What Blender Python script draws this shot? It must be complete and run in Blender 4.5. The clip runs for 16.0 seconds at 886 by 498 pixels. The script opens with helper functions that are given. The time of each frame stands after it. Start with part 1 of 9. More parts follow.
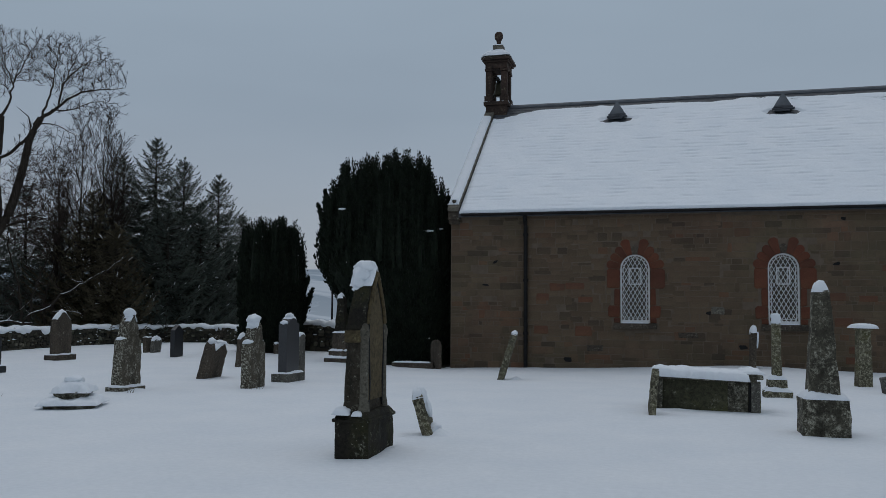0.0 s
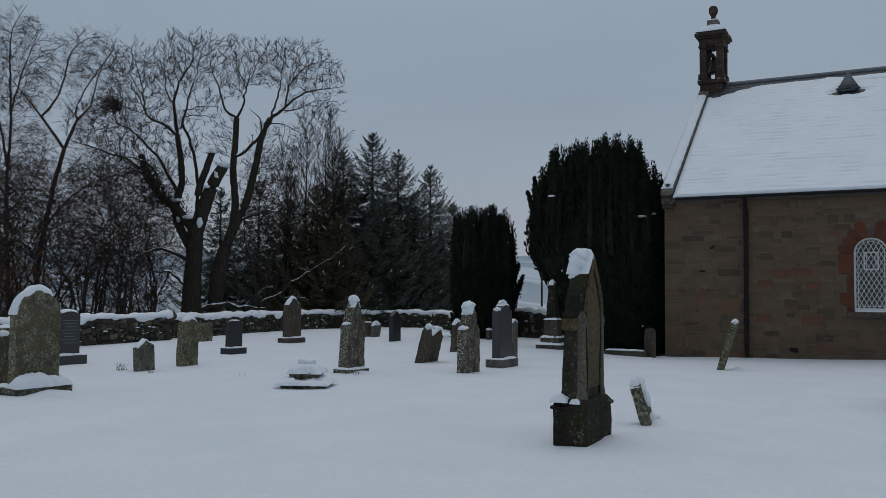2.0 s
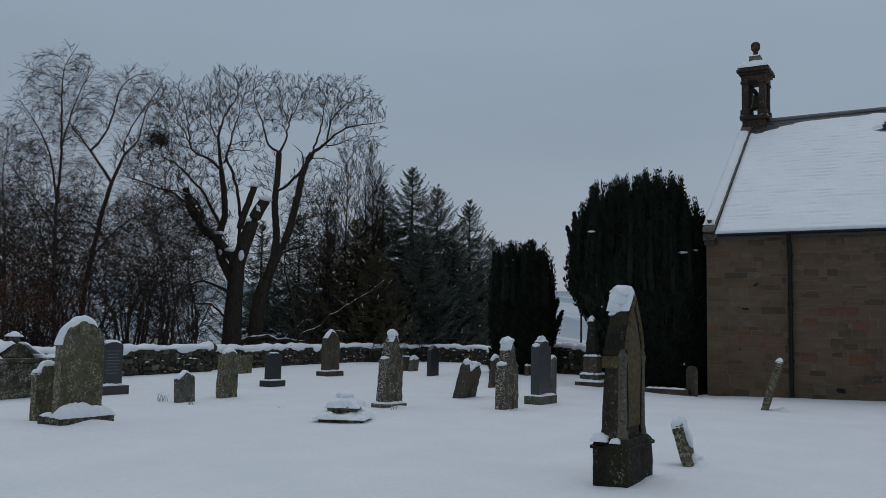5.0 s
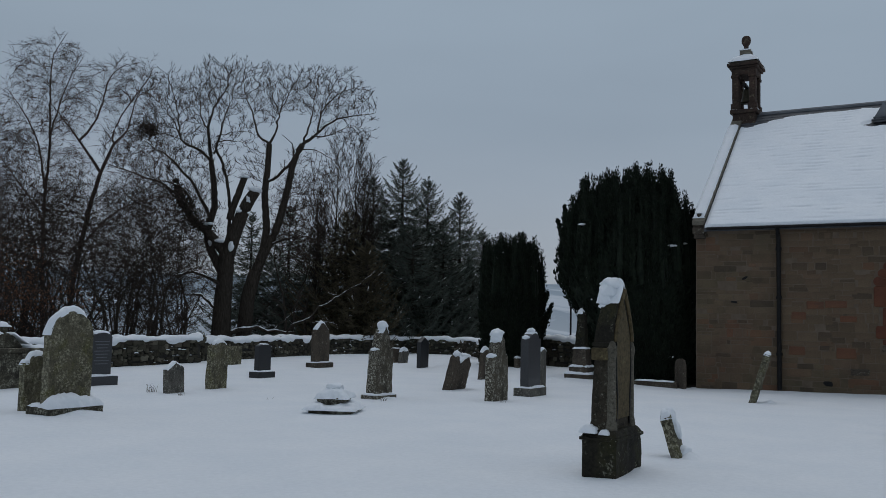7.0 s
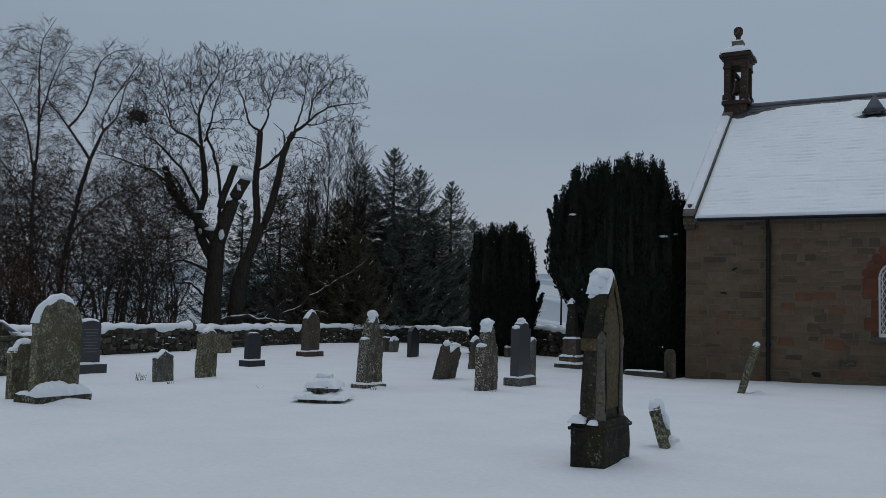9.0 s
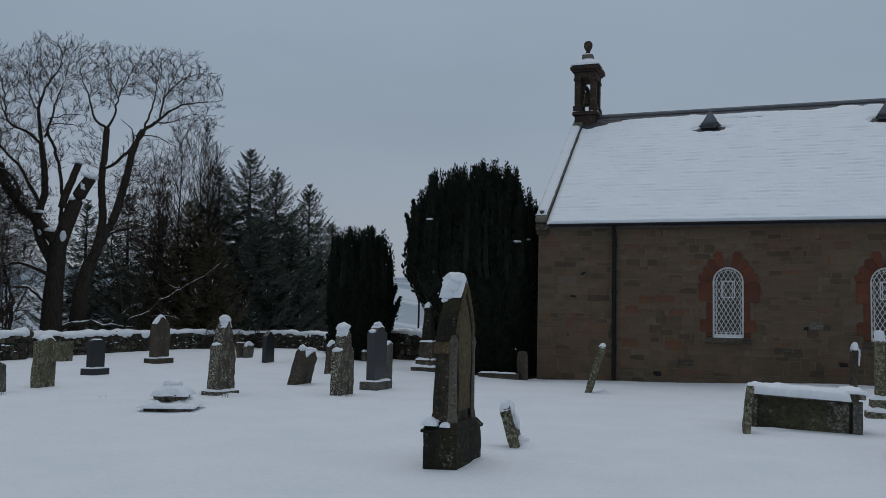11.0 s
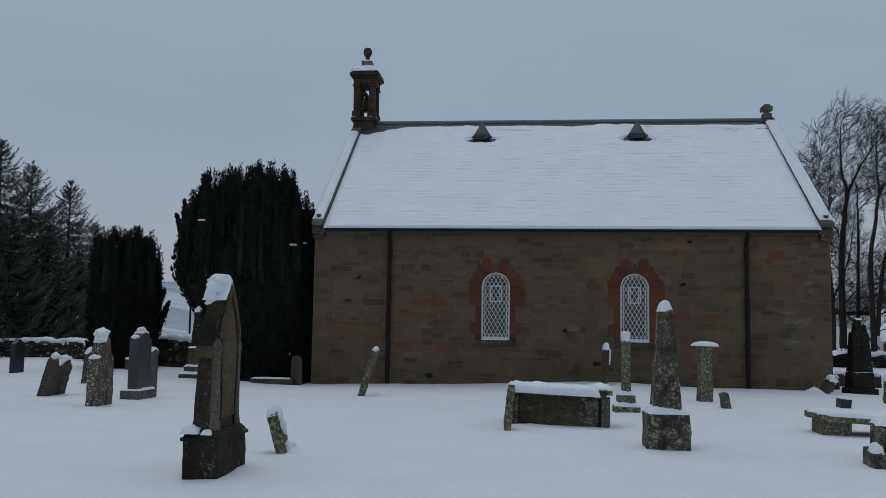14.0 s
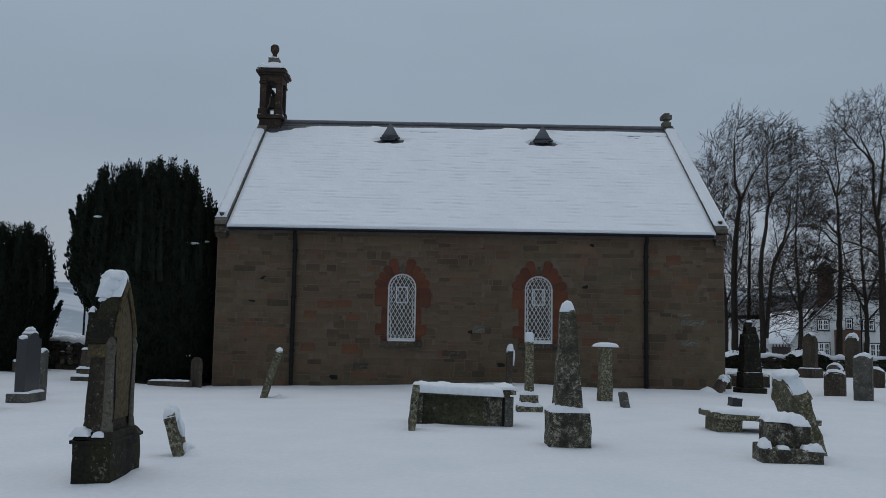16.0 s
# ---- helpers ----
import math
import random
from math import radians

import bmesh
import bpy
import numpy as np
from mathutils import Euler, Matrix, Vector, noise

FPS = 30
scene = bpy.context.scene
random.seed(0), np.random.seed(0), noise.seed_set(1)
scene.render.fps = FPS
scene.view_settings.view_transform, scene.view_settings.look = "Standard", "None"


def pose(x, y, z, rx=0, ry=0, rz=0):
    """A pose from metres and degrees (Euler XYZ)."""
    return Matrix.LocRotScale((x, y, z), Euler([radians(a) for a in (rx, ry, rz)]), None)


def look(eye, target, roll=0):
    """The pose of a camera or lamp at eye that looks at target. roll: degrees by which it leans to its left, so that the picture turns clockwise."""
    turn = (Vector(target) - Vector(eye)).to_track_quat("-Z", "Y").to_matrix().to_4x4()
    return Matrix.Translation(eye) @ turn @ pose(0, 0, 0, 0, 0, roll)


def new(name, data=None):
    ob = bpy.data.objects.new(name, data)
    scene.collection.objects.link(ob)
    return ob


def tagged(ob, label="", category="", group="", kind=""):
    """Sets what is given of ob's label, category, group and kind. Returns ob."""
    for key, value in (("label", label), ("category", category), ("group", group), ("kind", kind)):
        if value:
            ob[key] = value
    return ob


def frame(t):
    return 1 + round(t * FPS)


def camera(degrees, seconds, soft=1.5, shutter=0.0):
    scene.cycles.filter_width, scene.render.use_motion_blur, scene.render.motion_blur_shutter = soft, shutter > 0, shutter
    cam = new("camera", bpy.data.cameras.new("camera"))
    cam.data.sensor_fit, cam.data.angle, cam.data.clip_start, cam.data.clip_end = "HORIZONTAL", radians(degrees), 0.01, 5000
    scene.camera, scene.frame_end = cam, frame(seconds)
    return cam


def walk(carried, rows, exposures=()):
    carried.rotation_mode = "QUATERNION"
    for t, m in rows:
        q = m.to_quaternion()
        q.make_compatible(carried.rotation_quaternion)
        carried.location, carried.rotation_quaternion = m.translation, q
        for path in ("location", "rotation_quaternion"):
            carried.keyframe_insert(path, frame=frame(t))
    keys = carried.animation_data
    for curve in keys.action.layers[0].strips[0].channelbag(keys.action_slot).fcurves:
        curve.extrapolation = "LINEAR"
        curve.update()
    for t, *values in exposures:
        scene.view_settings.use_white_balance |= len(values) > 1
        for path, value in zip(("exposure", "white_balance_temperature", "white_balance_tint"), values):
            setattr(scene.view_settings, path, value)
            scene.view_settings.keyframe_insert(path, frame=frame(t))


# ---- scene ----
cam = camera(54.0, 16.0, soft=0.7)
PATH = [
    (0, (-0.266, -1.033, 1.583), (-0.77, 0.897, 1.723), 0.4),
    (0.5, (-0.273, -1.077, 1.592), (-0.91, 0.815, 1.717), 0.5),
    (1, (-0.295, -1.113, 1.598), (-1.06, 0.731, 1.714), 0.5),
    (1.5, (-0.306, -1.131, 1.602), (-1.173, 0.669, 1.713), 0.3),
    (2, (-0.339, -1.109, 1.6), (-1.284, 0.651, 1.705), 0.5),
    (2.5, (-0.349, -1.135, 1.609), (-1.32, 0.611, 1.718), 1.1),
    (3, (-0.35, -1.117, 1.633), (-1.341, 0.613, 1.791), 1.4),
    (3.5, (-0.353, -1.122, 1.623), (-1.36, 0.596, 1.807), 1.2),
    (4, (-0.343, -1.119, 1.615), (-1.363, 0.591, 1.804), 1.1),
    (6.5, (-0.343, -1.118, 1.612), (-1.354, 0.599, 1.779), 1.4),
    (7, (-0.348, -1.123, 1.603), (-1.349, 0.6, 1.768), 1.4),
    (7.5, (-0.361, -1.124, 1.598), (-1.355, 0.605, 1.752), 1.4),
    (8, (-0.353, -1.109, 1.603), (-1.344, 0.622, 1.747), 1.6),
    (10.3, (-0.326, -1.088, 1.613), (-1.274, 0.667, 1.751), 1.4),
    (10.5, (-0.311, -1.079, 1.608), (-1.196, 0.71, 1.751), 1.4),
    (11, (-0.294, -1.076, 1.614), (-0.986, 0.794, 1.772), 1.3),
    (11.5, (-0.29, -1.01, 1.605), (-0.85, 0.902, 1.774), 1.3),
    (12, (-0.29, -0.977, 1.583), (-0.699, 0.973, 1.761), 1.5),
    (12.5, (-0.304, -0.976, 1.585), (-0.676, 0.982, 1.759), 1.5),
    (13, (-0.294, -0.954, 1.585), (-0.659, 1.005, 1.755), 1.3),
    (13.5, (-0.248, -0.988, 1.597), (-0.607, 0.972, 1.763), 1.0),
    (14, (-0.186, -1.002, 1.591), (-0.39, 0.98, 1.77), 0.9),
    (14.5, (-0.192, -0.977, 1.572), (-0.327, 1.009, 1.765), 1.1),
    (15, (-0.183, -0.958, 1.557), (-0.236, 1.031, 1.759), 0.9),
    (15.5, (-0.192, -0.947, 1.549), (-0.212, 1.043, 1.747), 1.0),
    (16, (-0.176, -0.946, 1.545), (-0.167, 1.045, 1.734), 1.0),
]
walk(cam, [(t, look(eye, target, roll)) for t, eye, target, roll in PATH], ((0, -0.06), (10.5, -0.06), (13.5, -0.02), (15, 0.0), (16, 0.0)))

# ---------- sky, overcast light ----------
world = bpy.data.worlds.new("overcast_sky")
scene.world = world
world.use_nodes = True
wn, wl = world.node_tree.nodes, world.node_tree.links
wn.clear()
w_out = wn.new("ShaderNodeOutputWorld")
w_bg = wn.new("ShaderNodeBackground")
w_sky = wn.new("ShaderNodeTexSky")
w_sky.sky_type = 'NISHITA'
w_sky.sun_disc = False
w_sky.sun_elevation, w_sky.sun_rotation = radians(70), radians(340)
w_co = wn.new("ShaderNodeTexCoord")
w_sep = wn.new("ShaderNodeSeparateXYZ")
w_ramp = wn.new("ShaderNodeValToRGB")
w_ramp.color_ramp.elements[0].position = 0.0
w_ramp.color_ramp.elements[0].color = (0.270, 0.298, 0.352, 1)
w_ramp.color_ramp.elements[1].position = 1.0
w_ramp.color_ramp.elements[1].color = (0.363, 0.405, 0.466, 1)
for p_, c_ in ((0.10, (0.270, 0.304, 0.357)), (0.22, (0.248, 0.298, 0.354)), (0.36, (0.264, 0.325, 0.383)), (0.55, (0.319, 0.367, 0.424))):
    e_ = w_ramp.color_ramp.elements.new(p_)
    e_.color = (*c_, 1)
w_noise = wn.new("ShaderNodeTexNoise")
w_noise.inputs["Scale"].default_value = 2.2
w_noise.inputs["Detail"].default_value = 3
w_map = wn.new("ShaderNodeMapping")
w_map.inputs["Scale"].default_value = (1, 1, 3.5)
w_cloud = wn.new("ShaderNodeMapRange")
w_cloud.inputs["From Min"].default_value, w_cloud.inputs["From Max"].default_value = 0.3, 0.7
w_cloud.inputs["To Min"].default_value, w_cloud.inputs["To Max"].default_value = 0.95, 1.05
w_mul = wn.new("ShaderNodeVectorMath")
w_mul.operation = 'SCALE'
w_skys = wn.new("ShaderNodeVectorMath")
w_skys.operation = 'SCALE'
w_skys.inputs["Scale"].default_value = 0.012
w_add = wn.new("ShaderNodeVectorMath")
w_add.operation = 'ADD'
wl.new(w_co.outputs["Generated"], w_sep.inputs[0])
wl.new(w_sep.outputs["Z"], w_ramp.inputs[0])
wl.new(w_co.outputs["Generated"], w_map.inputs["Vector"])
wl.new(w_map.outputs[0], w_noise.inputs["Vector"])
wl.new(w_noise.outputs["Fac"], w_cloud.inputs["Value"])
wl.new(w_ramp.outputs["Color"], w_mul.inputs[0])
wl.new(w_cloud.outputs[0], w_mul.inputs["Scale"])
wl.new(w_sky.outputs["Color"], w_skys.inputs[0])
wl.new(w_mul.outputs[0], w_add.inputs[0])
wl.new(w_skys.outputs[0], w_add.inputs[1])
wl.new(w_add.outputs[0], w_bg.inputs["Color"])
w_bg.inputs["Strength"].default_value = 1.0
wl.new(w_bg.outputs[0], w_out.inputs[0])

sun = new("sun", bpy.data.lights.new("sun", 'SUN'))
sun.data.energy, sun.data.angle, sun.data.color = 0.5, radians(50), (1.0, 0.97, 0.94)
sun.matrix_world = look((0, 0, 30), (4, -9, 0))
EXPOSURE = 0.0
scene.view_settings.exposure = EXPOSURE

# ---------- materials ----------
def nodes_of(name):
    m = bpy.data.materials.new(name)
    m.use_nodes = True
    nt = m.node_tree
    return m, nt, nt.nodes["Principled BSDF"]


def noise_fac(nt, scale, detail=4.0, rough=0.55, coord="Object", stretch=None, distort=0.0):
    tc = nt.nodes.new("ShaderNodeTexCoord")
    n = nt.nodes.new("ShaderNodeTexNoise")
    n.inputs["Scale"].default_value, n.inputs["Detail"].default_value = scale, detail
    n.inputs["Roughness"].default_value, n.inputs["Distortion"].default_value = rough, distort
    if stretch:
        mp = nt.nodes.new("ShaderNodeMapping")
        mp.inputs["Scale"].default_value = stretch
        nt.links.new(tc.outputs[coord], mp.inputs["Vector"])
        nt.links.new(mp.outputs[0], n.inputs["Vector"])
    else:
        nt.links.new(tc.outputs[coord], n.inputs["Vector"])
    return n.outputs["Fac"]


def ramp(nt, fac, stops):
    r = nt.nodes.new("ShaderNodeValToRGB")
    els = r.color_ramp.elements
    els[0].position, els[0].color = stops[0][0], (*stops[0][1], 1)
    els[1].position, els[1].color = stops[-1][0], (*stops[-1][1], 1)
    for p, c in stops[1:-1]:
        els.new(p).color = (*c, 1)
    nt.links.new(fac, r.inputs[0])
    return r.outputs["Color"]


def mask(nt, fac, lo, hi):
    r = nt.nodes.new("ShaderNodeMapRange")
    r.inputs["From Min"].default_value, r.inputs["From Max"].default_value = lo, hi
    nt.links.new(fac, r.inputs["Value"])
    return r.outputs[0]


def mix(nt, fac, a, b, how='MIX'):
    m = nt.nodes.new("ShaderNodeMix")
    m.data_type, m.blend_type = 'RGBA', how
    for sock, v in ((m.inputs[0], fac), (m.inputs[6], a), (m.inputs[7], b)):
        if isinstance(v, (int, float)):
            sock.default_value = v
        elif isinstance(v, tuple):
            sock.default_value = (*v, 1)
        else:
            nt.links.new(v, sock)
    return m.outputs[2]


def bump(nt, bsdf, fac, strength, distance, under=None):
    b = nt.nodes.new("ShaderNodeBump")
    b.inputs["Strength"].default_value, b.inputs["Distance"].default_value = strength, distance
    nt.links.new(fac, b.inputs["Height"])
    if under:
        nt.links.new(under, b.inputs["Normal"])
    nt.links.new(b.outputs[0], bsdf.inputs["Normal"])
    return b.outputs[0]


def snow_material(name, coord="Object", grain=60.0, relief=0.02, tone=1.0):
    m, nt, p = nodes_of(name)
    a, b = noise_fac(nt, 0.9, 4, coord=coord), noise_fac(nt, grain, 3, coord=coord)
    c = ramp(nt, a, ((0.3, tuple(tone * v for v in (0.768, 0.812, 0.855))), (0.7, tuple(tone * v for v in (0.83, 0.862, 0.892)))))
    c = mix(nt, 1.0, c, ramp(nt, noise_fac(nt, 14, 6, 0.7, coord=coord), ((0.3, (0.94, 0.945, 0.95)), (0.7, (1.03, 1.03, 1.03)))), 'MULTIPLY')
    nt.links.new(c, p.inputs["Base Color"])
    p.inputs["Roughness"].default_value = 0.75
    p.inputs["Specular IOR Level"].default_value = 0.2
    first = bump(nt, p, noise_fac(nt, 7, 5, 0.6, coord=coord), 0.5, relief)
    bump(nt, p, b, 0.35, 0.004, first)
    return m


def stone_material(name, dark, light, lichen, amount, scale=6.0, rough=0.9, moss=None, streak=False, edge=0.0):
    """Weathered stone: a two-tone body, lichen blotches and specks, and moss where given."""
    m, nt, p = nodes_of(name)
    info = nt.nodes.new("ShaderNodeObjectInfo")
    big = noise_fac(nt, scale * 0.35, 5, 0.6, stretch=(1, 1, 0.35) if streak else None)
    c = ramp(nt, big, ((0.3, dark), (0.68, light)))
    fine = noise_fac(nt, scale * 7, 5, 0.7)
    c = mix(nt, 0.55, c, ramp(nt, fine, ((0.3, (0.35, 0.35, 0.35)), (0.72, (1.0, 1.0, 1.0)))), 'MULTIPLY')
    if moss:
        mm = mask(nt, noise_fac(nt, scale * 0.55, 4, 0.6, distort=0.4), 0.5, 0.66)
        c = mix(nt, mm, c, moss)
    if amount > 0:
        blot = mask(nt, noise_fac(nt, scale * 2.6, 10, 0.8), 0.575 - amount * 0.12, 0.665 - amount * 0.12)
        patchy = mask(nt, noise_fac(nt, scale * 0.7, 3, 0.5), 0.42, 0.62)
        both = nt.nodes.new("ShaderNodeMath")
        both.operation = 'MULTIPLY'
        nt.links.new(blot, both.inputs[0])
        if edge:
            # crusted thickest on the weather side
            tcn = nt.nodes.new("ShaderNodeTexCoord")
            sep = nt.nodes.new("ShaderNodeSeparateXYZ")
            nt.links.new(tcn.outputs["Normal"], sep.inputs[0])
            south = mask(nt, sep.outputs["Y"], -0.55, -0.9)
            most = nt.nodes.new("ShaderNodeMath")
            most.operation = 'MAXIMUM'
            nt.links.new(south, most.inputs[0])
            nt.links.new(patchy, most.inputs[1])
            patchy = most.outputs[0]
        nt.links.new(patchy, both.inputs[1])
        c = mix(nt, both.outputs[0], c, lichen)
        speck = mask(nt, noise_fac(nt, scale * 5.5, 5, 0.65), 0.66 - amount * 0.06, 0.69 - amount * 0.06)
        some = nt.nodes.new("ShaderNodeMath")
        some.operation = 'MULTIPLY'
        nt.links.new(speck, some.inputs[0])
        nt.links.new(mask(nt, noise_fac(nt, scale * 1.1, 3, 0.5), 0.48, 0.62), some.inputs[1])
        c = mix(nt, some.outputs[0], c, tuple(min(0.8, 1.15 * v) for v in lichen))
    pits = noise_fac(nt, scale * 4.5, 8, 0.8)
    c = mix(nt, 0.7, c, ramp(nt, pits, ((0.38, (0.30, 0.30, 0.28)), (0.55, (1.25, 1.25, 1.25)))), 'MULTIPLY')
    nt.links.new(c, p.inputs["Base Color"])
    p.inputs["Roughness"].default_value = rough
    p.inputs["Specular IOR Level"].default_value = 0.25
    first = bump(nt, p, noise_fac(nt, scale * 2, 6, 0.65), 0.6, 0.012)
    bump(nt, p, fine, 0.5, 0.004, first)
    return m


def plain_material(name, dark, light, scale=8.0, rough=0.6, metal=0.0, relief=0.003, stretch=None, spec=0.4):
    m, nt, p = nodes_of(name)
    c = ramp(nt, noise_fac(nt, scale, 5, 0.6, stretch=stretch), ((0.3, dark), (0.7, light)))
    nt.links.new(c, p.inputs["Base Color"])
    p.inputs["Roughness"].default_value, p.inputs["Metallic"].default_value = rough, metal
    p.inputs["Specular IOR Level"].default_value = spec
    if relief:
        bump(nt, p, noise_fac(nt, scale * 5, 4, 0.6, stretch=stretch), 0.5, relief)
    return m


RUBBLE = ((0.0, (0.110, 0.084, 0.061)), (0.12, (0.156, 0.119, 0.084)), (0.35, (0.141, 0.109, 0.079)), (0.55, (0.176, 0.134, 0.095)),
          (0.72, (0.152, 0.112, 0.081)), (0.82, (0.174, 0.136, 0.099)), (0.87, (0.187, 0.106, 0.070)), (0.92, (0.112, 0.088, 0.066)), (1.0, (0.090, 0.071, 0.055)))


def masonry_material(name, stops, islands, scale=5.0, amount=0.9):
    """Squared rubble: each stone takes its own tone, with grain and dirt over it."""
    m, nt, p = nodes_of(name)
    if islands:
        r = nt.nodes.new("ShaderNodeNewGeometry").outputs["Random Per Island"]
    else:
        r = nt.nodes.new("ShaderNodeObjectInfo").outputs["Random"]
    own = ramp(nt, r, stops)
    mean = tuple(sum(s[1][k] for s in stops) / len(stops) for k in range(3))
    c = mix(nt, amount, mean, own)
    world_n = noise_fac(nt, scale * 0.25, 5, 0.65)
    c = mix(nt, 0.6, c, ramp(nt, world_n, ((0.3, (0.45, 0.45, 0.46)), (0.7, (1.08, 1.05, 0.99)))), 'MULTIPLY')
    tint = noise_fac(nt, scale * 0.13, 4, 0.6, distort=0.5)
    c = mix(nt, 0.8, c, ramp(nt, tint, ((0.36, (1.06, 0.93, 0.88)), (0.62, (0.95, 1.0, 0.88)))), 'MULTIPLY')
    fine = noise_fac(nt, scale * 9, 6, 0.7)
    c = mix(nt, 0.5, c, ramp(nt, fine, ((0.28, (0.32, 0.32, 0.32)), (0.7, (1.1, 1.1, 1.1)))), 'MULTIPLY')
    nt.links.new(c, p.inputs["Base Color"])
    p.inputs["Roughness"].default_value = 0.92
    p.inputs["Specular IOR Level"].default_value = 0.2
    first = bump(nt, p, noise_fac(nt, scale * 3, 5, 0.65), 0.6, 0.01)
    bump(nt, p, fine, 0.5, 0.004, first)
    return m


M_ground = snow_material("snow_field", grain=45, relief=0.03, tone=0.91)
M_snow = snow_material("snow_cap", grain=70, relief=0.015, tone=0.95)
M_roofsnow = snow_material("roof_snow", grain=40, relief=0.012, tone=1.0)
M_rubble = masonry_material("church_rubble", RUBBLE, False)
M_rubble_rest = masonry_material("church_rubble_rest", RUBBLE, True)
M_mortar = plain_material("lime_mortar", (0.108, 0.084, 0.062), (0.150, 0.117, 0.087), 6, 0.95, relief=0.006, spec=0.15)
REDS = ((0.0, (0.145, 0.060, 0.040)), (0.5, (0.180, 0.072, 0.046)), (1.0, (0.110, 0.050, 0.037)))
M_red = masonry_material("red_sandstone", REDS, False, 6.0, 1.0)
M_quoin = masonry_material("quoin_stone", ((0, (0.15, 0.12, 0.095)), (0.5, (0.19, 0.15, 0.115)), (1, (0.12, 0.10, 0.082))), False, 5)
M_coping = stone_material("coping_stone", (0.10, 0.095, 0.08), (0.20, 0.18, 0.145), (0.3, 0.3, 0.22), 0.3, 5)
M_bell = stone_material("bellcote_sandstone", (0.035, 0.028, 0.023), (0.085, 0.052, 0.040), (0.2, 0.19, 0.13), 0.25, 4)
M_slate = plain_material("slate", (0.035, 0.04, 0.048), (0.075, 0.08, 0.09), 5, 0.6)
M_lead = plain_material("lead", (0.10, 0.11, 0.12), (0.16, 0.17, 0.185), 3, 0.55, 0.0)
M_iron = plain_material("black_iron", (0.007, 0.007, 0.008), (0.018, 0.017, 0.016), 9, 0.55, spec=0.15)
M_white = plain_material("white_paint", (0.68, 0.69, 0.68), (0.80, 0.80, 0.79), 10, 0.5)
M_bronze = plain_material("bronze", (0.03, 0.03, 0.02), (0.07, 0.06, 0.04), 9, 0.5, 0.7)
M_glass, _nt, _p = nodes_of("window_glass")
_p.inputs["Base Color"].default_value = (0.75, 0.8, 0.82, 1)
_p.inputs["Transmission Weight"].default_value = 1.0
_p.inputs["Roughness"].default_value = 0.08
_p.inputs["IOR"].default_value = 1.45
M_plaster = plain_material("inner_plaster", (0.3, 0.28, 0.25), (0.4, 0.38, 0.34), 2, 0.9)
DRY = ((0.0, (0.03, 0.03, 0.026)), (0.35, (0.075, 0.07, 0.056)), (0.6, (0.045, 0.043, 0.036)), (0.8, (0.10, 0.096, 0.078)), (1.0, (0.23, 0.225, 0.19)))
M_wallstone = masonry_material("drystone", DRY, False, 7)
M_wallrest = masonry_material("drystone_rest", DRY, True, 7)
M_wallcore = plain_material("wall_core", (0.02, 0.02, 0.018), (0.045, 0.042, 0.036), 7, 0.95)
M_main = stone_material("dark_sandstone", (0.011, 0.0100, 0.0075), (0.032, 0.028, 0.019), (0.22, 0.22, 0.17), 0.12, 5, streak=True, moss=(0.026, 0.025, 0.011))
M_ochre = stone_material("ochre_sandstone", (0.066, 0.052, 0.028), (0.135, 0.103, 0.053), (0.155, 0.140, 0.074), 0.05, 4, streak=True)
M_lichen = stone_material("lichened_stone", (0.066, 0.060, 0.040), (0.155, 0.140, 0.095), (0.30, 0.285, 0.205), 0.72, 8.5, moss=(0.085, 0.080, 0.036), edge=0.5)
M_gothic = stone_material("gothic_stone", (0.048, 0.041, 0.030), (0.110, 0.094, 0.068), (0.44, 0.43, 0.36), 0.62, 10, streak=True, edge=0.9)
M_column = stone_material("grey_carved_stone", (0.075, 0.068, 0.052), (0.15, 0.138, 0.108), (0.24, 0.235, 0.19), 0.1, 5, streak=True)
M_grey = stone_material("grey_stone", (0.065, 0.062, 0.055), (0.16, 0.15, 0.13), (0.32, 0.32, 0.27), 0.4, 9, edge=0.4)
M_brown = stone_material("brown_sandstone", (0.045, 0.037, 0.029), (0.115, 0.092, 0.070), (0.3, 0.3, 0.24), 0.25, 6, streak=True)
M_patch = stone_material("patchy_dark_stone", (0.034, 0.031, 0.023), (0.100, 0.091, 0.066), (0.34, 0.33, 0.265), 0.78, 9)
M_mossy = stone_material("mossy_slab", (0.038, 0.038, 0.024), (0.105, 0.100, 0.058), (0.30, 0.30, 0.24), 0.16, 3.0, moss=(0.105, 0.104, 0.044))
M_granite = plain_material("dark_granite", (0.030, 0.031, 0.034), (0.062, 0.064, 0.068), 60, 0.4, relief=0.0)
M_black = plain_material("black_granite", (0.012, 0.013, 0.015), (0.03, 0.032, 0.035), 60, 0.4, relief=0.0)
M_bark = plain_material("bark", (0.022, 0.0185, 0.0155), (0.062, 0.052, 0.042), 7, 0.95, relief=0.02, stretch=(3, 3, 0.6), spec=0.1)
M_twig = plain_material("twigs", (0.022, 0.018, 0.0155), (0.05, 0.039, 0.032), 3, 0.95, relief=0, spec=0.1)
M_birch = plain_material("birch_twigs", (0.034, 0.025, 0.022), (0.076, 0.055, 0.047), 3, 0.95, relief=0, spec=0.1)
M_yew = plain_material("yew_needles", (0.0072, 0.0106, 0.0076), (0.018, 0.026, 0.0155), 5, 0.8, relief=0, spec=0.15)
M_fir = plain_material("fir_needles", (0.070, 0.084, 0.073), (0.115, 0.135, 0.114), 2, 0.85, relief=0, spec=0.12)
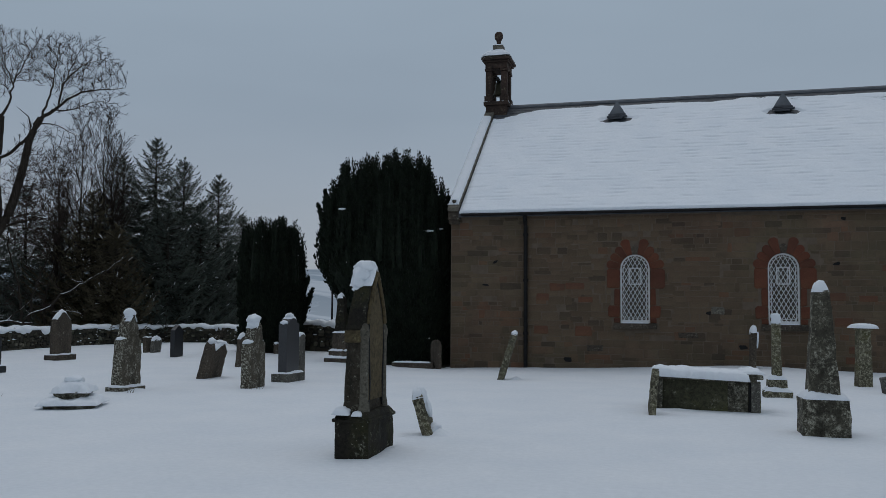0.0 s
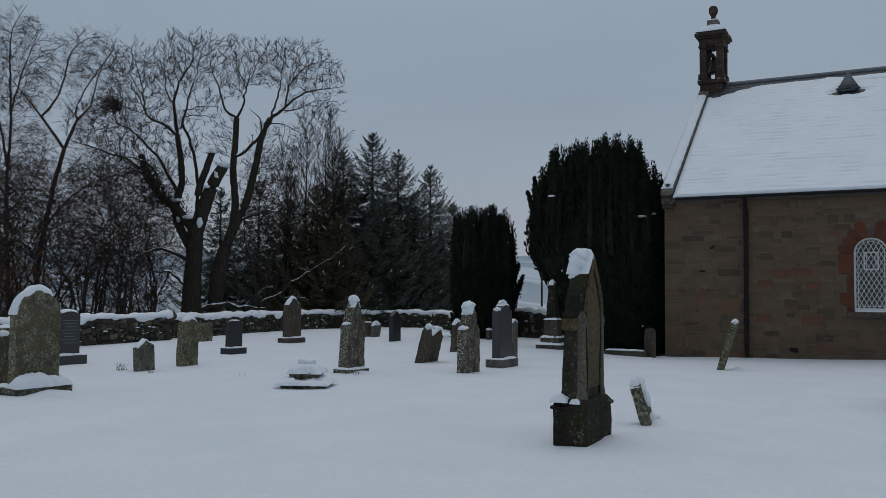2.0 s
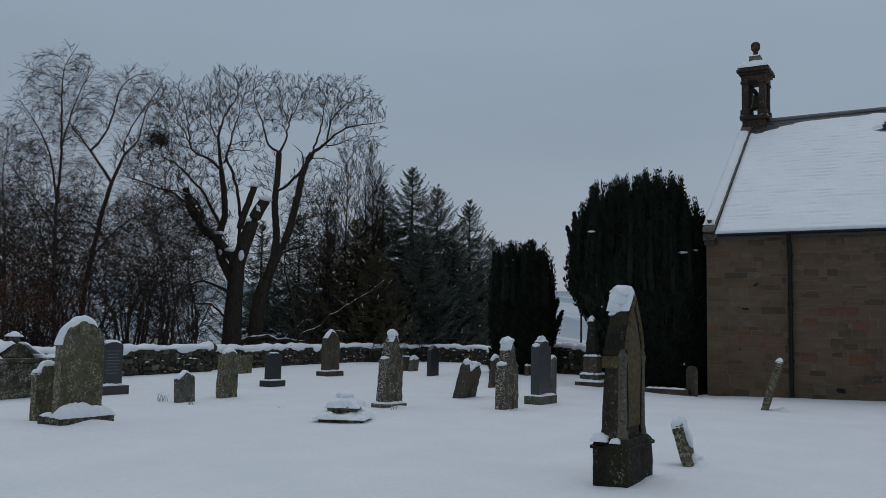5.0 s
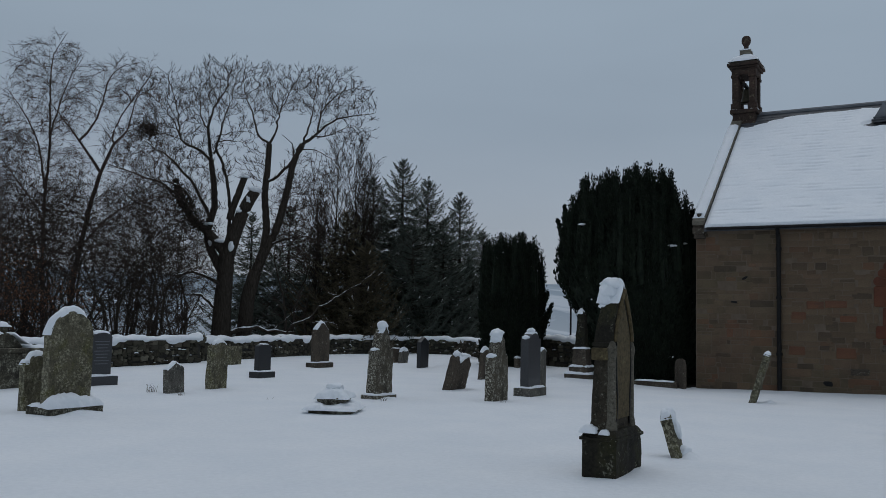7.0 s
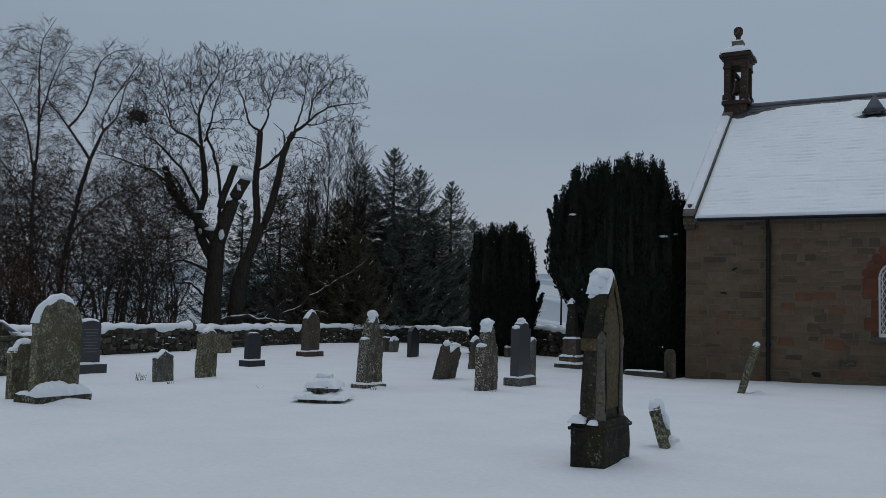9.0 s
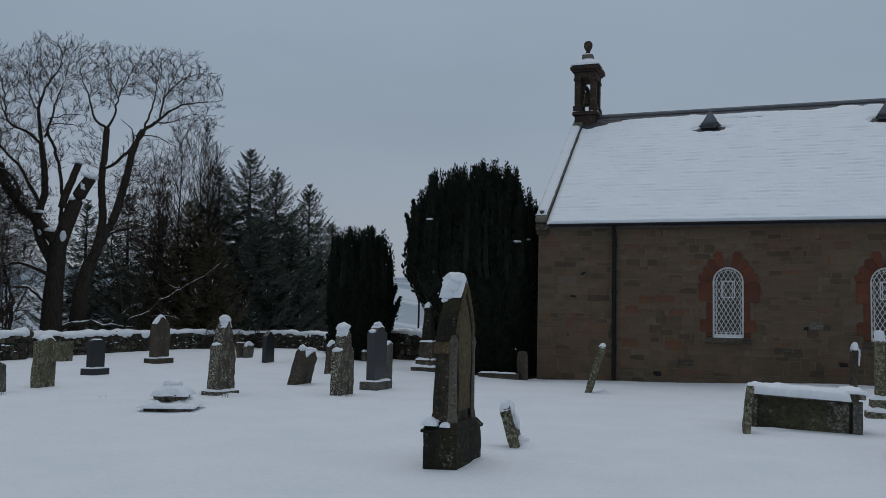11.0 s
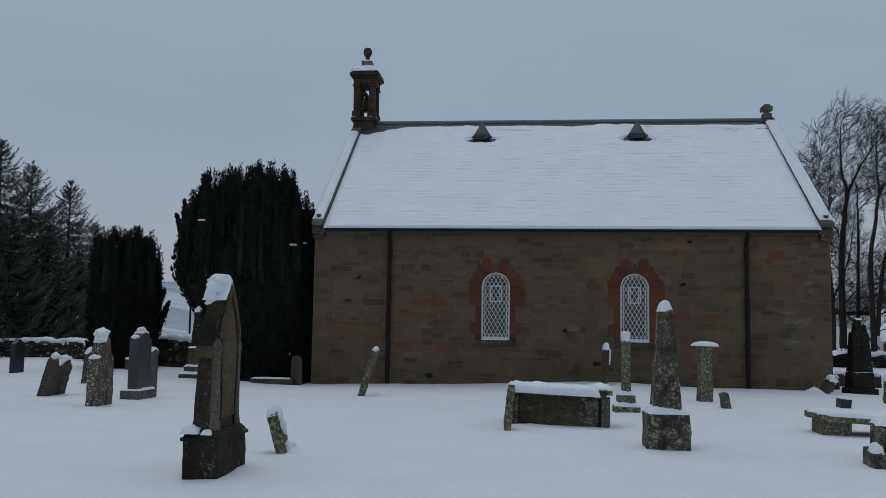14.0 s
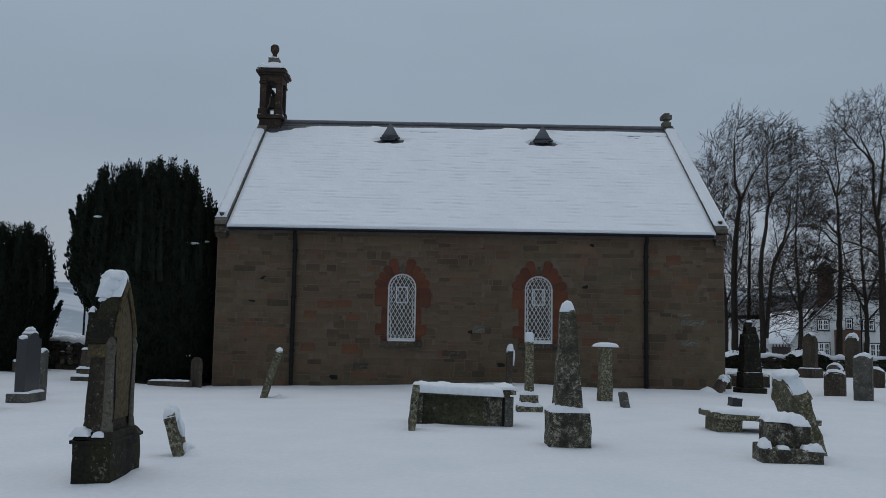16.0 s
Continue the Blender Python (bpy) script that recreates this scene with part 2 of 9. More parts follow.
M_bracken = plain_material("brown_conifer", (0.070, 0.062, 0.042), (0.125, 0.108, 0.070), 2, 0.9, relief=0, spec=0.1)
M_leaf = plain_material("dead_beech_leaves", (0.075, 0.036, 0.022), (0.14, 0.07, 0.04), 6, 0.9, relief=0, spec=0.1)
M_hedge = plain_material("hedge_leaves", (0.012, 0.014, 0.010), (0.035, 0.034, 0.022), 4, 0.9, relief=0, spec=0.1)
M_harl = plain_material("white_harling", (0.60, 0.61, 0.60), (0.72, 0.72, 0.71), 4, 0.9, relief=0.006)
M_brick = plain_material("brown_brick", (0.0825, 0.0468, 0.0319), (0.1320, 0.0770, 0.0551), 12, 0.9)
M_winblack = plain_material("dark_pane", (0.02, 0.022, 0.025), (0.04, 0.045, 0.05), 2, 0.15, relief=0)
M_redacc = masonry_material("weathered_red_stone", ((0.0, (0.160, 0.085, 0.058)), (0.5, (0.185, 0.092, 0.060)), (1.0, (0.140, 0.082, 0.060))), False, 6.0, 1.0)
M_shaft = stone_material("weathered_brown_stone", (0.020, 0.0172, 0.0122), (0.069, 0.057, 0.040), (0.2550, 0.2490, 0.2000), 0.25, 6, streak=True)
M_soil = plain_material("bare_earth", (0.012, 0.010, 0.008), (0.03, 0.026, 0.02), 6, 0.95, relief=0.02, spec=0.1)

# ---------- mesh tools ----------
def mesh_object(name, bm, material, smooth=False):
    me = bpy.data.meshes.new(name)
    bm.normal_update()
    bm.to_mesh(me)
    bm.free()
    me.materials.append(material)
    if smooth:
        me.polygons.foreach_set("use_smooth", [True] * len(me.polygons))
    return new(name, me)


def part(name, bm, material, parent, label="", smooth=False):
    ob = mesh_object(name, bm, material, smooth or material in (M_snow, M_roofsnow))
    ob.parent = parent
    return tagged(ob, label) if label else ob


def thing(name, m, label, category, group="", kind=""):
    ob = new(name)
    ob.empty_display_size = 0.2
    ob.matrix_world = m
    return tagged(ob, label, category, group, kind)


def raw_object(name, verts, faces, material, parent=None, smooth=False):
    me = bpy.data.meshes.new(name)
    me.from_pydata(verts, [], faces)
    me.materials.append(material)
    if smooth:
        me.polygons.foreach_set("use_smooth", [True] * len(me.polygons))
    ob = new(name, me)
    if parent:
        ob.parent = parent
    return ob


def box(cx, cy, z0, sx, sy, sz, bevel=0.0, bm=None, taper=1.0):
    """A box on z0, centred on cx, cy; taper narrows its top."""
    out = bm or bmesh.new()
    got = bmesh.ops.create_cube(out, size=1.0)["verts"]
    for v in got:
        k = taper if v.co.z > 0 else 1.0
        v.co = Vector((cx + v.co.x * sx * k, cy + v.co.y * sy * k, z0 + (v.co.z + 0.5) * sz))
    if bevel:
        es = list({e for v in got for e in v.link_edges})
        bmesh.ops.bevel(out, geom=es, offset=bevel, segments=2, affect='EDGES', profile=0.6)
    return out


def prism(profile, x0, x1, bevel=0.0, bm=None):
    """A (y, z) outline carried along x from x0 to x1."""
    out = bm or bmesh.new()
    a = [out.verts.new((x0, y, z)) for y, z in profile]
    b = [out.verts.new((x1, y, z)) for y, z in profile]
    n = len(profile)
    fs = [out.faces.new(a), out.faces.new(list(reversed(b)))]
    for i in range(n):
        j = (i + 1) % n
        fs.append(out.faces.new((a[j], a[i], b[i], b[j])))
    bmesh.ops.recalc_face_normals(out, faces=fs)
    if bevel:
        es = [e for f in fs[:2] for e in f.edges]
        bmesh.ops.bevel(out, geom=es, offset=bevel, segments=2, affect='EDGES', profile=0.6, clamp_overlap=True)
    return out


def worn(bm, amp, size, cell=0.08, seed=0.0):
    """Cuts long edges and pushes the surface in and out, as weather does."""
    for _ in range(3):
        long_ones = [e for e in bm.edges if e.calc_length() > cell * 1.7]
        if not long_ones or len(bm.verts) > 9000:
            break
        bmesh.ops.subdivide_edges(bm, edges=long_ones, cuts=1, use_grid_fill=True)
    bmesh.ops.triangulate(bm, faces=bm.faces[:])
    bm.normal_update()
    off = Vector((seed * 3.1, seed * 1.7, seed))
    for v in bm.verts:
        k = noise.noise(v.co / size + off) + 0.5 * noise.noise(v.co / size * 3 + off)
        v.co += v.normal * amp * k
    return bm


def lathe(profile, sides=16, bm=None, cx=0.0, cy=0.0):
    """A (radius, z) outline turned about the upright axis at cx, cy."""
    out = bm or bmesh.new()
    rings = []
    for r, z in profile:
        rings.append([out.verts.new((cx + r * math.cos(2 * math.pi * k / sides), cy + r * math.sin(2 * math.pi * k / sides), z)) for k in range(sides)])
    for a, b in zip(rings, rings[1:]):
        for k in range(sides):
            j = (k + 1) % sides
            out.faces.new((a[k], a[j], b[j], b[k]))
    out.faces.new(list(reversed(rings[0])))
    out.faces.new(rings[-1])
    return out


def tube(points, radii, sides=6, bm=None):
    out = bm or bmesh.new()
    pts = [Vector(p) for p in points]
    rings = []
    for i, p in enumerate(pts):
        way = (pts[min(i + 1, len(pts) - 1)] - pts[max(i - 1, 0)]).normalized()
        side = way.cross(Vector((0.3, 0.2, 1)) if abs(way.z) < 0.9 else Vector((1, 0, 0))).normalized()
        up = side.cross(way)
        rings.append([out.verts.new(p + radii[i] * (math.cos(2 * math.pi * k / sides) * side + math.sin(2 * math.pi * k / sides) * up)) for k in range(sides)])
    for a, b in zip(rings, rings[1:]):
        for k in range(sides):
            j = (k + 1) % sides
            out.faces.new((a[k], b[k], b[j], a[j]))
    out.faces.new(rings[0])
    out.faces.new(list(reversed(rings[-1])))
    bmesh.ops.recalc_face_normals(out, faces=out.faces[:])
    return out


def snow_on(x0, x1, y0, y1, top, thick, seed, cell=0.06, over=0.02, ragged=0.5, edge=0.1, bm=None):
    """A pillow of snow over a top surface top(x, y), rounded at its rim, with a ragged outline."""
    out = bm or bmesh.new()
    nx, ny = max(8, int((x1 - x0) / cell)), max(8, int((y1 - y0) / cell))
    grid, low = [], []
    rim = min(x1 - x0, y1 - y0) * 0.5
    for i in range(nx + 1):
        for j in range(ny + 1):
            x, y = x0 - over + (x1 - x0 + 2 * over) * i / nx, y0 - over + (y1 - y0 + 2 * over) * j / ny
            p = Vector((x * 4 + seed, y * 4, seed * 2.3))
            d = min(x - x0 + over, x1 + over - x, y - y0 + over, y1 + over - y)
            band = max(1e-6, min(rim, thick * 1.6))
            bite = band * ragged * (0.9 * max(0.0, noise.noise(p * 1.1)) + 0.8 * max(0.0, noise.noise(p * 3.3)))
            e = min(1.0, max(0.0, d - bite) / band)
            body = math.sqrt(max(0.0, 1 - (1 - e) ** 2))
            lump = 1 + ragged * noise.noise(p) + 0.5 * ragged * noise.noise(p * 2.7) + 0.45 * ragged * noise.noise(p * 7.0)
            dx, dy = (0.35 * thick * noise.noise(p * 1.7 + Vector((5, 0, 0))) for _ in range(2)) if e < 0.9 else (0, 0)
            cx, cy = min(max(x, x0), x1), min(max(y, y0), y1)
            z = top(cx, cy)
            q = 0.03
            steep = max(abs(top(cx, min(cy + q, y1)) - top(cx, max(cy - q, y0))), abs(top(min(cx + q, x1), cy) - top(max(cx - q, x0), cy))) / (2 * q)
            body *= 1.0 / (1.0 + max(0.0, steep - 0.6) ** 2)
            grid.append(out.verts.new((x + dx, y + dy, z + thick * body * lump - (0.0 if e > 0.05 else edge * thick if d < 0.01 else 0.008))))
    k = ny + 1
    fs = []
    for i in range(nx):
        for j in range(ny):
            fs.append(out.faces.new((grid[i * k + j], grid[(i + 1) * k + j], grid[(i + 1) * k + j + 1], grid[i * k + j + 1])))
    under = bmesh.ops.extrude_face_region(out, geom=fs)["geom"]
    for v in [g for g in under if isinstance(g, bmesh.types.BMVert)]:
        cx, cy = min(max(v.co.x, x0), x1), min(max(v.co.y, y0), y1)
        v.co.z = min(v.co.z - 0.004, top(cx, cy) - 0.012)
    bmesh.ops.recalc_face_normals(out, faces=out.faces[:])
    return out


def snow_lump(parent, c, r, seed):
    """A rounded clot of snow lodged on a bough."""
    b = bmesh.new()
    bmesh.ops.create_icosphere(b, subdivisions=3, radius=1.0)
    for v in b.verts:
        k = 1 + 0.30 * noise.noise(v.co * 1.5 + Vector((seed, 0, 0))) + 0.16 * noise.noise(v.co * 3.7 + Vector((0, seed, 0)))
        v.co = Vector(c) + Vector((v.co.x * r[0] * k, v.co.y * r[1] * k, v.co.z * r[2] * k))
    return part("snow_lump", b, M_snow, parent)


def smoothstep(a, b, v):
    t = min(1.0, max(0.0, (v - a) / (b - a)))
    return t * t * (3 - 2 * t)

# ---------- ground ----------
# gentle rises of the churchyard: x, y, height, radius
MOUNDS = ((1.8, 22.6, 0.17, 2.6), (6.5, 22.8, 0.12, 2.2), (-0.6, 13.0, 0.05, 1.5), (-9.5, 22.5, 0.10, 2.0), (-7.0, 23.3, -0.10, 2.2),
          (-14.0, 27.0, 0.08, 3.0), (4.0, 9.2, 0.05, 1.2), (-3.2, 8.6, 0.04, 1.1), (-12.0, 7.0, 0.06, 1.4), (10.0, 27.0, -0.12, 6.0))


def ground_z(x, y):
    z = 0.0
    for mx, my, h, r in MOUNDS:
        d2 = ((x - mx) ** 2 + (y - my) ** 2) / (r * r)
        if d2 < 6:
            z += h * math.exp(-d2)
    z += 0.035 * noise.noise(Vector((x * 0.23, y * 0.23, 0.0))) + 0.012 * noise.noise(Vector((x * 0.9, y * 0.9, 3.0)))
    z += 0.010 * noise.noise(Vector((x * 2.6, y * 2.6, 7.0)))
    far = math.hypot(x + 2, y - 14)
    west = smoothstep(44, 95, math.hypot(x, y)) * smoothstep(4, -10, x)
    z -= 5.0 * west
    z -= 55 * smoothstep(90, 420, far)
    z -= 1.5 * smoothstep(38, 85, far) * smoothstep(0, 10, x)
    return z


def spread(near, fine, far_):
    """Grid lines: fine near the churchyard, ever wider towards the horizon."""
    vals, v, step = [0.0], 0.0, fine
    while v < far_:
        v += step
        vals.append(v)
        if v > near:
            step *= 1.22
    return vals


xs = spread(22, 0.3, 2600)
ys = spread(19, 0.3, 2600)
gx = [-v - 4 for v in reversed(xs[1:])] + [v - 4 for v in xs]
gy = [-v + 16 for v in reversed(ys[1:])] + [v + 16 for v in ys]
gverts = [(x, y, ground_z(x, y)) for x in gx for y in gy]
gn = len(gy)
gfaces = [(i * gn + j, (i + 1) * gn + j, (i + 1) * gn + j + 1, i * gn + j + 1) for i in range(len(gx) - 1) for j in range(gn - 1)]
ground = raw_object("ground", gverts, gfaces, M_ground, smooth=True)
tagged(ground, "smooth untrodden white snow over the churchyard grass", "snow ground", kind="structure")

def bare_patch(cx, cy, rx, ry, seed):
    """Earth kept clear of snow under dense foliage."""
    v, f, n = [], [], 40
    for q in range(7):
        for k in range(n):
            a = 2 * math.pi * k / n
            r = (q / 6) * (1 + 0.16 * noise.noise(Vector((math.cos(a) * 2, math.sin(a) * 2, seed))) + 0.06 * noise.noise(Vector((math.cos(a) * 7, math.sin(a) * 7, seed))))
            x, y = cx + rx * r * math.cos(a), cy + ry * r * math.sin(a)
            v.append((x, y, ground_z(x, y) + 0.022 - 0.03 * (q / 6) ** 4))
    for q in range(6):
        for k in range(n):
            f.append((q * n + k, q * n + (k + 1) % n, (q + 1) * n + (k + 1) % n, (q + 1) * n + k))
    ob = raw_object("bare_earth", v, f, M_soil, smooth=True)
    return tagged(ob, "dark bare earth under the yew", "bare ground", kind="structure")


bare_patch(-8.1, 24.9, 2.35, 2.1, 1.0)
bare_patch(-14.0, 27.4, 1.3, 1.2, 2.0)

# ---------- far side of the valley ----------
# distance haze is painted into these blue-grey field and wood colours
M_hill, hnt, hp = nodes_of("far_hillside_glow")
htc = hnt.nodes.new("ShaderNodeTexCoord")
hsep = hnt.nodes.new("ShaderNodeSeparateXYZ")
hnt.links.new(htc.outputs["Object"], hsep.inputs[0])
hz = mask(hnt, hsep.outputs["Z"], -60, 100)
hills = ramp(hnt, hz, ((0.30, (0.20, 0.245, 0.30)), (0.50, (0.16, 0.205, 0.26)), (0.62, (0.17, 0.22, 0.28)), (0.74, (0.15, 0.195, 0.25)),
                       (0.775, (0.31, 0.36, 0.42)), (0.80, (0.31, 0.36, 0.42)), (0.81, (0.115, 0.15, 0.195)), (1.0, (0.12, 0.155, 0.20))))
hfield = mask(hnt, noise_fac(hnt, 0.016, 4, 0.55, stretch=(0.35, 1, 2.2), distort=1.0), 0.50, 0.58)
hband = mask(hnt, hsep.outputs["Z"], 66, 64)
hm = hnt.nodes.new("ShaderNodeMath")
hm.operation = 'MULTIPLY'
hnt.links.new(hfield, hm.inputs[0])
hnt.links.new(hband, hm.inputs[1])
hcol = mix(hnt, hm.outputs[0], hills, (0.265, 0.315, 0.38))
# the slope emits its colour, so scene light doesn't shade it
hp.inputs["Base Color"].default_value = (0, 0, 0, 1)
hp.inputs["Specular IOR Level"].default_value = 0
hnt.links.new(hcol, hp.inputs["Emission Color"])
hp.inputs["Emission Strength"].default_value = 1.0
hv, hf = [], []
NA = 120
for i in range(NA + 1):
    az = radians(-95 + 190 * i / NA)
    crest = 70 + 5 * math.sin(az * 3.1) + 3 * noise.noise(Vector((az * 6, 0, 0)))
    for r_, z_ in ((900, -60), (1000, -20), (1150, 30), (1300, 60), (1380, crest), (1500, crest - 30)):
        hv.append((r_ * math.sin(az), r_ * math.cos(az), z_))
for i in range(NA):
    for j in range(5):
        a = i * 6 + j
        hf.append((a, a + 6, a + 7, a + 1))
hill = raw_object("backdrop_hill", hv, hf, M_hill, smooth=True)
tagged(hill, "self-lit far hillside with painted haze over snowy fields and dark woods", "hill", kind="structure")

# ---------- church ----------
CX0, CX1, CY0, CY1 = -6.44, 7.89, 23.54, 34.26     # outer faces
EAVE, RIDGE, RY = 4.42, 8.72, 28.9
WINS = ((-1.20, 1.26), (2.66, 1.26))               # window middles and sills
WHALF, WSPRING = 0.40, 1.50                        # half width, sill to spring of the arch

church = thing("church", pose(0, 0, 0), "small rubble-built church with snow-covered roof and red window surrounds", "church")


def arch_points(cx, z0, half, spring, n=12, cz=1.0):
    return [(cx + half * math.cos(math.pi * k / n), z0 + spring + cz * half * math.sin(math.pi * k / n)) for k in range(n + 1)]


# south wall with two arched openings through it
bm = bmesh.new()
FOOT = -0.4


def flat(points):
    return bm.faces.new([bm.verts.new((x, CY0, z)) for x, z in points])


edges_x = [CX0]
for cx, z0 in WINS:
    edges_x += [cx - WHALF, cx + WHALF]
edges_x.append(CX1)
for i in range(0, len(edges_x), 2):
    flat([(edges_x[i], FOOT), (edges_x[i + 1], FOOT), (edges_x[i + 1], EAVE), (edges_x[i], EAVE)])
for cx, z0 in WINS:
    flat([(cx - WHALF, FOOT), (cx + WHALF, FOOT), (cx + WHALF, z0), (cx - WHALF, z0)])
    ap = arch_points(cx, z0, WHALF, WSPRING)
    for (ax, az_), (bx, bz) in zip(ap, ap[1:]):
        flat([(ax, az_), (ax, EAVE), (bx, EAVE), (bx, bz)])
bmesh.ops.remove_doubles(bm, verts=bm.verts[:], dist=0.0005)
got = bmesh.ops.extrude_face_region(bm, geom=bm.faces[:])["geom"]
for v in got:
    if isinstance(v, bmesh.types.BMVert):
        v.co.y += 0.6
bmesh.ops.recalc_face_normals(bm, faces=bm.faces[:])
wall_south = part("wall", bm, M_mortar, church, "brown coursed rubble wall with lime joints")

# gable ends and back wall
def gable(x0, x1):
    prof = [(CY0 + 0.602, FOOT), (CY1 - 0.602, FOOT), (CY1 - 0.602, EAVE + 0.45), (RY, RIDGE - 0.12), (CY0 + 0.602, EAVE + 0.45)]
    return prism(prof, x0, x1)


part("wall", gable(CX0, CX0 + 0.6), M_mortar, church, "west gable of rubble")
part("wall", gable(CX1 - 0.6, CX1), M_mortar, church, "east gable of rubble")
part("wall", box((CX0 + CX1) / 2, CY1 - 0.3, FOOT, CX1 - CX0, 0.6, EAVE - FOOT), M_mortar, church)
part("floor", box((CX0 + CX1) / 2, (CY0 + CY1) / 2, -0.35, CX1 - CX0 - 1.3, CY1 - CY0 - 1.3, 0.3), M_plaster, church)

# roof: a slated body, and the snow that lies on it
SL = (RIDGE - EAVE) / (RY - (CY0 - 0.22))
slab = 0.16
rx0, rx1 = CX0 + 0.27, CX1 - 0.27
prof = [(CY0 - 0.22, EAVE), (RY, RIDGE), (CY1 + 0.22, EAVE), (CY1 + 0.22, EAVE - slab), (RY, RIDGE - slab * 1.3), (CY0 - 0.22, EAVE - slab)]
roof = part("roof", prism(prof, rx0, rx1), M_slate, church, "dark slate roof under snow")
part("ridge_cap", tube([(rx0, RY, RIDGE + 0.03), (rx1, RY, RIDGE + 0.03)], [0.075, 0.075], 8), M_lead, church, "grey lead ridge roll")
# slate courses bare of snow below the ridge
bm = bmesh.new()
for k in range(4):
    y1_ = RY - 0.05 - k * 0.16
    for q in range(46):
        w = (rx1 - rx0) / 46
        x_ = rx0 + (q + (0.5 if k % 2 else 0)) * w
        if x_ + w > rx1:
            continue
        zt = EAVE + SL * (y1_ - CY0 + 0.22)
        a = [(x_ + 0.004, y1_ - 0.2, zt - 0.2 * SL + 0.030), (x_ + w - 0.004, y1_ - 0.2, zt - 0.2 * SL + 0.030 + 0.004 * (q % 3)),
             (x_ + w - 0.004, y1_, zt + 0.012), (x_ + 0.004, y1_, zt + 0.012)]
        top_ = [bm.verts.new(v) for v in a]
        low_ = [bm.verts.new((v[0], v[1], v[2] - 0.014)) for v in a]
        bm.faces.new(top_)
        bm.faces.new((low_[0], low_[1], top_[1], top_[0]))
        bm.faces.new((low_[1], low_[2], top_[2], top_[1]))
        bm.faces.new((low_[3], low_[0], top_[0], top_[3]))
tagged(part("slate_course", bm, M_slate, roof, "bare dark slates along the ridge"), kind="stuff")

VENTS = ((-1.89, 0), (3.25, 1))
VY, VZ = 27.84, 7.92


def roof_snow_south():
    """Snow with faint ripples over the slate courses, thinning out to a ragged line below the ridge."""
    nx, ny = 240, 190
    x0, x1 = rx0 + 0.03, rx1 - 0.02
    y0, y1 = CY0 - 0.26, RY - 0.06
    vs, fs = [], []
    for i in range(nx + 1):
        x = x0 + (x1 - x0) * i / nx
        # how far up the snow reaches
        bare = 0.10 + 0.16 * noise.noise(Vector((x * 0.55, 1.0, 0))) + 0.07 * noise.noise(Vector((x * 2.1, 4.0, 0)))
        bare += 0.50 * math.exp(-((x - rx0 - 0.2) / 0.8) ** 2) + 0.05 * smoothstep(4.5, 6.5, x)
        yt = y1 - max(0.04, bare)
        for j in range(ny + 1):
            t = j / ny
            y = y0 + (yt - y0) * t
            base = EAVE + SL * (y - CY0 + 0.22)
            u = (y - y0) / 0.165
            wob = 0.5 * noise.noise(Vector((x * 0.35, y * 1.3, 5.0)))
            saw = (u + wob) % 1.0
            amp = 0.050 * max(0.0, 0.10 + 1.9 * noise.noise(Vector((x * 1.5, y * 4.0, 9.0))) + 0.5 * noise.noise(Vector((x * 0.3, y * 0.4, 4.0))))
            h = 0.055 + 0.012 * noise.noise(Vector((x * 0.8, y * 1.2, 2))) + 0.008 * noise.noise(Vector((x * 3.1, y * 5, 2))) - amp * (saw ** 4)
            dent = noise.noise(Vector((x * 2.2, y * 3.2, 12)))
            if dent > 0.55:
                h -= 0.05 * (dent - 0.55)
            if t < 0.96:
                h = max(h, 0.020)
            h *= min(1.0, (1 - t) * 26 + 0.15)
            edge_ = min(i, nx - i) / 3.0
            h *= min(1.0, 0.4 + edge_)
            for vx, k in VENTS:      # melted hollow round each vent
                d = math.hypot((x - vx) / 0.52, (y - VY + 0.04) / 0.16) + 0.35 * noise.noise(Vector((x * 6, y * 9, 3)))
                if d < 1.15:
                    h = min(h, -0.04 + 0.10 * max(0.0, d - 0.62))
            if j == 0:
                h = -0.03
            vs.append((x, y - h * SL * 0.7, base + h * 0.72))
    k = ny + 1
    for i in range(nx):
        for j in range(ny):
            fs.append((i * k + j, (i + 1) * k + j, (i + 1) * k + j + 1, i * k + j + 1))
    return vs, fs


vs, fs = roof_snow_south()
ob = raw_object("roof_snow", vs, fs, M_roofsnow, roof, smooth=True)
tagged(ob, "thin rippled snow over the slate courses")
bm = snow_on(rx0, rx1, RY + 0.1, CY1 + 0.2, lambda x, y: EAVE + SL * (CY1 + 0.22 - y), 0.07, 4, cell=0.4)
part("roof_snow", bm, M_roofsnow, roof)

# gutter and downpipes
part("gutter", tube([(CX0 + 0.36, CY0 - 0.27, EAVE - 0.09), (CX1 - 0.36, CY0 - 0.27, EAVE - 0.09)], [0.042, 0.042], 8), M_iron, church, "black iron gutter")
for px_, zb in ((-4.23, 0.0), (5.66, 0.05)):
    pipe = part("downpipe", tube([(px_, CY0 - 0.27, EAVE - 0.1), (px_, CY0 - 0.2, EAVE - 0.28), (px_, CY0 - 0.09, EAVE - 0.42), (px_, CY0 - 0.09, zb)],
                                 [0.06, 0.06, 0.058, 0.058], 10), M_iron, church, "black cast-iron downpipe")
    for z_ in (0.9, 2.4, 3.7):
        part("bracket", lathe([(0.072, z_), (0.08, z_ + 0.02), (0.08, z_ + 0.07), (0.072, z_ + 0.09)], 10, cx=px_, cy=CY0 - 0.09), M_iron, pipe)

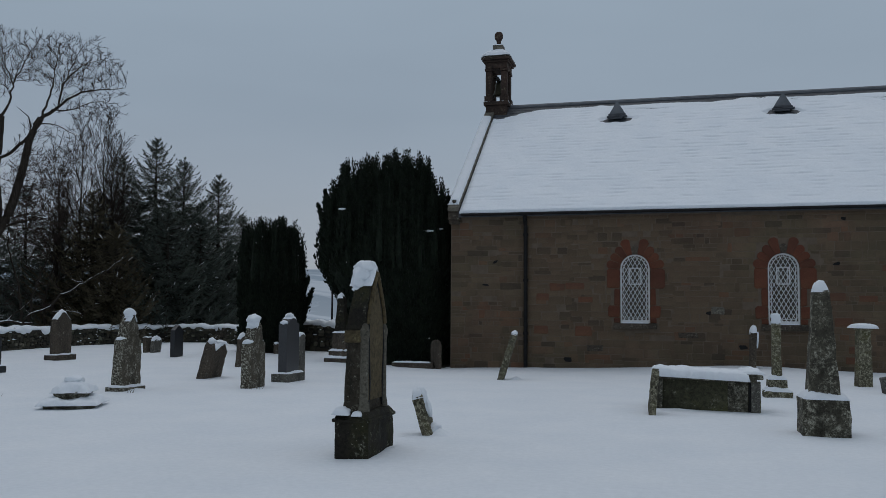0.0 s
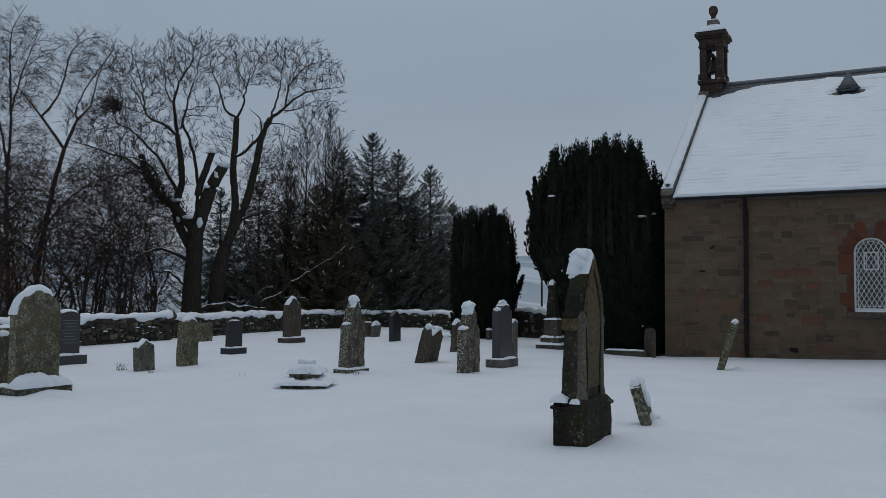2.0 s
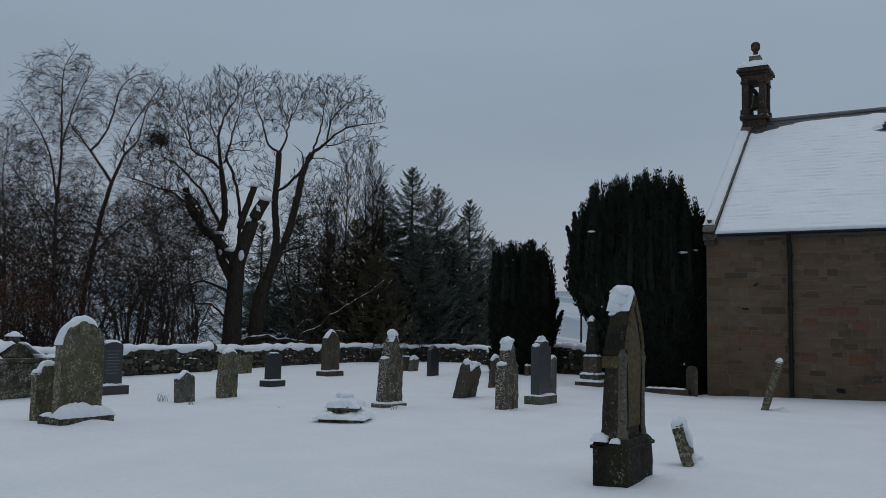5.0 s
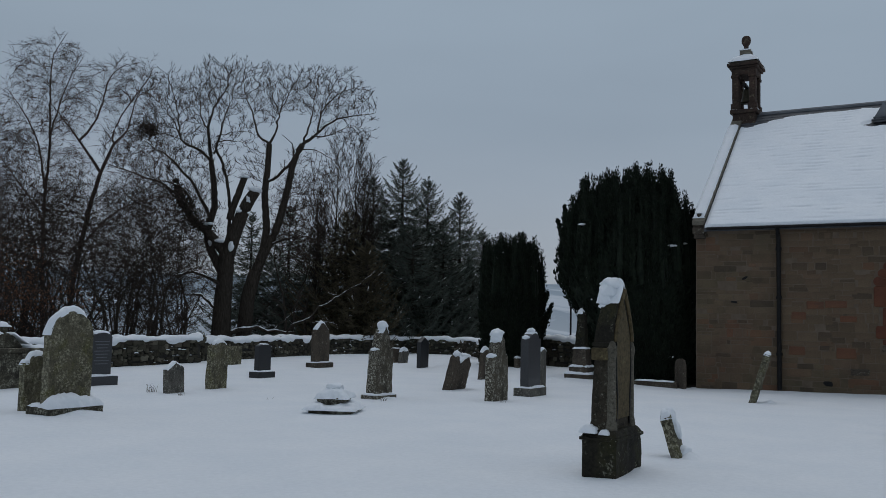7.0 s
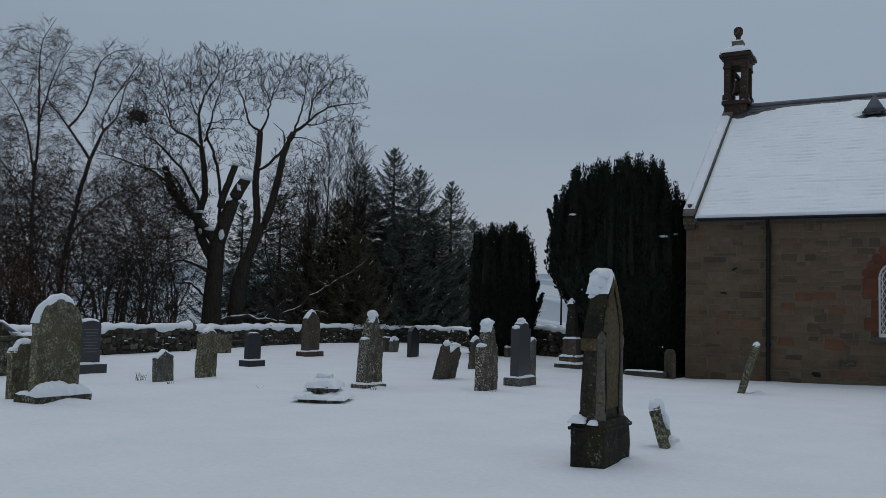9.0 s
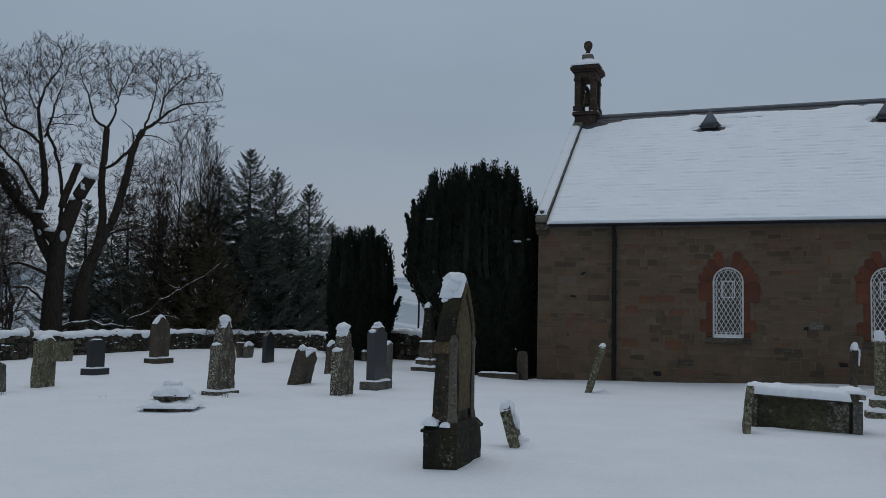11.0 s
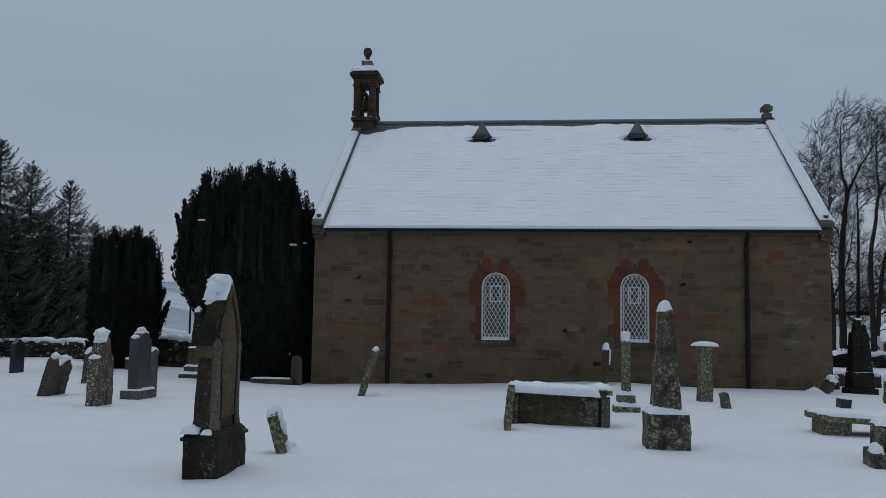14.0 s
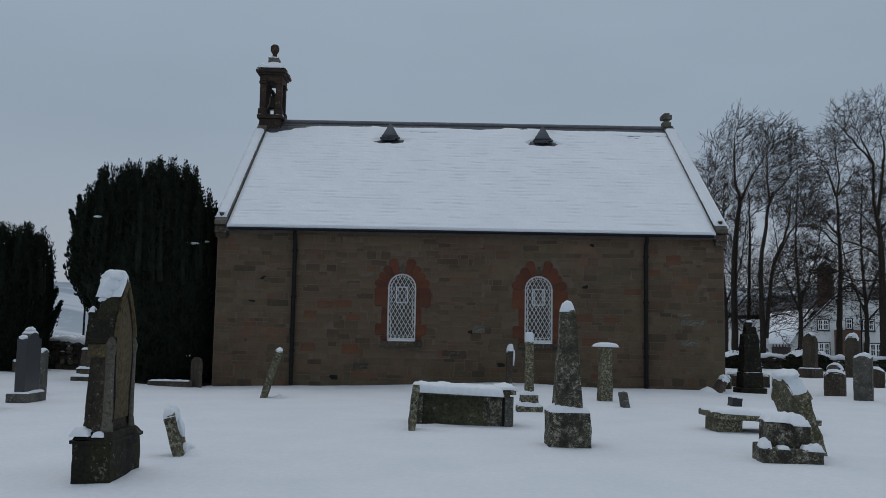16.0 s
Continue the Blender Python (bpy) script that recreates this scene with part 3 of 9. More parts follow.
# skews: coping along both gables, with kneelers and their snow
for side, x0, x1 in (("west", CX0 - 0.04, CX0 + 0.29), ("east", CX1 - 0.29, CX1 + 0.04)):
    cop = [(CY0 - 0.30, EAVE + 0.02), (CY0 - 0.30, EAVE + 0.13), (RY, RIDGE + 0.13), (CY1 + 0.30, EAVE + 0.13), (CY1 + 0.30, EAVE + 0.02), (RY, RIDGE - 0.02)]
    sk = part("skew", prism(cop, x0, x1, 0.02), M_coping, church, "stone gable coping")
    topz = lambda x, y: EAVE + 0.13 + (RIDGE - EAVE) / (RY - CY0 + 0.30) * min(y - CY0 + 0.30, CY1 + 0.30 - y)
    part("skew_snow", snow_on(x0 + 0.01, x1 - 0.05 if side == "west" else x1 - 0.01, CY0 - 0.16, RY - (0.75 if side == "west" else 0.25), topz, 0.07, 3.3, cell=0.09, ragged=0.2, over=0.03), M_snow, sk, "band of snow")
    xm = x0 + 0.16
    kn = bmesh.new()
    box(xm, CY0 - 0.04, EAVE - 0.34, 0.30, 0.24, 0.12, 0.02, kn)
    box(xm, CY0 - 0.07, EAVE - 0.22, 0.34, 0.30, 0.20, 0.03, kn)
    box(xm, CY0 - 0.11, EAVE - 0.02, 0.31, 0.30, 0.28, 0.02, kn, 0.2)
    lathe([(0.035, EAVE + 0.26), (0.06, EAVE + 0.31), (0.06, EAVE + 0.35), (0.02, EAVE + 0.40)], 10, kn, xm, CY0 - 0.13)
    k_ = part("kneeler", worn(kn, 0.008, 0.2, 0.14), M_brown, church, "carved stone kneeler with small finial")
    part("snow_cap", snow_on(xm - 0.06, xm + 0.07, CY0 - 0.19, CY0 - 0.07, lambda x, y: EAVE + 0.37, 0.05, 5), M_snow, k_, "dab of snow")

# east ridge finial
fin = part("finial", box(CX1 - 0.20, RY, RIDGE + 0.06, 0.30, 0.30, 0.18, 0.03), M_coping, church, "stone block finial")
fh = box(CX1 - 0.20, RY, RIDGE + 0.24, 0.16, 0.16, 0.10, 0.02)
box(CX1 - 0.20, RY, RIDGE + 0.33, 0.36, 0.36, 0.16, 0.04, fh)
box(CX1 - 0.20, RY, RIDGE + 0.48, 0.20, 0.20, 0.08, 0.02, fh)
part("finial_head", worn(fh, 0.015, 0.1, 0.06), M_coping, fin)

# roof vents: little leaded gablets on dark sills
for vx, k in VENTS:
    vent = part("roof_vent", box(vx, VY + 0.16, VZ - 0.04, 0.30, 0.30, 0.2), M_slate, church, "small triangular leaded roof vent")
    b2 = bmesh.new()
    zb, za = VZ + 0.15, VZ + 0.62
    P = [b2.verts.new(p) for p in ((vx - 0.27, VY, zb), (vx + 0.27, VY, zb), (vx, VY, za), (vx, VY + 0.58, za + 0.01), (vx - 0.29, VY + 0.22, zb), (vx + 0.29, VY + 0.22, zb))]
    for f in ((0, 1, 2), (0, 2, 3, 4), (1, 5, 3, 2), (0, 4, 5, 1)):
        b2.faces.new([P[q] for q in f])
    bmesh.ops.recalc_face_normals(b2, faces=b2.faces[:])
    part("gablet", b2, M_lead, vent, "grey lead gablet")
    b3 = bmesh.new()
    box(vx, VY - 0.02, VZ + 0.10, 0.56, 0.16, 0.06, 0.01, b3)
    box(vx, VY - 0.06, VZ + 0.04, 0.66, 0.16, 0.05, 0.01, b3)
    box(vx - 0.05, VY - 0.12, VZ - 0.03, 0.46, 0.14, 0.05, 0.01, b3)
    part("sill", worn(b3, 0.015, 0.12, 0.1, k), M_slate, vent, "dark slate sill")

# bellcote on the west gable
BX, BY, BZ = -5.80, 27.5, 8.03
HX, HY = 0.37, 0.46
bell = part("bellcote", box(BX, BY, BZ - 0.45, 2 * HX - 0.04, 2 * HY - 0.04, 0.82, 0.03), M_bell, church, "dark sandstone bellcote with ball finial")
z0 = BZ + 0.37
part("base_course", worn(box(BX, BY, z0, 2 * HX + 0.10, 2 * HY + 0.10, 0.13, 0.03), 0.006, 0.15, 0.15), M_bell, bell)
for sx in (-1, 1):
    for sy in (-1, 1):
        cx_, cy_ = BX + sx * (HX - 0.11), BY + sy * (HY - 0.13)
        b4 = bmesh.new()
        box(cx_, cy_, z0 + 0.13, 0.28, 0.31, 0.20, 0.02, b4)
        box(cx_, cy_, z0 + 0.33, 0.20, 0.23, 0.84, 0.03, b4)
        box(cx_, cy_, z0 + 1.17, 0.26, 0.29, 0.09, 0.02, b4)
        part("pier", worn(b4, 0.006, 0.15, 0.15), M_bell, bell)
zc = z0 + 1.26
b5 = bmesh.new()
box(BX, BY, zc, 2 * HX, 2 * HY, 0.20, 0.02, b5)
box(BX, BY, zc + 0.20, 2 * HX + 0.12, 2 * HY + 0.12, 0.07, 0.02, b5)
box(BX, BY, zc + 0.27, 2 * HX + 0.24, 2 * HY + 0.24, 0.10, 0.02, b5)
part("cornice", b5, M_bell, bell)
zt = zc + 0.37
b6 = bmesh.new()
box(BX, BY, zt, 2 * HX - 0.05, 2 * HY - 0.05, 0.13, 0.02, b6)
box(BX, BY, zt + 0.13, 2 * HX - 0.1, 2 * HY - 0.1, 0.22, 0.0, b6, 0.45)
box(BX, BY, zt + 0.33, 0.34, 0.40, 0.18, 0.02, b6)
part("cap", b6, M_coping, bell, "stepped stone cap")
part("snow_cap", snow_on(BX - HX - 0.10, BX + HX + 0.10, BY - HY - 0.10, BY + HY + 0.10,
                         lambda x, y: zt + max(0.0, 0.40 - 0.72 * max(abs(x - BX), abs(y - BY) * 0.85)) , 0.07, 7, cell=0.07, over=0.0), M_snow, bell, "snow on the cap")
part("snow_cap", snow_on(BX - 0.16, BX + 0.16, BY - 0.19, BY + 0.19, lambda x, y: zt + 0.505, 0.05, 8), M_snow, bell)
part("ball_finial", lathe([(0.12, zt + 0.5), (0.075, zt + 0.60), (0.07, zt + 0.66), (0.10, zt + 0.71), (0.14, zt + 0.78), (0.147, zt + 0.85), (0.135, zt + 0.93), (0.09, zt + 0.985), (0.02, zt + 1.0)], 16, cx=BX, cy=BY), M_bell, bell, "stone ball finial", True)
b7 = lathe([(0.20, z0 + 0.42), (0.18, z0 + 0.46), (0.14, z0 + 0.60), (0.11, z0 + 0.80), (0.08, z0 + 0.88), (0.03, z0 + 0.90)], 16, cx=BX, cy=BY)
part("bell", b7, M_bronze, bell, "small bronze bell", True)
part("headstock", box(BX, BY, z0 + 0.90, 0.10, 0.66, 0.10, 0.01), M_iron, bell)
for sx, sy in ((-1, -1), (1, -1), (1, 1)):
    part("snow_cap", snow_on(BX + sx * (HX - 0.06) - 0.10, BX + sx * (HX - 0.06) + 0.10, BY + sy * (HY - 0.12) - 0.13, BY + sy * (HY - 0.12) + 0.12, lambda x, y: z0 + 0.12, 0.05, 3 + sx), M_snow, bell)


bell.location, bell.scale = (0.008, 0.047, -0.076), (1.049, 1.049, 1.049)


# windows: arched white frames with diamond lattice over dark glass
def church_window(cx, z0):
    win = part("window", bmesh.new(), M_white, church, "arched window with white diamond lattice")
    y = CY0 + 0.11
    inner = [(cx + WHALF, z0 + 0.0)] + arch_points(cx, z0, WHALF, WSPRING, 16) + [(cx - WHALF, z0 + 0.0)]
    t_ = 0.045
    outer = inner
    inn = [(cx + WHALF - t_, z0 + t_)] + arch_points(cx, z0, WHALF - t_, WSPRING, 16) + [(cx - WHALF + t_, z0 + t_)]
    b = bmesh.new()
    n = len(outer)
    ring = []
    for (ax, az_), (bx, bz) in zip(outer, inn):
        ring.append([b.verts.new(p) for p in ((ax, y, az_), (bx, y, bz), (bx, y + 0.05, bz), (ax, y + 0.05, az_))])
    for i in range(n):
        j = (i + 1) % n
        for q in range(4):
            r_ = (q + 1) % 4
            b.faces.new((ring[i][q], ring[j][q], ring[j][r_], ring[i][r_]))
    bmesh.ops.recalc_face_normals(b, faces=b.faces[:])
    part("window_frame", b, M_white, win)
    # lattice: slanting bars cut to the arch
    b = bmesh.new()

    def inside(x, z):
        if abs(x - cx) > WHALF - t_ or z < z0 + t_:
            return False
        return z < z0 + WSPRING or math.hypot(x - cx, z - z0 - WSPRING) < WHALF - t_

    step, slope, half = 0.118, 1.75, 0.0085
    for sgn in (-1, 1):
        for k in range(-22, 30):
            c = z0 + 0.02 + k * step * slope
            run = [cx - WHALF + 2 * WHALF * q / 160 for q in range(161)]
            ok = [x for x in run if inside(x, c + sgn * slope * (x - cx))]
            if len(ok) < 4:
                continue
            a, e = ok[0], ok[-1]
            nrm = Vector((-sgn * slope, 0, 1)).normalized() * half
            p0, p1 = Vector((a, y + 0.012 + 0.006 * sgn, c + sgn * slope * (a - cx))), Vector((e, y + 0.012 + 0.006 * sgn, c + sgn * slope * (e - cx)))
            d_ = Vector((0, 0.014, 0))
            q0 = [b.verts.new(v) for v in (p0 + nrm, p0 - nrm, p0 - nrm + d_, p0 + nrm + d_)]
            q1 = [b.verts.new(v) for v in (p1 + nrm, p1 - nrm, p1 - nrm + d_, p1 + nrm + d_)]
            for q in range(4):
                b.faces.new((q0[q], q0[(q + 1) % 4], q1[(q + 1) % 4], q1[q]))
    part("lattice", b, M_white, win, "white diamond lattice bars")
    # thin border bars inside the frame, and a deep bottom rail
    b = bmesh.new()
    rb = WHALF - 0.095
    for sx in (-1, 1):
        box(cx + sx * rb, y + 0.012, z0 + 0.06, 0.014, 0.02, WSPRING - 0.06, 0.0, b)
    box(cx, y + 0.012, z0 + 0.13, 2 * rb, 0.02, 0.014, 0.0, b)
    ring_ = arch_points(cx, z0, rb, WSPRING, 14)
    tube([(x_, y + 0.02, z_) for x_, z_ in ring_], [0.009] * len(ring_), 4, b)
    part("border_bars", b, M_white, win)
    part("bottom_rail", box(cx, y - 0.01, z0, 2 * WHALF - 0.01, 0.06, 0.085, 0.006), M_white, win)
    for sx in (-1, 1):
        part("springer_block", box(cx + sx * (WHALF + 0.004), y - 0.01, z0 + WSPRING - 0.05, 0.06, 0.05, 0.05, 0.006), M_white, win)
    # hopper pane in the lattice
    b = bmesh.new()
    for x_, z_, sx, sz in ((cx - 0.16, z0 + 1.06, 0.03, 0.47), (cx + 0.16, z0 + 1.06, 0.03, 0.47), (cx, z0 + 1.06, 0.35, 0.03), (cx, z0 + 1.50, 0.35, 0.03), (cx - 0.11, z0 + 1.08, 0.012, 0.43), (cx + 0.11, z0 + 1.08, 0.012, 0.43)):
        box(x_, y + 0.005, z_, sx, 0.03, sz, 0.0, b)
    part("hopper_frame", b, M_white, win)
    b = bmesh.new()
    b.faces.new([b.verts.new((x, y + 0.035, z)) for x, z in inner])
    g = part("pane", b, M_glass, win)
    g.visible_shadow = False
    return win


for cx, z0 in WINS:
    church_window(cx, z0)

# ---------- dressed red stones round the windows ----------
def rubble_mesh(w, h, d, wob, key, cut=0.22):
    """A rubble stone: an uneven eight-cornered outline, chamfered to a flat front."""
    rnd = random.Random(key)
    e = min(w, h) * cut
    out = [(-w / 2 + e, -h / 2), (w / 2 - e, -h / 2), (w / 2, -h / 2 + e), (w / 2, h / 2 - e), (w / 2 - e, h / 2), (-w / 2 + e, h / 2), (-w / 2, h / 2 - e), (-w / 2, -h / 2 + e)]
    out = [(x + rnd.uniform(-wob, wob), z + rnd.uniform(-wob, wob)) for x, z in out]
    c = min(0.02, h * 0.14)
    kx, kz = 1 - 2 * c / w, 1 - 2 * c / h
    vs = [(x, 0.0, z) for x, z in out] + [(x, -d * 0.6, z) for x, z in out] + [(x * kx, -d + rnd.uniform(-0.2, 0.2) * d, z * kz) for x, z in out]
    fs = [tuple(range(16, 24))]
    for a in range(8):
        b = (a + 1) % 8
        fs += [(a, b, b + 8, a + 8), (a + 8, b + 8, b + 16, a + 16)]
    return vs, fs


def surround(cx, z0):
    k = 0
    # jambs: long and short stones by turns
    z = z0 + 0.0
    heights = (0.15, 0.33, 0.47, 0.55)
    for side in (-1, 1):
        z = z0
        for i, h in enumerate(heights):
            w = (0.17, 0.33, 0.16, 0.35)[i] + (0.05 if (i == 3 and side > 0) else 0.0) - (0.05 if (i == 1 and side > 0) else 0.0)
            vs, fs = rubble_mesh(w, h - 0.008, 0.022, 0.012, k + 7 * i + side + int(cx * 10), 0.13)
            me = bpy.data.meshes.new("jamb_stone")
            me.from_pydata(vs, [], fs)
            me.materials.append(M_red)
            ob = new("jamb_stone", me)
            ob.parent = wall_south
            ob.location = (cx + side * (WHALF + w / 2 + 0.004), CY0, z + h / 2)
            z += h
    # arch stones with rounded backs
    n = 9
    for i in range(n):
        a0, a1 = math.pi * i / n + 0.008, math.pi * (i + 1) / n - 0.008
        deep = (0.80, 0.74, 0.76, 0.86, 0.66, 0.86, 0.77, 0.75, 0.78)[i]
        b = bmesh.new()
        ring = [(WHALF + 0.004, a0), (deep - 0.07, a0), (deep - 0.015, a0 + 0.25 * (a1 - a0)), (deep, (a0 + a1) / 2), (deep - 0.015, a0 + 0.75 * (a1 - a0)), (deep - 0.07, a1), (WHALF + 0.004, a1), (WHALF + 0.004, (a0 + a1) / 2)]
        order = [(cx + rr * math.cos(a), z0 + WSPRING + rr * math.sin(a)) for rr, a in ring]
        f0 = [b.verts.new((x, CY0 - 0.026, z)) for x, z in order]
        f1 = [b.verts.new((x, CY0 + 0.01, z)) for x, z in order]
        b.faces.new(f0)
        for m_ in range(8):
            b.faces.new((f0[m_], f1[m_], f1[(m_ + 1) % 8], f0[(m_ + 1) % 8]))
        bmesh.ops.recalc_face_normals(b, faces=b.faces[:])
        part("arch_stone", b, M_brown if i == 4 else M_red, wall_south)
    part("window_sill", box(cx, CY0 - 0.03, z0 - 0.16, 1.16, 0.18, 0.155, 0.015), M_brown, wall_south, "brown stone sill")
    b = snow_on(cx - WHALF + 0.02, cx + WHALF - 0.02, CY0 - 0.1, CY0 + 0.08, lambda x, y: z0 - 0.003, 0.02, cx, 0.04, over=0.0)
    part("sill_snow", b, M_snow, wall_south)


for cx, z0 in WINS:
    surround(cx, z0)

# ---------- gravestones ----------
def round_top(w, h, rise, n=10):
    """Outline with a segmental or round head: half width w, full height h, the last rise curved."""
    return [(-w, -0.15), (w, -0.15), (w, h - rise)] + [(w * math.cos(math.pi * k / n), h - rise + rise * math.sin(math.pi * k / n)) for k in range(1, n)] + [(-w, h - rise)]


def pointed_top(w, h, rise):
    return [(-w, -0.15), (w, -0.15), (w, h - rise), (0, h), (-w, h - rise)]


def gothic_top(w, h, rise, n=5):
    """A pointed arch, with bowed sides."""
    right = [(w * math.cos(0.5 * math.pi * (k / n) ** 0.9) ** 0.8, h - rise + rise * (k / n)) for k in range(n)]
    return [(-w, -0.15), (w, -0.15)] + right + [(0, h)] + [(-y, z) for y, z in reversed(right)]


def shouldered_top(w, h, rise, n=8):
    """Square shoulders and a round middle."""
    r = w * 0.66
    arc = [(r * math.cos(math.pi * k / n), h - rise + rise * math.sin(math.pi * k / n)) for k in range(n + 1)]
    return [(-w, -0.15), (w, -0.15), (w, h - rise)] + arc + [(-w, h - rise)]


def stepped_gothic(w, h, rise, n=5):
    """Square shoulders under a narrower pointed head."""
    k = w * 0.62
    right = [(k * math.cos(0.5 * math.pi * (q / n) ** 0.9) ** 0.8, h - rise + rise * (q / n)) for q in range(n)]
    return [(-w, -0.15), (w, -0.15), (w, h - rise - 0.06)] + right + [(0, h)] + [(-y, z) for y, z in reversed(right)] + [(-w, h - rise - 0.06)]


def eared_top(w, h, rise):
    """A broken scroll: one ear stands up, the middle sags."""
    return [(-w, -0.15), (w, -0.15), (w * 0.95, h - rise), (w * 0.5, h), (0.0, h - 0.02), (-w * 0.5, h - rise * 0.9), (-w * 0.8, h + 0.02), (-w * 1.05, h - rise * 0.6)]


def square_top(w, h, rise=0.0):
    return [(-w, -0.15), (w, -0.15), (w, h), (-w, h)]


def top_of(profile):
    """Height of an outline's upper edge over y."""
    zs = {}
    pts = profile

    def f(x, y):
        best = -1.0
        for (ya, za), (yb, zb) in zip(pts, pts[1:] + pts[:1]):
            lo, hi = min(ya, yb), max(ya, yb)
            if lo - 1e-6 <= y <= hi + 1e-6:
                z = max(za, zb) if hi - lo < 1e-6 else za + (zb - za) * (y - ya) / (yb - ya)
                best = max(best, z)
        return best
    return f


def gravestone(x, y, profile, thick, material, label, tilt=(0, 0), turn=0.0, plinth=None, snow=0.05, wear=0.008, seed=1, sunk=0.0, plinth_mat=None, cover=0.92, group="gravestones", front=None, lumps=()):
    """An upright stone whose broad faces look along x. plinth: (depth, width, height) steps from the ground up."""
    g = thing("gravestone", pose(x, y, ground_z(x, y) - sunk, tilt[0], tilt[1], turn), label, "gravestone", group)
    lift = 0.0
    for i, (pd, pw, ph) in enumerate(plinth or ()):
        b = worn(box(0, 0, lift - (0.12 if i == 0 else 0), pd, pw, ph + (0.12 if i == 0 else 0), 0.015), wear * 0.8, 0.2, 0.12, seed + i)
        part("plinth", b, plinth_mat or material, g)
        if snow:
            dep = 0.5 * (pd - thick)
            part("plinth_snow", snow_on(-pd / 2 + 0.01, pd / 2 - 0.01, -pw / 2 + 0.01, pw / 2 - 0.01, lambda x_, y_: lift + ph, 0.035, seed + 3 * i, 0.05, over=0.0), M_snow, g, "snow on the plinth")
        lift += ph
    prof = [(py, pz + lift if pz > 0 else lift - 0.12) for py, pz in profile]
    b = worn(prism(prof, -thick / 2, thick / 2, 0.016), wear * 1.4, 0.13, 0.05, seed)
    part("slab", b, material, g)
    if front:
        front(g, prof, thick, lift)
    if snow:
        w = max(py for py, _ in prof)
        f = top_of(prof)
        part("snow_cap", snow_on(-thick / 2 + 0.01, thick / 2 - 0.01, -w * cover, w * cover, f, snow, seed, 0.025, over=0.015, edge=0.35), M_snow, g, "white snow cap")
    for k, (ly, lz, rx_, ry_, rz_) in enumerate(lumps):
        snow_lump(g, (0.0, ly, lz), (rx_, ry_, rz_), seed + 2.3 * k)
    return g


def foot_snow(x, y, rx, ry, h, seed):
    """Snow banked up against a stone's foot."""
    n = 14
    b = bmesh.new()
    rings = []
    for q in range(7):
        t = q / 6
        rings.append([])
        for k in range(n):
            a = 2 * math.pi * k / n
            r = (1 - t) * (1 + 0.25 * noise.noise(Vector((math.cos(a) * 1.5 + seed, math.sin(a) * 1.5, seed))))
            px_, py_ = x + rx * r * math.cos(a), y + ry * r * math.sin(a)
            rings[-1].append(b.verts.new((px_, py_, ground_z(px_, py_) - 0.015 + 0.6 * h * smoothstep(0, 1, t) * (1 + 0.3 * noise.noise(Vector((a, t * 2, seed)))))))
    for r0, r1 in zip(rings, rings[1:]):
        for k in range(n):
            b.faces.new((r0[k], r0[(k + 1) % n], r1[(k + 1) % n], r1[k]))
    b.faces.new(rings[-1])
    ob = mesh_object("snow_bank", b, M_ground, True)
    return tagged(ob, "snow banked against the foot of a gravestone", "snow bank", "snow banks")


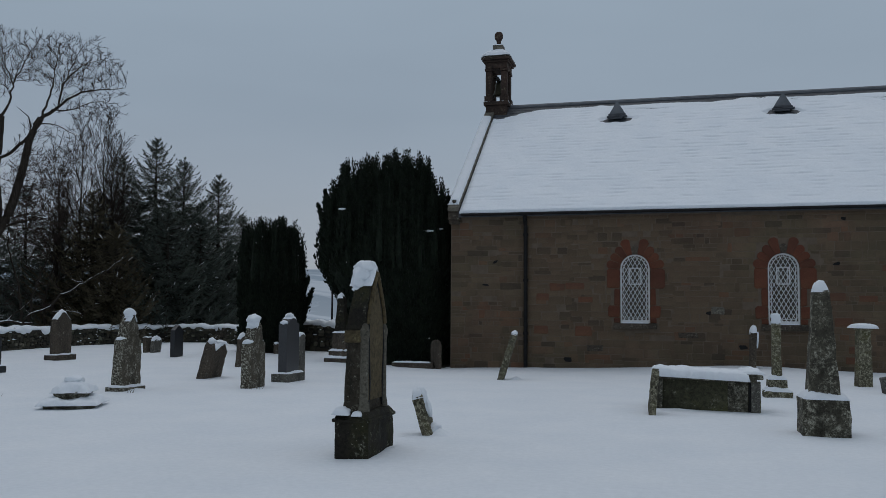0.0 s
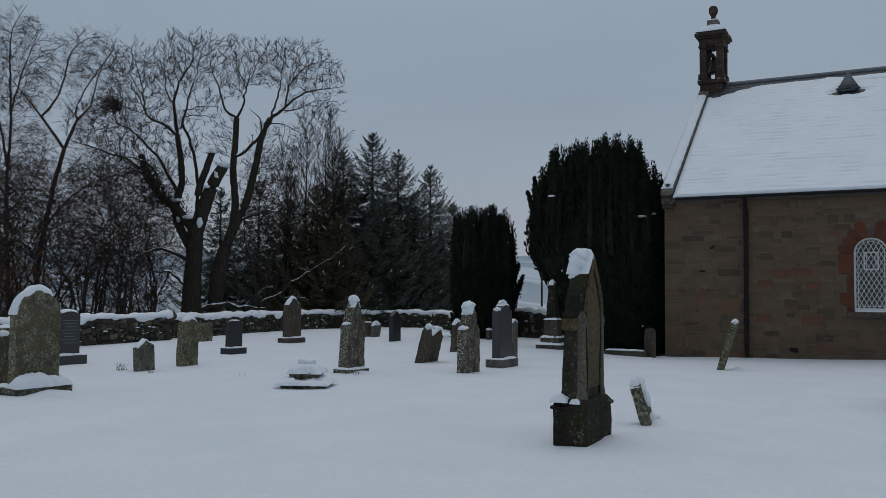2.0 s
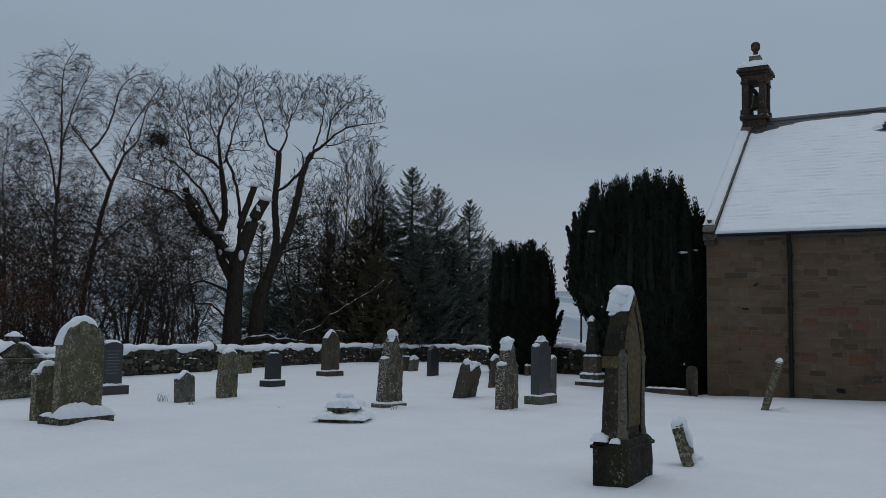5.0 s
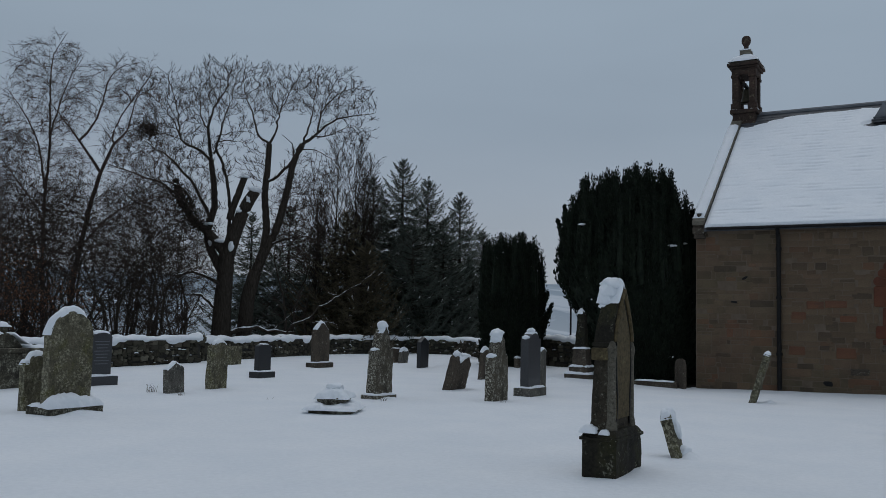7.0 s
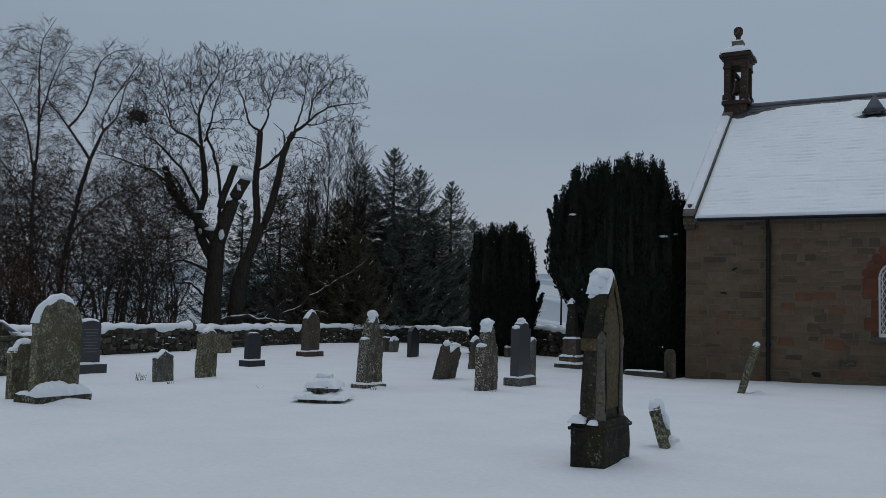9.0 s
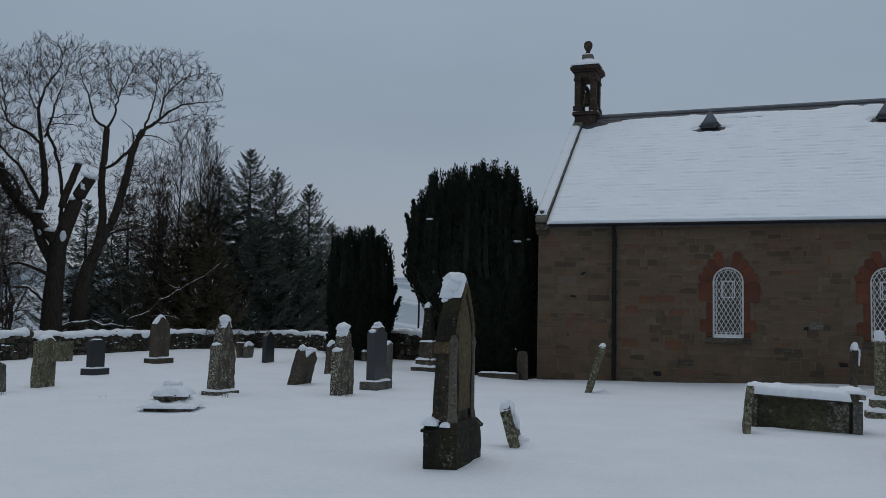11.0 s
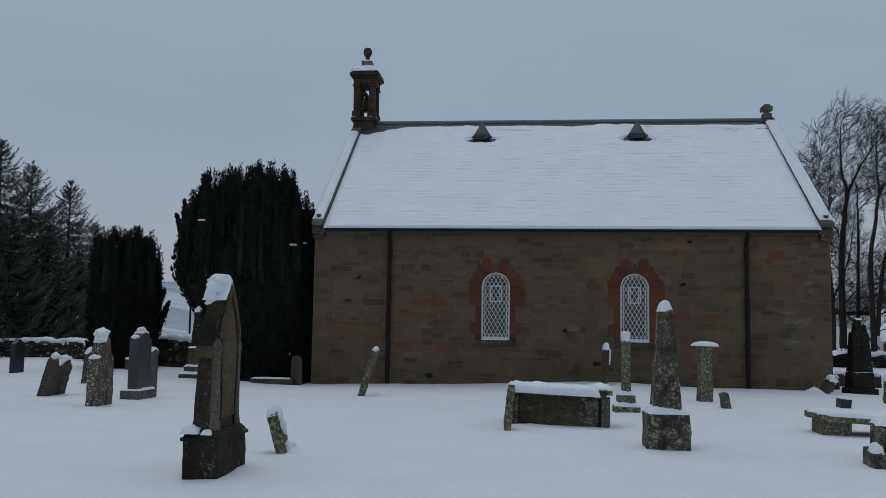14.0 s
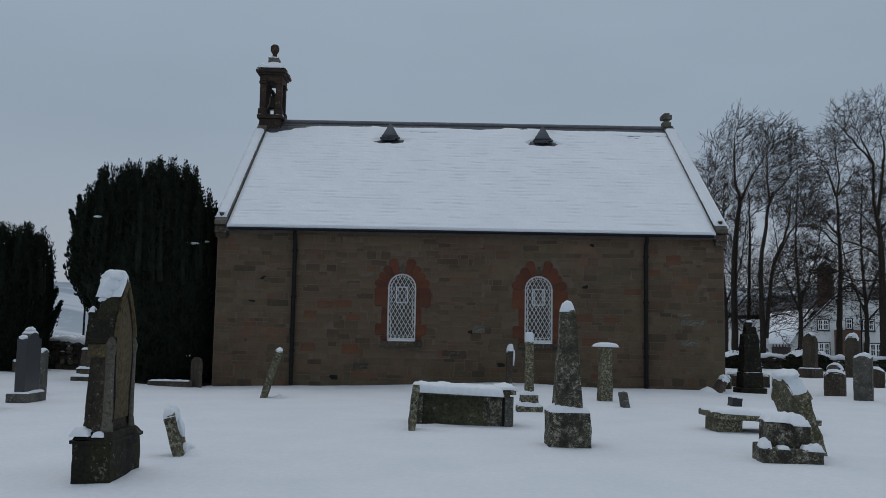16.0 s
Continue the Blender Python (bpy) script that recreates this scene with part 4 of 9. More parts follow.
# the tall gothic monument nearest the path
def gothic_monument():
    g = thing("gothic_monument", pose(-3.53, 8.12, ground_z(-3.53, 8.12) - 0.02, 0, 0, 0), "tall dark sandstone gothic headstone with ochre carved front", "gravestone", "gravestones")
    D, W = 0.38, 0.86
    part("plinth", worn(box(0, 0, -0.15, D, W, 0.55, 0.016), 0.012, 0.16, 0.045, 1), M_main, g, "dark mossy plinth")
    pt = box(0, 0, 0.385, D + 0.04, W + 0.04, 0.035, 0.012)
    box(0, 0, 0.42, D + 0.01, W + 0.01, 0.07, 0.012, pt, 0.82)
    part("plinth_top", worn(pt, 0.010, 0.12, 0.045, 2), M_main, g)
    w, d, h = 0.325, 0.21, 2.08
    spring = 1.40
    right = [(w * (1 - (k / 7) ** 1.55), spring + (h - spring) * (k / 7)) for k in range(7)]
    prof = [(-w, 0.47), (w, 0.47)] + right + [(0, h)] + [(-y, z) for y, z in reversed(right)]
    low_ = [(-w, 0.47), (w, 0.47), (w, spring - 0.02), (-w, spring - 0.02)]

    def battered(b):
        """Leans the rear edge in towards the head."""
        for v in b.verts:
            if v.co.x < 0:
                v.co.x *= 1.46 - 0.56 * (v.co.z - 0.47) / 0.93 if v.co.z < 1.40 else 0.90 - 0.45 * (v.co.z - 1.40) / 0.68
        return b

    part("slab", battered(worn(prism(low_, -d / 2, d / 2, 0.025), 0.013, 0.2, 0.045, 3)), M_shaft, g, "weathered brown body")
    part("pointed_head", battered(worn(prism([(-w - 0.01, spring - 0.02), (w + 0.01, spring - 0.02)] + prof[2:], -d / 2 - 0.012, d / 2 + 0.004, 0.02), 0.009, 0.16, 0.045, 4)), M_main, g, "blackened pointed head")
    # raised arch mouldings and sunk panel on the east face
    inn = [(-w + 0.09, 0.60), (w - 0.09, 0.60)] + [((w - 0.09) * (1 - (k / 7) ** 1.5), 1.34 + 0.50 * (k / 7)) for k in range(7)] + [(0, 1.84)]
    inn += [(-y, z) for y, z in reversed(inn[2:-1])]
    b = prism(inn, d / 2 - 0.01, d / 2 + 0.016, 0.006)
    part("front_panel", worn(b, 0.003, 0.12, 0.06, 4), M_ochre, g, "ochre inscribed front panel")
    for sy in (-1, 1):
        col = lathe([(0.066, 0.47), (0.060, 0.53), (0.048, 0.60), (0.045, 0.9), (0.044, 1.24), (0.052, 1.29), (0.056, 1.34), (0.042, 1.39), (0.012, 1.44)], 14, cx=d / 2 - 0.012, cy=sy * (w - 0.022))
        part("shaft", col, M_column, g, "grey engaged corner shaft", True)
        # raised black tube draws the shadow line of the joint beside the panel
        gap_ = tube([(d / 2 + 0.010, sy * (w - 0.10 - 0.016 * math.sin(k * 0.7)), 0.52 + 0.10 * k) for k in range(10)], [0.010, 0.014, 0.018, 0.020, 0.019, 0.018, 0.017, 0.016, 0.012, 0.008], 6)
        part("joint_shade", gap_, M_iron, g, "black strip for the shade in a weathered joint", True)
        arch = tube([(d / 2 + 0.015, sy * (w - 0.05) * (1 - (k / 7) ** 1.5), 1.42 + 0.56 * (k / 7)) for k in range(8)], [0.026] * 8, 6)
        part("arch_moulding", arch, M_ochre, g)
        part("string_course", box(-0.02, sy * (w - 0.02), 1.36, d - 0.02, 0.075, 0.05, 0.012), M_main, g)
        part("shoulder_block", worn(box(-0.03, sy * (w - 0.015), 1.22, d - 0.02, 0.07, 0.13, 0.012), 0.006, 0.1, 0.05, 8), M_ochre, g, "ochre shoulder block")
    for k in range(7):
        part("inscription_bar", box(d / 2 + 0.0165, 0.02 * (-1) ** k, 1.20 - 0.075 * k, 0.004, 0.30 - 0.04 * (k % 3), 0.010), M_ochre, g)
    f = top_of(prof)
    cap = snow_on(-0.11, d / 2 - 0.002, -0.15, 0.10, f, 0.07, 2, 0.018, over=0.02, ragged=0.8, edge=0.3)
    part("snow_cap", cap, M_snow, g, "thick snow cap on the point")
    for k, (lx, ly, lz, r_) in enumerate(((-0.01, -0.03, 2.05, (0.11, 0.13, 0.07)), (-0.03, -0.10, 1.96, (0.10, 0.09, 0.09)), (-0.05, -0.14, 1.87, (0.075, 0.06, 0.07)), (-0.07, -0.16, 1.80, (0.045, 0.035, 0.025)), (0.03, 0.07, 1.97, (0.075, 0.055, 0.07)))):
        snow_lump(g, (lx, ly, lz), r_, 5.0 + k)
    part("plinth_snow", snow_on(-D / 2, -D / 2 + 0.15, -W / 2 + 0.0, -W / 2 + 0.14, lambda x, y: 0.47, 0.06, 5, 0.015, ragged=0.8), M_snow, g)
    part("plinth_snow", snow_on(-D / 2 + 0.20, D / 2 - 0.10, -W / 2 + 0.01, -W / 2 + 0.10, lambda x, y: 0.46, 0.04, 9, 0.03), M_snow, g)
    part("plinth_snow", snow_on(-D / 2, -d / 2, -W / 2 + 0.2, W / 2 - 0.02, lambda x, y: 0.47, 0.06, 6, 0.04), M_snow, g)
    return g


gothic_monument()
foot_snow(-3.28, 8.35, 0.22, 0.50, 0.05, 1)

# stubby snow-caked leaning stone behind it
gravestone(-3.22, 9.66, round_top(0.17, 0.56, 0.10), 0.13, M_lichen, "small lichened stub leaning over, caked with snow", (0, -16), 8, snow=0.06, seed=4, wear=0.012,
           front=lambda g, prof, t, lift: [snow_lump(g, c, r, 1.7 * k) for k, (c, r) in enumerate((((0.04, -0.02, 0.49), (0.08, 0.13, 0.12)), ((0.075, -0.02, 0.34), (0.045, 0.11, 0.14)), ((0.07, 0.0, 0.05), (0.10, 0.15, 0.07))))])
foot_snow(-3.08, 9.62, 0.26, 0.22, 0.16, 3)

# round-headed lichened stone on a snowy base slab
big = gravestone(-12.30, 7.83, round_top(0.39, 1.46, 0.40), 0.17, M_lichen, "broad round-headed stone crusted with yellow-green lichen", (0, 0), 0, snow=0.07, seed=5, wear=0.012, plinth=((0.58, 0.96, 0.13),), plinth_mat=M_patch, cover=0.98)
part("plinth_snow", snow_on(0.07, 0.31, -0.50, 0.47, lambda a, b: 0.14 - 0.1 * max(0.0, a - 0.2), 0.13, 15, 0.03, over=0.02, ragged=0.6), M_snow, big, "deep snow on the base slab")
gravestone(-13.15, 7.88, shouldered_top(0.25, 0.90, 0.14), 0.13, M_lichen, "smaller lichened stone close behind the round-headed one", (0, -1), 3, snow=0.07, seed=6)
foot_snow(-11.95, 7.9, 0.35, 0.55, 0.13, 5)

# table-like tomb with a snowy urn, against the wall
def urn_tomb(x, y):
    g = thing("chest_tomb", pose(x, y, ground_z(x, y), 0, 0, 4), "dark chest tomb with snowy scrolled top", "tomb", "tombs")
    part("chest", worn(box(0, 0, -0.1, 0.75, 1.5, 0.82, 0.02), 0.012, 0.2, 0.12, 2), M_patch, g)
    part("lid", worn(box(0, 0, 0.72, 0.9, 1.65, 0.10, 0.02), 0.008, 0.2, 0.14, 3), M_patch, g)
    part("crest", worn(box(0, 0.05, 0.82, 0.35, 0.85, 0.30, 0.04, None, 0.45), 0.012, 0.2, 0.1, 4), M_patch, g)
    part("knob", lathe([(0.06, 1.1), (0.11, 1.16), (0.11, 1.24), (0.04, 1.3)], 10, cy=0.05), M_patch, g)
    part("snow_cap", snow_on(-0.12, 0.12, -0.05, 0.16, lambda a, b: 1.27, 0.08, 1), M_snow, g)
    part("snow_cap", snow_on(-0.2, 0.2, -0.45, -0.1, lambda a, b: 1.10 + 0.62 * (b + 0.15), 0.08, 2), M_snow, g)
    part("snow_cap", snow_on(-0.2, 0.2, 0.2, 0.55, lambda a, b: 1.10 - 0.62 * (b - 0.22), 0.08, 3), M_snow, g)
    part("snow_cap", snow_on(-0.42, 0.42, -0.8, -0.5, lambda a, b: 0.81, 0.08, 4), M_snow, g)
    part("snow_cap", snow_on(-0.42, 0.42, 0.55, 0.8, lambda a, b: 0.81, 0.08, 5), M_snow, g)
    return g


urn_tomb(-17.35, 9.95)

gravestone(-16.6, 11.85, round_top(0.27, 0.97, 0.12), 0.13, M_granite, "dark polished granite headstone with inscription lines", snow=0.03, seed=7, wear=0.002, plinth=((0.34, 0.78, 0.20),), cover=0.7,
           front=lambda g, prof, t, lift: [part("inscription_bar", box(t / 2 + 0.002, 0, lift + 0.75 - 0.07 * k, 0.004, 0.40 - 0.06 * (k % 3), 0.018), M_lead, g) for k in range(8)])
gravestone(-13.98, 11.6, pointed_top(0.26, 0.62, 0.13), 0.12, M_grey, "low pointed lichened stone leaning in the snow", (4, 0), 8, snow=0.035, seed=8, cover=0.95)
gravestone(-14.25, 13.05, shouldered_top(0.27, 1.03, 0.10), 0.15, M_lichen, "rough weathered stone with yellow lichen", (-1, 1), 4, snow=0.05, seed=9, wear=0.015, cover=0.6)
gravestone(-20.6, 20.3, square_top(0.28, 0.60), 0.14, M_lichen, "plain low stone beside the wall", snow=0.0, seed=10, wear=0.015)
gravestone(-16.0, 16.5, round_top(0.24, 0.72, 0.07), 0.16, M_black, "small dark granite stone on a plinth", snow=0.015, seed=11, wear=0.002, plinth=((0.36, 0.62, 0.16),), cover=0.4)
gravestone(-18.05, 21.55, gothic_top(0.38, 1.30, 0.42), 0.17, M_brown, "tall brown stone with pointed head", snow=0.05, seed=12, plinth=((0.42, 0.92, 0.16),), cover=0.75)

# broken pedestal heaped with snow
def stump(x, y):
    g = thing("broken_pedestal", pose(x, y, ground_z(x, y), 0, 0, 24), "low broken stepped pedestal heaped with snow", "pedestal")
    part("lower_step", worn(box(0, 0, -0.08, 0.74, 0.74, 0.16, 0.02), 0.012, 0.2, 0.1, 1), M_patch, g)
    part("lower_snow", snow_on(-0.42, 0.42, -0.42, 0.42, lambda a, b: 0.07, 0.08, 2, 0.03, over=0.05, ragged=0.8), M_snow, g)
    part("upper_step", worn(box(0, 0, 0.10, 0.34, 0.34, 0.09, 0.02, None, 1.25), 0.012, 0.15, 0.05, 2), M_patch, g)
    part("dish", worn(box(0, 0, 0.18, 0.46, 0.46, 0.08, 0.02, None, 1.18), 0.012, 0.12, 0.05, 3), M_patch, g, "overhanging stone dish")
    part("snow_cap", snow_on(-0.28, 0.28, -0.28, 0.28, lambda a, b: 0.255 + 0.10 * max(0.0, 1 - 3.4 * math.hypot(a, b)), 0.12, 4, 0.025, over=0.02, ragged=0.45), M_snow, g)
    part("knob", worn(box(0.02, 0.0, 0.33, 0.22, 0.20, 0.12, 0.04, None, 0.6), 0.015, 0.1, 0.04, 5), M_patch, g)
    snow_lump(g, (0.0, 0.0, 0.44), (0.17, 0.16, 0.06), 3.0)
    return g


stump(-9.62, 11.2)

# stone C: narrow gothic with broken base
gravestone(-10.55, 13.95, stepped_gothic(0.31, 1.42, 0.46), 0.22, M_gothic, "tall gothic headstone with lichened pale edge", (-1, 0.5), 0, snow=0.05, seed=13, wear=0.016, plinth=((0.36, 0.78, 0.07),), cover=0.30, lumps=((0.0, 1.50, 0.11, 0.12, 0.09), (-0.24, 0.985, 0.11, 0.065, 0.05), (0.24, 0.985, 0.09, 0.06, 0.035)))
foot_snow(-10.25, 13.9, 0.32, 0.4, 0.10, 8)
gravestone(-18.3, 26.5, square_top(0.22, 0.54), 0.12, M_brown, "small dark stone near the wall", (0, -4), 0, snow=0.03, seed=14)
gravestone(-17.95, 26.4, round_top(0.30, 0.48, 0.1), 0.12, M_grey, "low stone plastered with blown snow", (0, 6), 6, snow=0.10, seed=15, wear=0.012)
gravestone(-15.75, 24.2, pointed_top(0.26, 1.02, 0.16), 0.16, M_black, "dark pointed granite headstone", snow=0.0, seed=16, wear=0.002)
gravestone(-10.55, 17.1, eared_top(0.38, 0.82, 0.16), 0.20, M_brown, "squat brown headstone leaning over", (-3, 14), 0, snow=0.04, seed=17, wear=0.014, cover=0.8, lumps=((0.16, 0.83, 0.11, 0.20, 0.06), (-0.30, 0.86, 0.09, 0.07, 0.08)))
gravestone(-11.6, 20.6, round_top(0.2, 0.86, 0.14), 0.10, M_brown, "thin stone behind the leaning one", (0, 5), 0, snow=0.06, seed=18)
gravestone(-8.42, 15.1, stepped_gothic(0.32, 1.36, 0.42), 0.22, M_gothic, "gothic headstone with lichen-streaked edge", (1, 0.6), 0, snow=0.06, seed=19, wear=0.014, cover=0.34, lumps=((-0.02, 1.37, 0.13, 0.15, 0.10), (-0.06, 1.26, 0.12, 0.12, 0.08), (-0.25, 0.91, 0.11, 0.07, 0.06), (0.26, 0.91, 0.09, 0.06, 0.04)))
gravestone(-8.45, 16.85, shouldered_top(0.33, 1.22, 0.14), 0.20, M_granite, "tall dark granite headstone on a plinth", (0, 0), 0, snow=0.03, seed=20, wear=0.003, plinth=((0.42, 0.86, 0.18),), cover=0.4, plinth_mat=M_grey, lumps=((0.0, 1.43, 0.09, 0.13, 0.07), (-0.28, 1.28, 0.09, 0.07, 0.05)))
gravestone(-15.15, 28.2, round_top(0.22, 1.08, 0.16), 0.12, M_brown, "narrow round-headed stone by the yew", snow=0.06, seed=21)
gravestone(-14.15, 28.0, square_top(0.18, 0.30), 0.14, M_grey, "low stump of a stone by the yew", snow=0.05, seed=22)
gravestone(-13.2, 26.3, square_top(0.15, 0.34), 0.14, M_brown, "short stone stump with a snow top", snow=0.05, seed=23)
gravestone(-8.95, 18.6, round_top(0.16, 0.98, 0.08), 0.12, M_grey, "thin pale stone behind the granite headstone", snow=0.04, seed=24)

# obelisk beside the large yew
def tapered_monument(x, y, base, steps, shaft, height, material, label, snow=0.06, seed=1, top=0.62, point=0.12, name="obelisk", tilt=(0, 0)):
    """Square pedestal of steps (width, height) under a tapering shaft."""
    g = thing(name, pose(x, y, ground_z(x, y) - 0.02, tilt[0], tilt[1], 0), label, "monument", "monuments")
    z = 0.0
    for i, (w, h, tp) in enumerate(steps):
        part("pedestal", worn(box(0, 0, z - (0.12 if i == 0 else 0), w, w, h + (0.12 if i == 0 else 0), 0.025, None, tp), 0.018, 0.16, 0.06, seed + i), base, g)
        nxt = steps[i + 1][0] if i + 1 < len(steps) else shaft
        wt = w * tp
        if snow and wt > nxt + 0.02:
            part("ledge_snow", snow_on(-wt / 2 + 0.005, wt / 2 - 0.005, -wt / 2 + 0.005, wt / 2 - 0.005, lambda a, b: z + h, snow, seed + 5 + i, 0.035, over=0.01), M_snow, g, "snow on the ledge")
        z += h
    b = box(0, 0, z - 0.02, shaft, shaft, height - z + 0.02 - point, 0.018, None, top)
    if point:
        box(0, 0, height - point, shaft * top, shaft * top, point, 0.0, b, 0.15)
    part("shaft", worn(b, 0.016, 0.13, 0.05, seed + 9), material, g)
    w2 = shaft * top / 2
    if snow:
        part("snow_cap", snow_on(-w2, w2 * 0.7, -w2, w2, lambda a, b: height - point * 1.0 + point * max(0.0, 1 - max(abs(a), abs(b)) / w2), snow * 1.1, seed, 0.025, over=0.005, ragged=0.7), M_snow, g, "snow cap")
    return g


tapered_monument(-9.58, 22.95, M_brown, ((0.78, 0.15, 1.0), (0.60, 0.20, 0.95), (0.44, 0.52, 0.9)), 0.33, 2.0, M_main, "grey obelisk on steps beside the large yew", seed=3)
gravestone(-6.66, 22.75, round_top(0.27, 0.80, 0.16), 0.10, M_brown, "small round-headed stone in the shade of the yew", snow=0.0, seed=25, turn=40)
kerb = thing("grave_kerb", pose(-7.3, 22.6, ground_z(-7.3, 22.6), 0, 0, 0), "low dark stone grave kerb dusted with snow", "kerb")
part("kerb_stone", worn(box(0, 0, -0.05, 1.2, 0.14, 0.20, 0.01), 0.006, 0.2, 0.12), M_brown, kerb)
part("kerb_snow", snow_on(-0.55, 0.5, -0.06, 0.06, lambda a, b: 0.15, 0.03, 3, 0.05), M_snow, kerb)

# leaning post
gravestone(-4.08, 18.95, square_top(0.20, 1.10), 0.13, M_lichen, "narrow lichened stone leaning sharply", (0, 17), 5, snow=0.06, seed=26, wear=0.012)
foot_snow(-3.72, 18.95, 0.25, 0.3, 0.16, 12)

# lidded tomb with slumped end stones
def chest_tomb(x, y):
    g = thing("chest_tomb", pose(x, y, ground_z(x, y) - 0.075, 0, 1.2, 0), "mossy chest tomb under a thick slab of snow", "tomb", "tombs")
    part("side_slab", worn(box(0.02, -0.24, -0.1, 1.50, 0.10, 0.66, 0.012), 0.008, 0.25, 0.07, 1), M_mossy, g, "mossy green side slab")
    part("side_slab", worn(box(0.43, -0.262, -0.1, 0.30, 0.10, 0.64, 0.012), 0.008, 0.25, 0.06, 7), M_patch, g, "lichen-blotched panel")
    # solid black strip in place of the shaded gap beside the pilaster
    part("joint_shade", box(0.605, -0.268, -0.08, 0.035, 0.10, 0.62, 0.004), M_iron, g, "black strip for the shade in an open joint")
    part("pilaster", worn(box(0.69, -0.275, -0.1, 0.13, 0.13, 0.66, 0.015), 0.010, 0.15, 0.05, 9), M_grey, g, "grey corner pilaster")
    part("pilaster", worn(box(-0.77, -0.275, -0.1, 0.11, 0.13, 0.66, 0.015), 0.010, 0.15, 0.05, 10), M_patch, g)
    part("side_slab", worn(box(0.02, 0.30, -0.1, 1.50, 0.10, 0.62, 0.012), 0.008, 0.25, 0.1, 2), M_mossy, g)
    part("end_slab", worn(box(0.70, 0.02, -0.1, 0.12, 0.60, 0.62, 0.012), 0.01, 0.2, 0.08, 3), M_lichen, g, "lichened end slab")
    part("end_slab", worn(box(-0.74, 0.02, -0.1, 0.12, 0.60, 0.62, 0.012), 0.01, 0.2, 0.08, 4), M_lichen, g)
    part("core", box(0, 0.03, -0.1, 1.35, 0.42, 0.58), M_wallcore, g)
    part("lid", worn(box(-0.06, 0.02, 0.55, 1.52, 0.82, 0.09, 0.02), 0.008, 0.25, 0.1, 5), M_patch, g, "cracked slab lid")
    part("lid_end", worn(box(0.62, -0.12, 0.60, 0.36, 0.50, 0.07, 0.015), 0.012, 0.15, 0.07, 6), M_patch, g, "broken end of the lid")
    part("snow_cap", snow_on(-0.84, 0.56, -0.42, 0.44, lambda a, b: 0.63 - 0.02 * a, 0.085, 3, 0.03, over=0.045, ragged=0.30, edge=0.6), M_snow, g, "thick snow blanket")
    part("snow_cap", snow_on(0.46, 0.82, -0.30, 0.44, lambda a, b: 0.665, 0.07, 8, 0.03, over=0.02, ragged=0.4), M_snow, g)
    return g


chest_tomb(0.31, 13.75)
gravestone(-0.55, 12.55, square_top(0.17, 0.70), 0.10, M_lichen, "thin lichened stone leaning on the tomb", (-13, 5), 4, snow=0.06, seed=27, wear=0.012, sunk=0.04, lumps=((0.0, 0.66, 0.06, 0.13, 0.08),))
foot_snow(-0.17, 13.25, 0.75, 0.22, 0.06, 14)

# stout obelisk on a rough lichened block
tapered_monument(1.65, 11.32, M_patch, ((0.59, 0.50, 0.95),), 0.39, 1.94, M_patch, "stout tapering pillar on a rough lichen-spotted block", snow=0.075, seed=7, top=0.52, point=0.06)
# thin shaft on steps
slim = tapered_monument(1.66, 16.5, M_lichen, ((0.50, 0.13, 1.0), (0.36, 0.22, 0.95)), 0.18, 1.40, M_lichen, "thin lichened shaft on two steps", snow=0.07, seed=11, top=0.85, point=0.02)
part("snow_block", worn(box(0, 0, 1.37, 0.165, 0.165, 0.20, 0.04), 0.012, 0.08, 0.03, 4), M_snow, slim, "upright block of snow")
gravestone(1.72, 22.2, pointed_top(0.16, 0.98, 0.10), 0.15, M_brown, "small stone near the church with snow blown on its face", (0, 2), 0, snow=0.14, seed=28, front=lambda g, prof, t, lift: part("blown_snow", worn(box(t / 2 + 0.02, 0, 0.52, 0.05, 0.30, 0.40, 0.02), 0.015, 0.1, 0.06), M_snow, g, "snow blown against the face"))
# round-capped column
def column(x, y):
    g = thing("column_stone", pose(x, y, ground_z(x, y) - 0.02, 0, 1, 12), "square pillar stone with an overhanging disc of snow", "monument", "monuments")
    part("shaft", worn(box(0, 0, -0.1, 0.31, 0.27, 1.33, 0.03, None, 0.80), 0.014, 0.16, 0.05, 3), M_lichen, g)
    part("capital", worn(box(0, 0, 1.21, 0.31, 0.28, 0.06, 0.02), 0.008, 0.15, 0.05, 4), M_lichen, g)
    part("snow_cap", snow_on(-0.215, 0.215, -0.20, 0.20, lambda a, b: 1.265, 0.085, 5, 0.02, over=0.03, ragged=0.15), M_snow, g, "round snow cap")
    return g


column(3.70, 19.3)
gravestone(3.88, 17.9, square_top(0.16, 0.32), 0.15, M_grey, "short grey stump of a stone", (0, -12), 0, snow=0.0, seed=29)
gravestone(7.30, 22.5, round_top(0.24, 0.42, 0.12), 0.16, M_brown, "low leaning stone half buried in snow", (0, 30), 0, snow=0.08, seed=30, lumps=((0.0, 0.42, 0.14, 0.20, 0.09),))
foot_snow(7.05, 22.4, 0.35, 0.35, 0.26, 16)
gravestone(6.58, 18.95, square_top(0.18, 0.20), 0.22, M_black, "small dark marker stone", (0, 6), 0, snow=0.03, seed=31, wear=0.004)


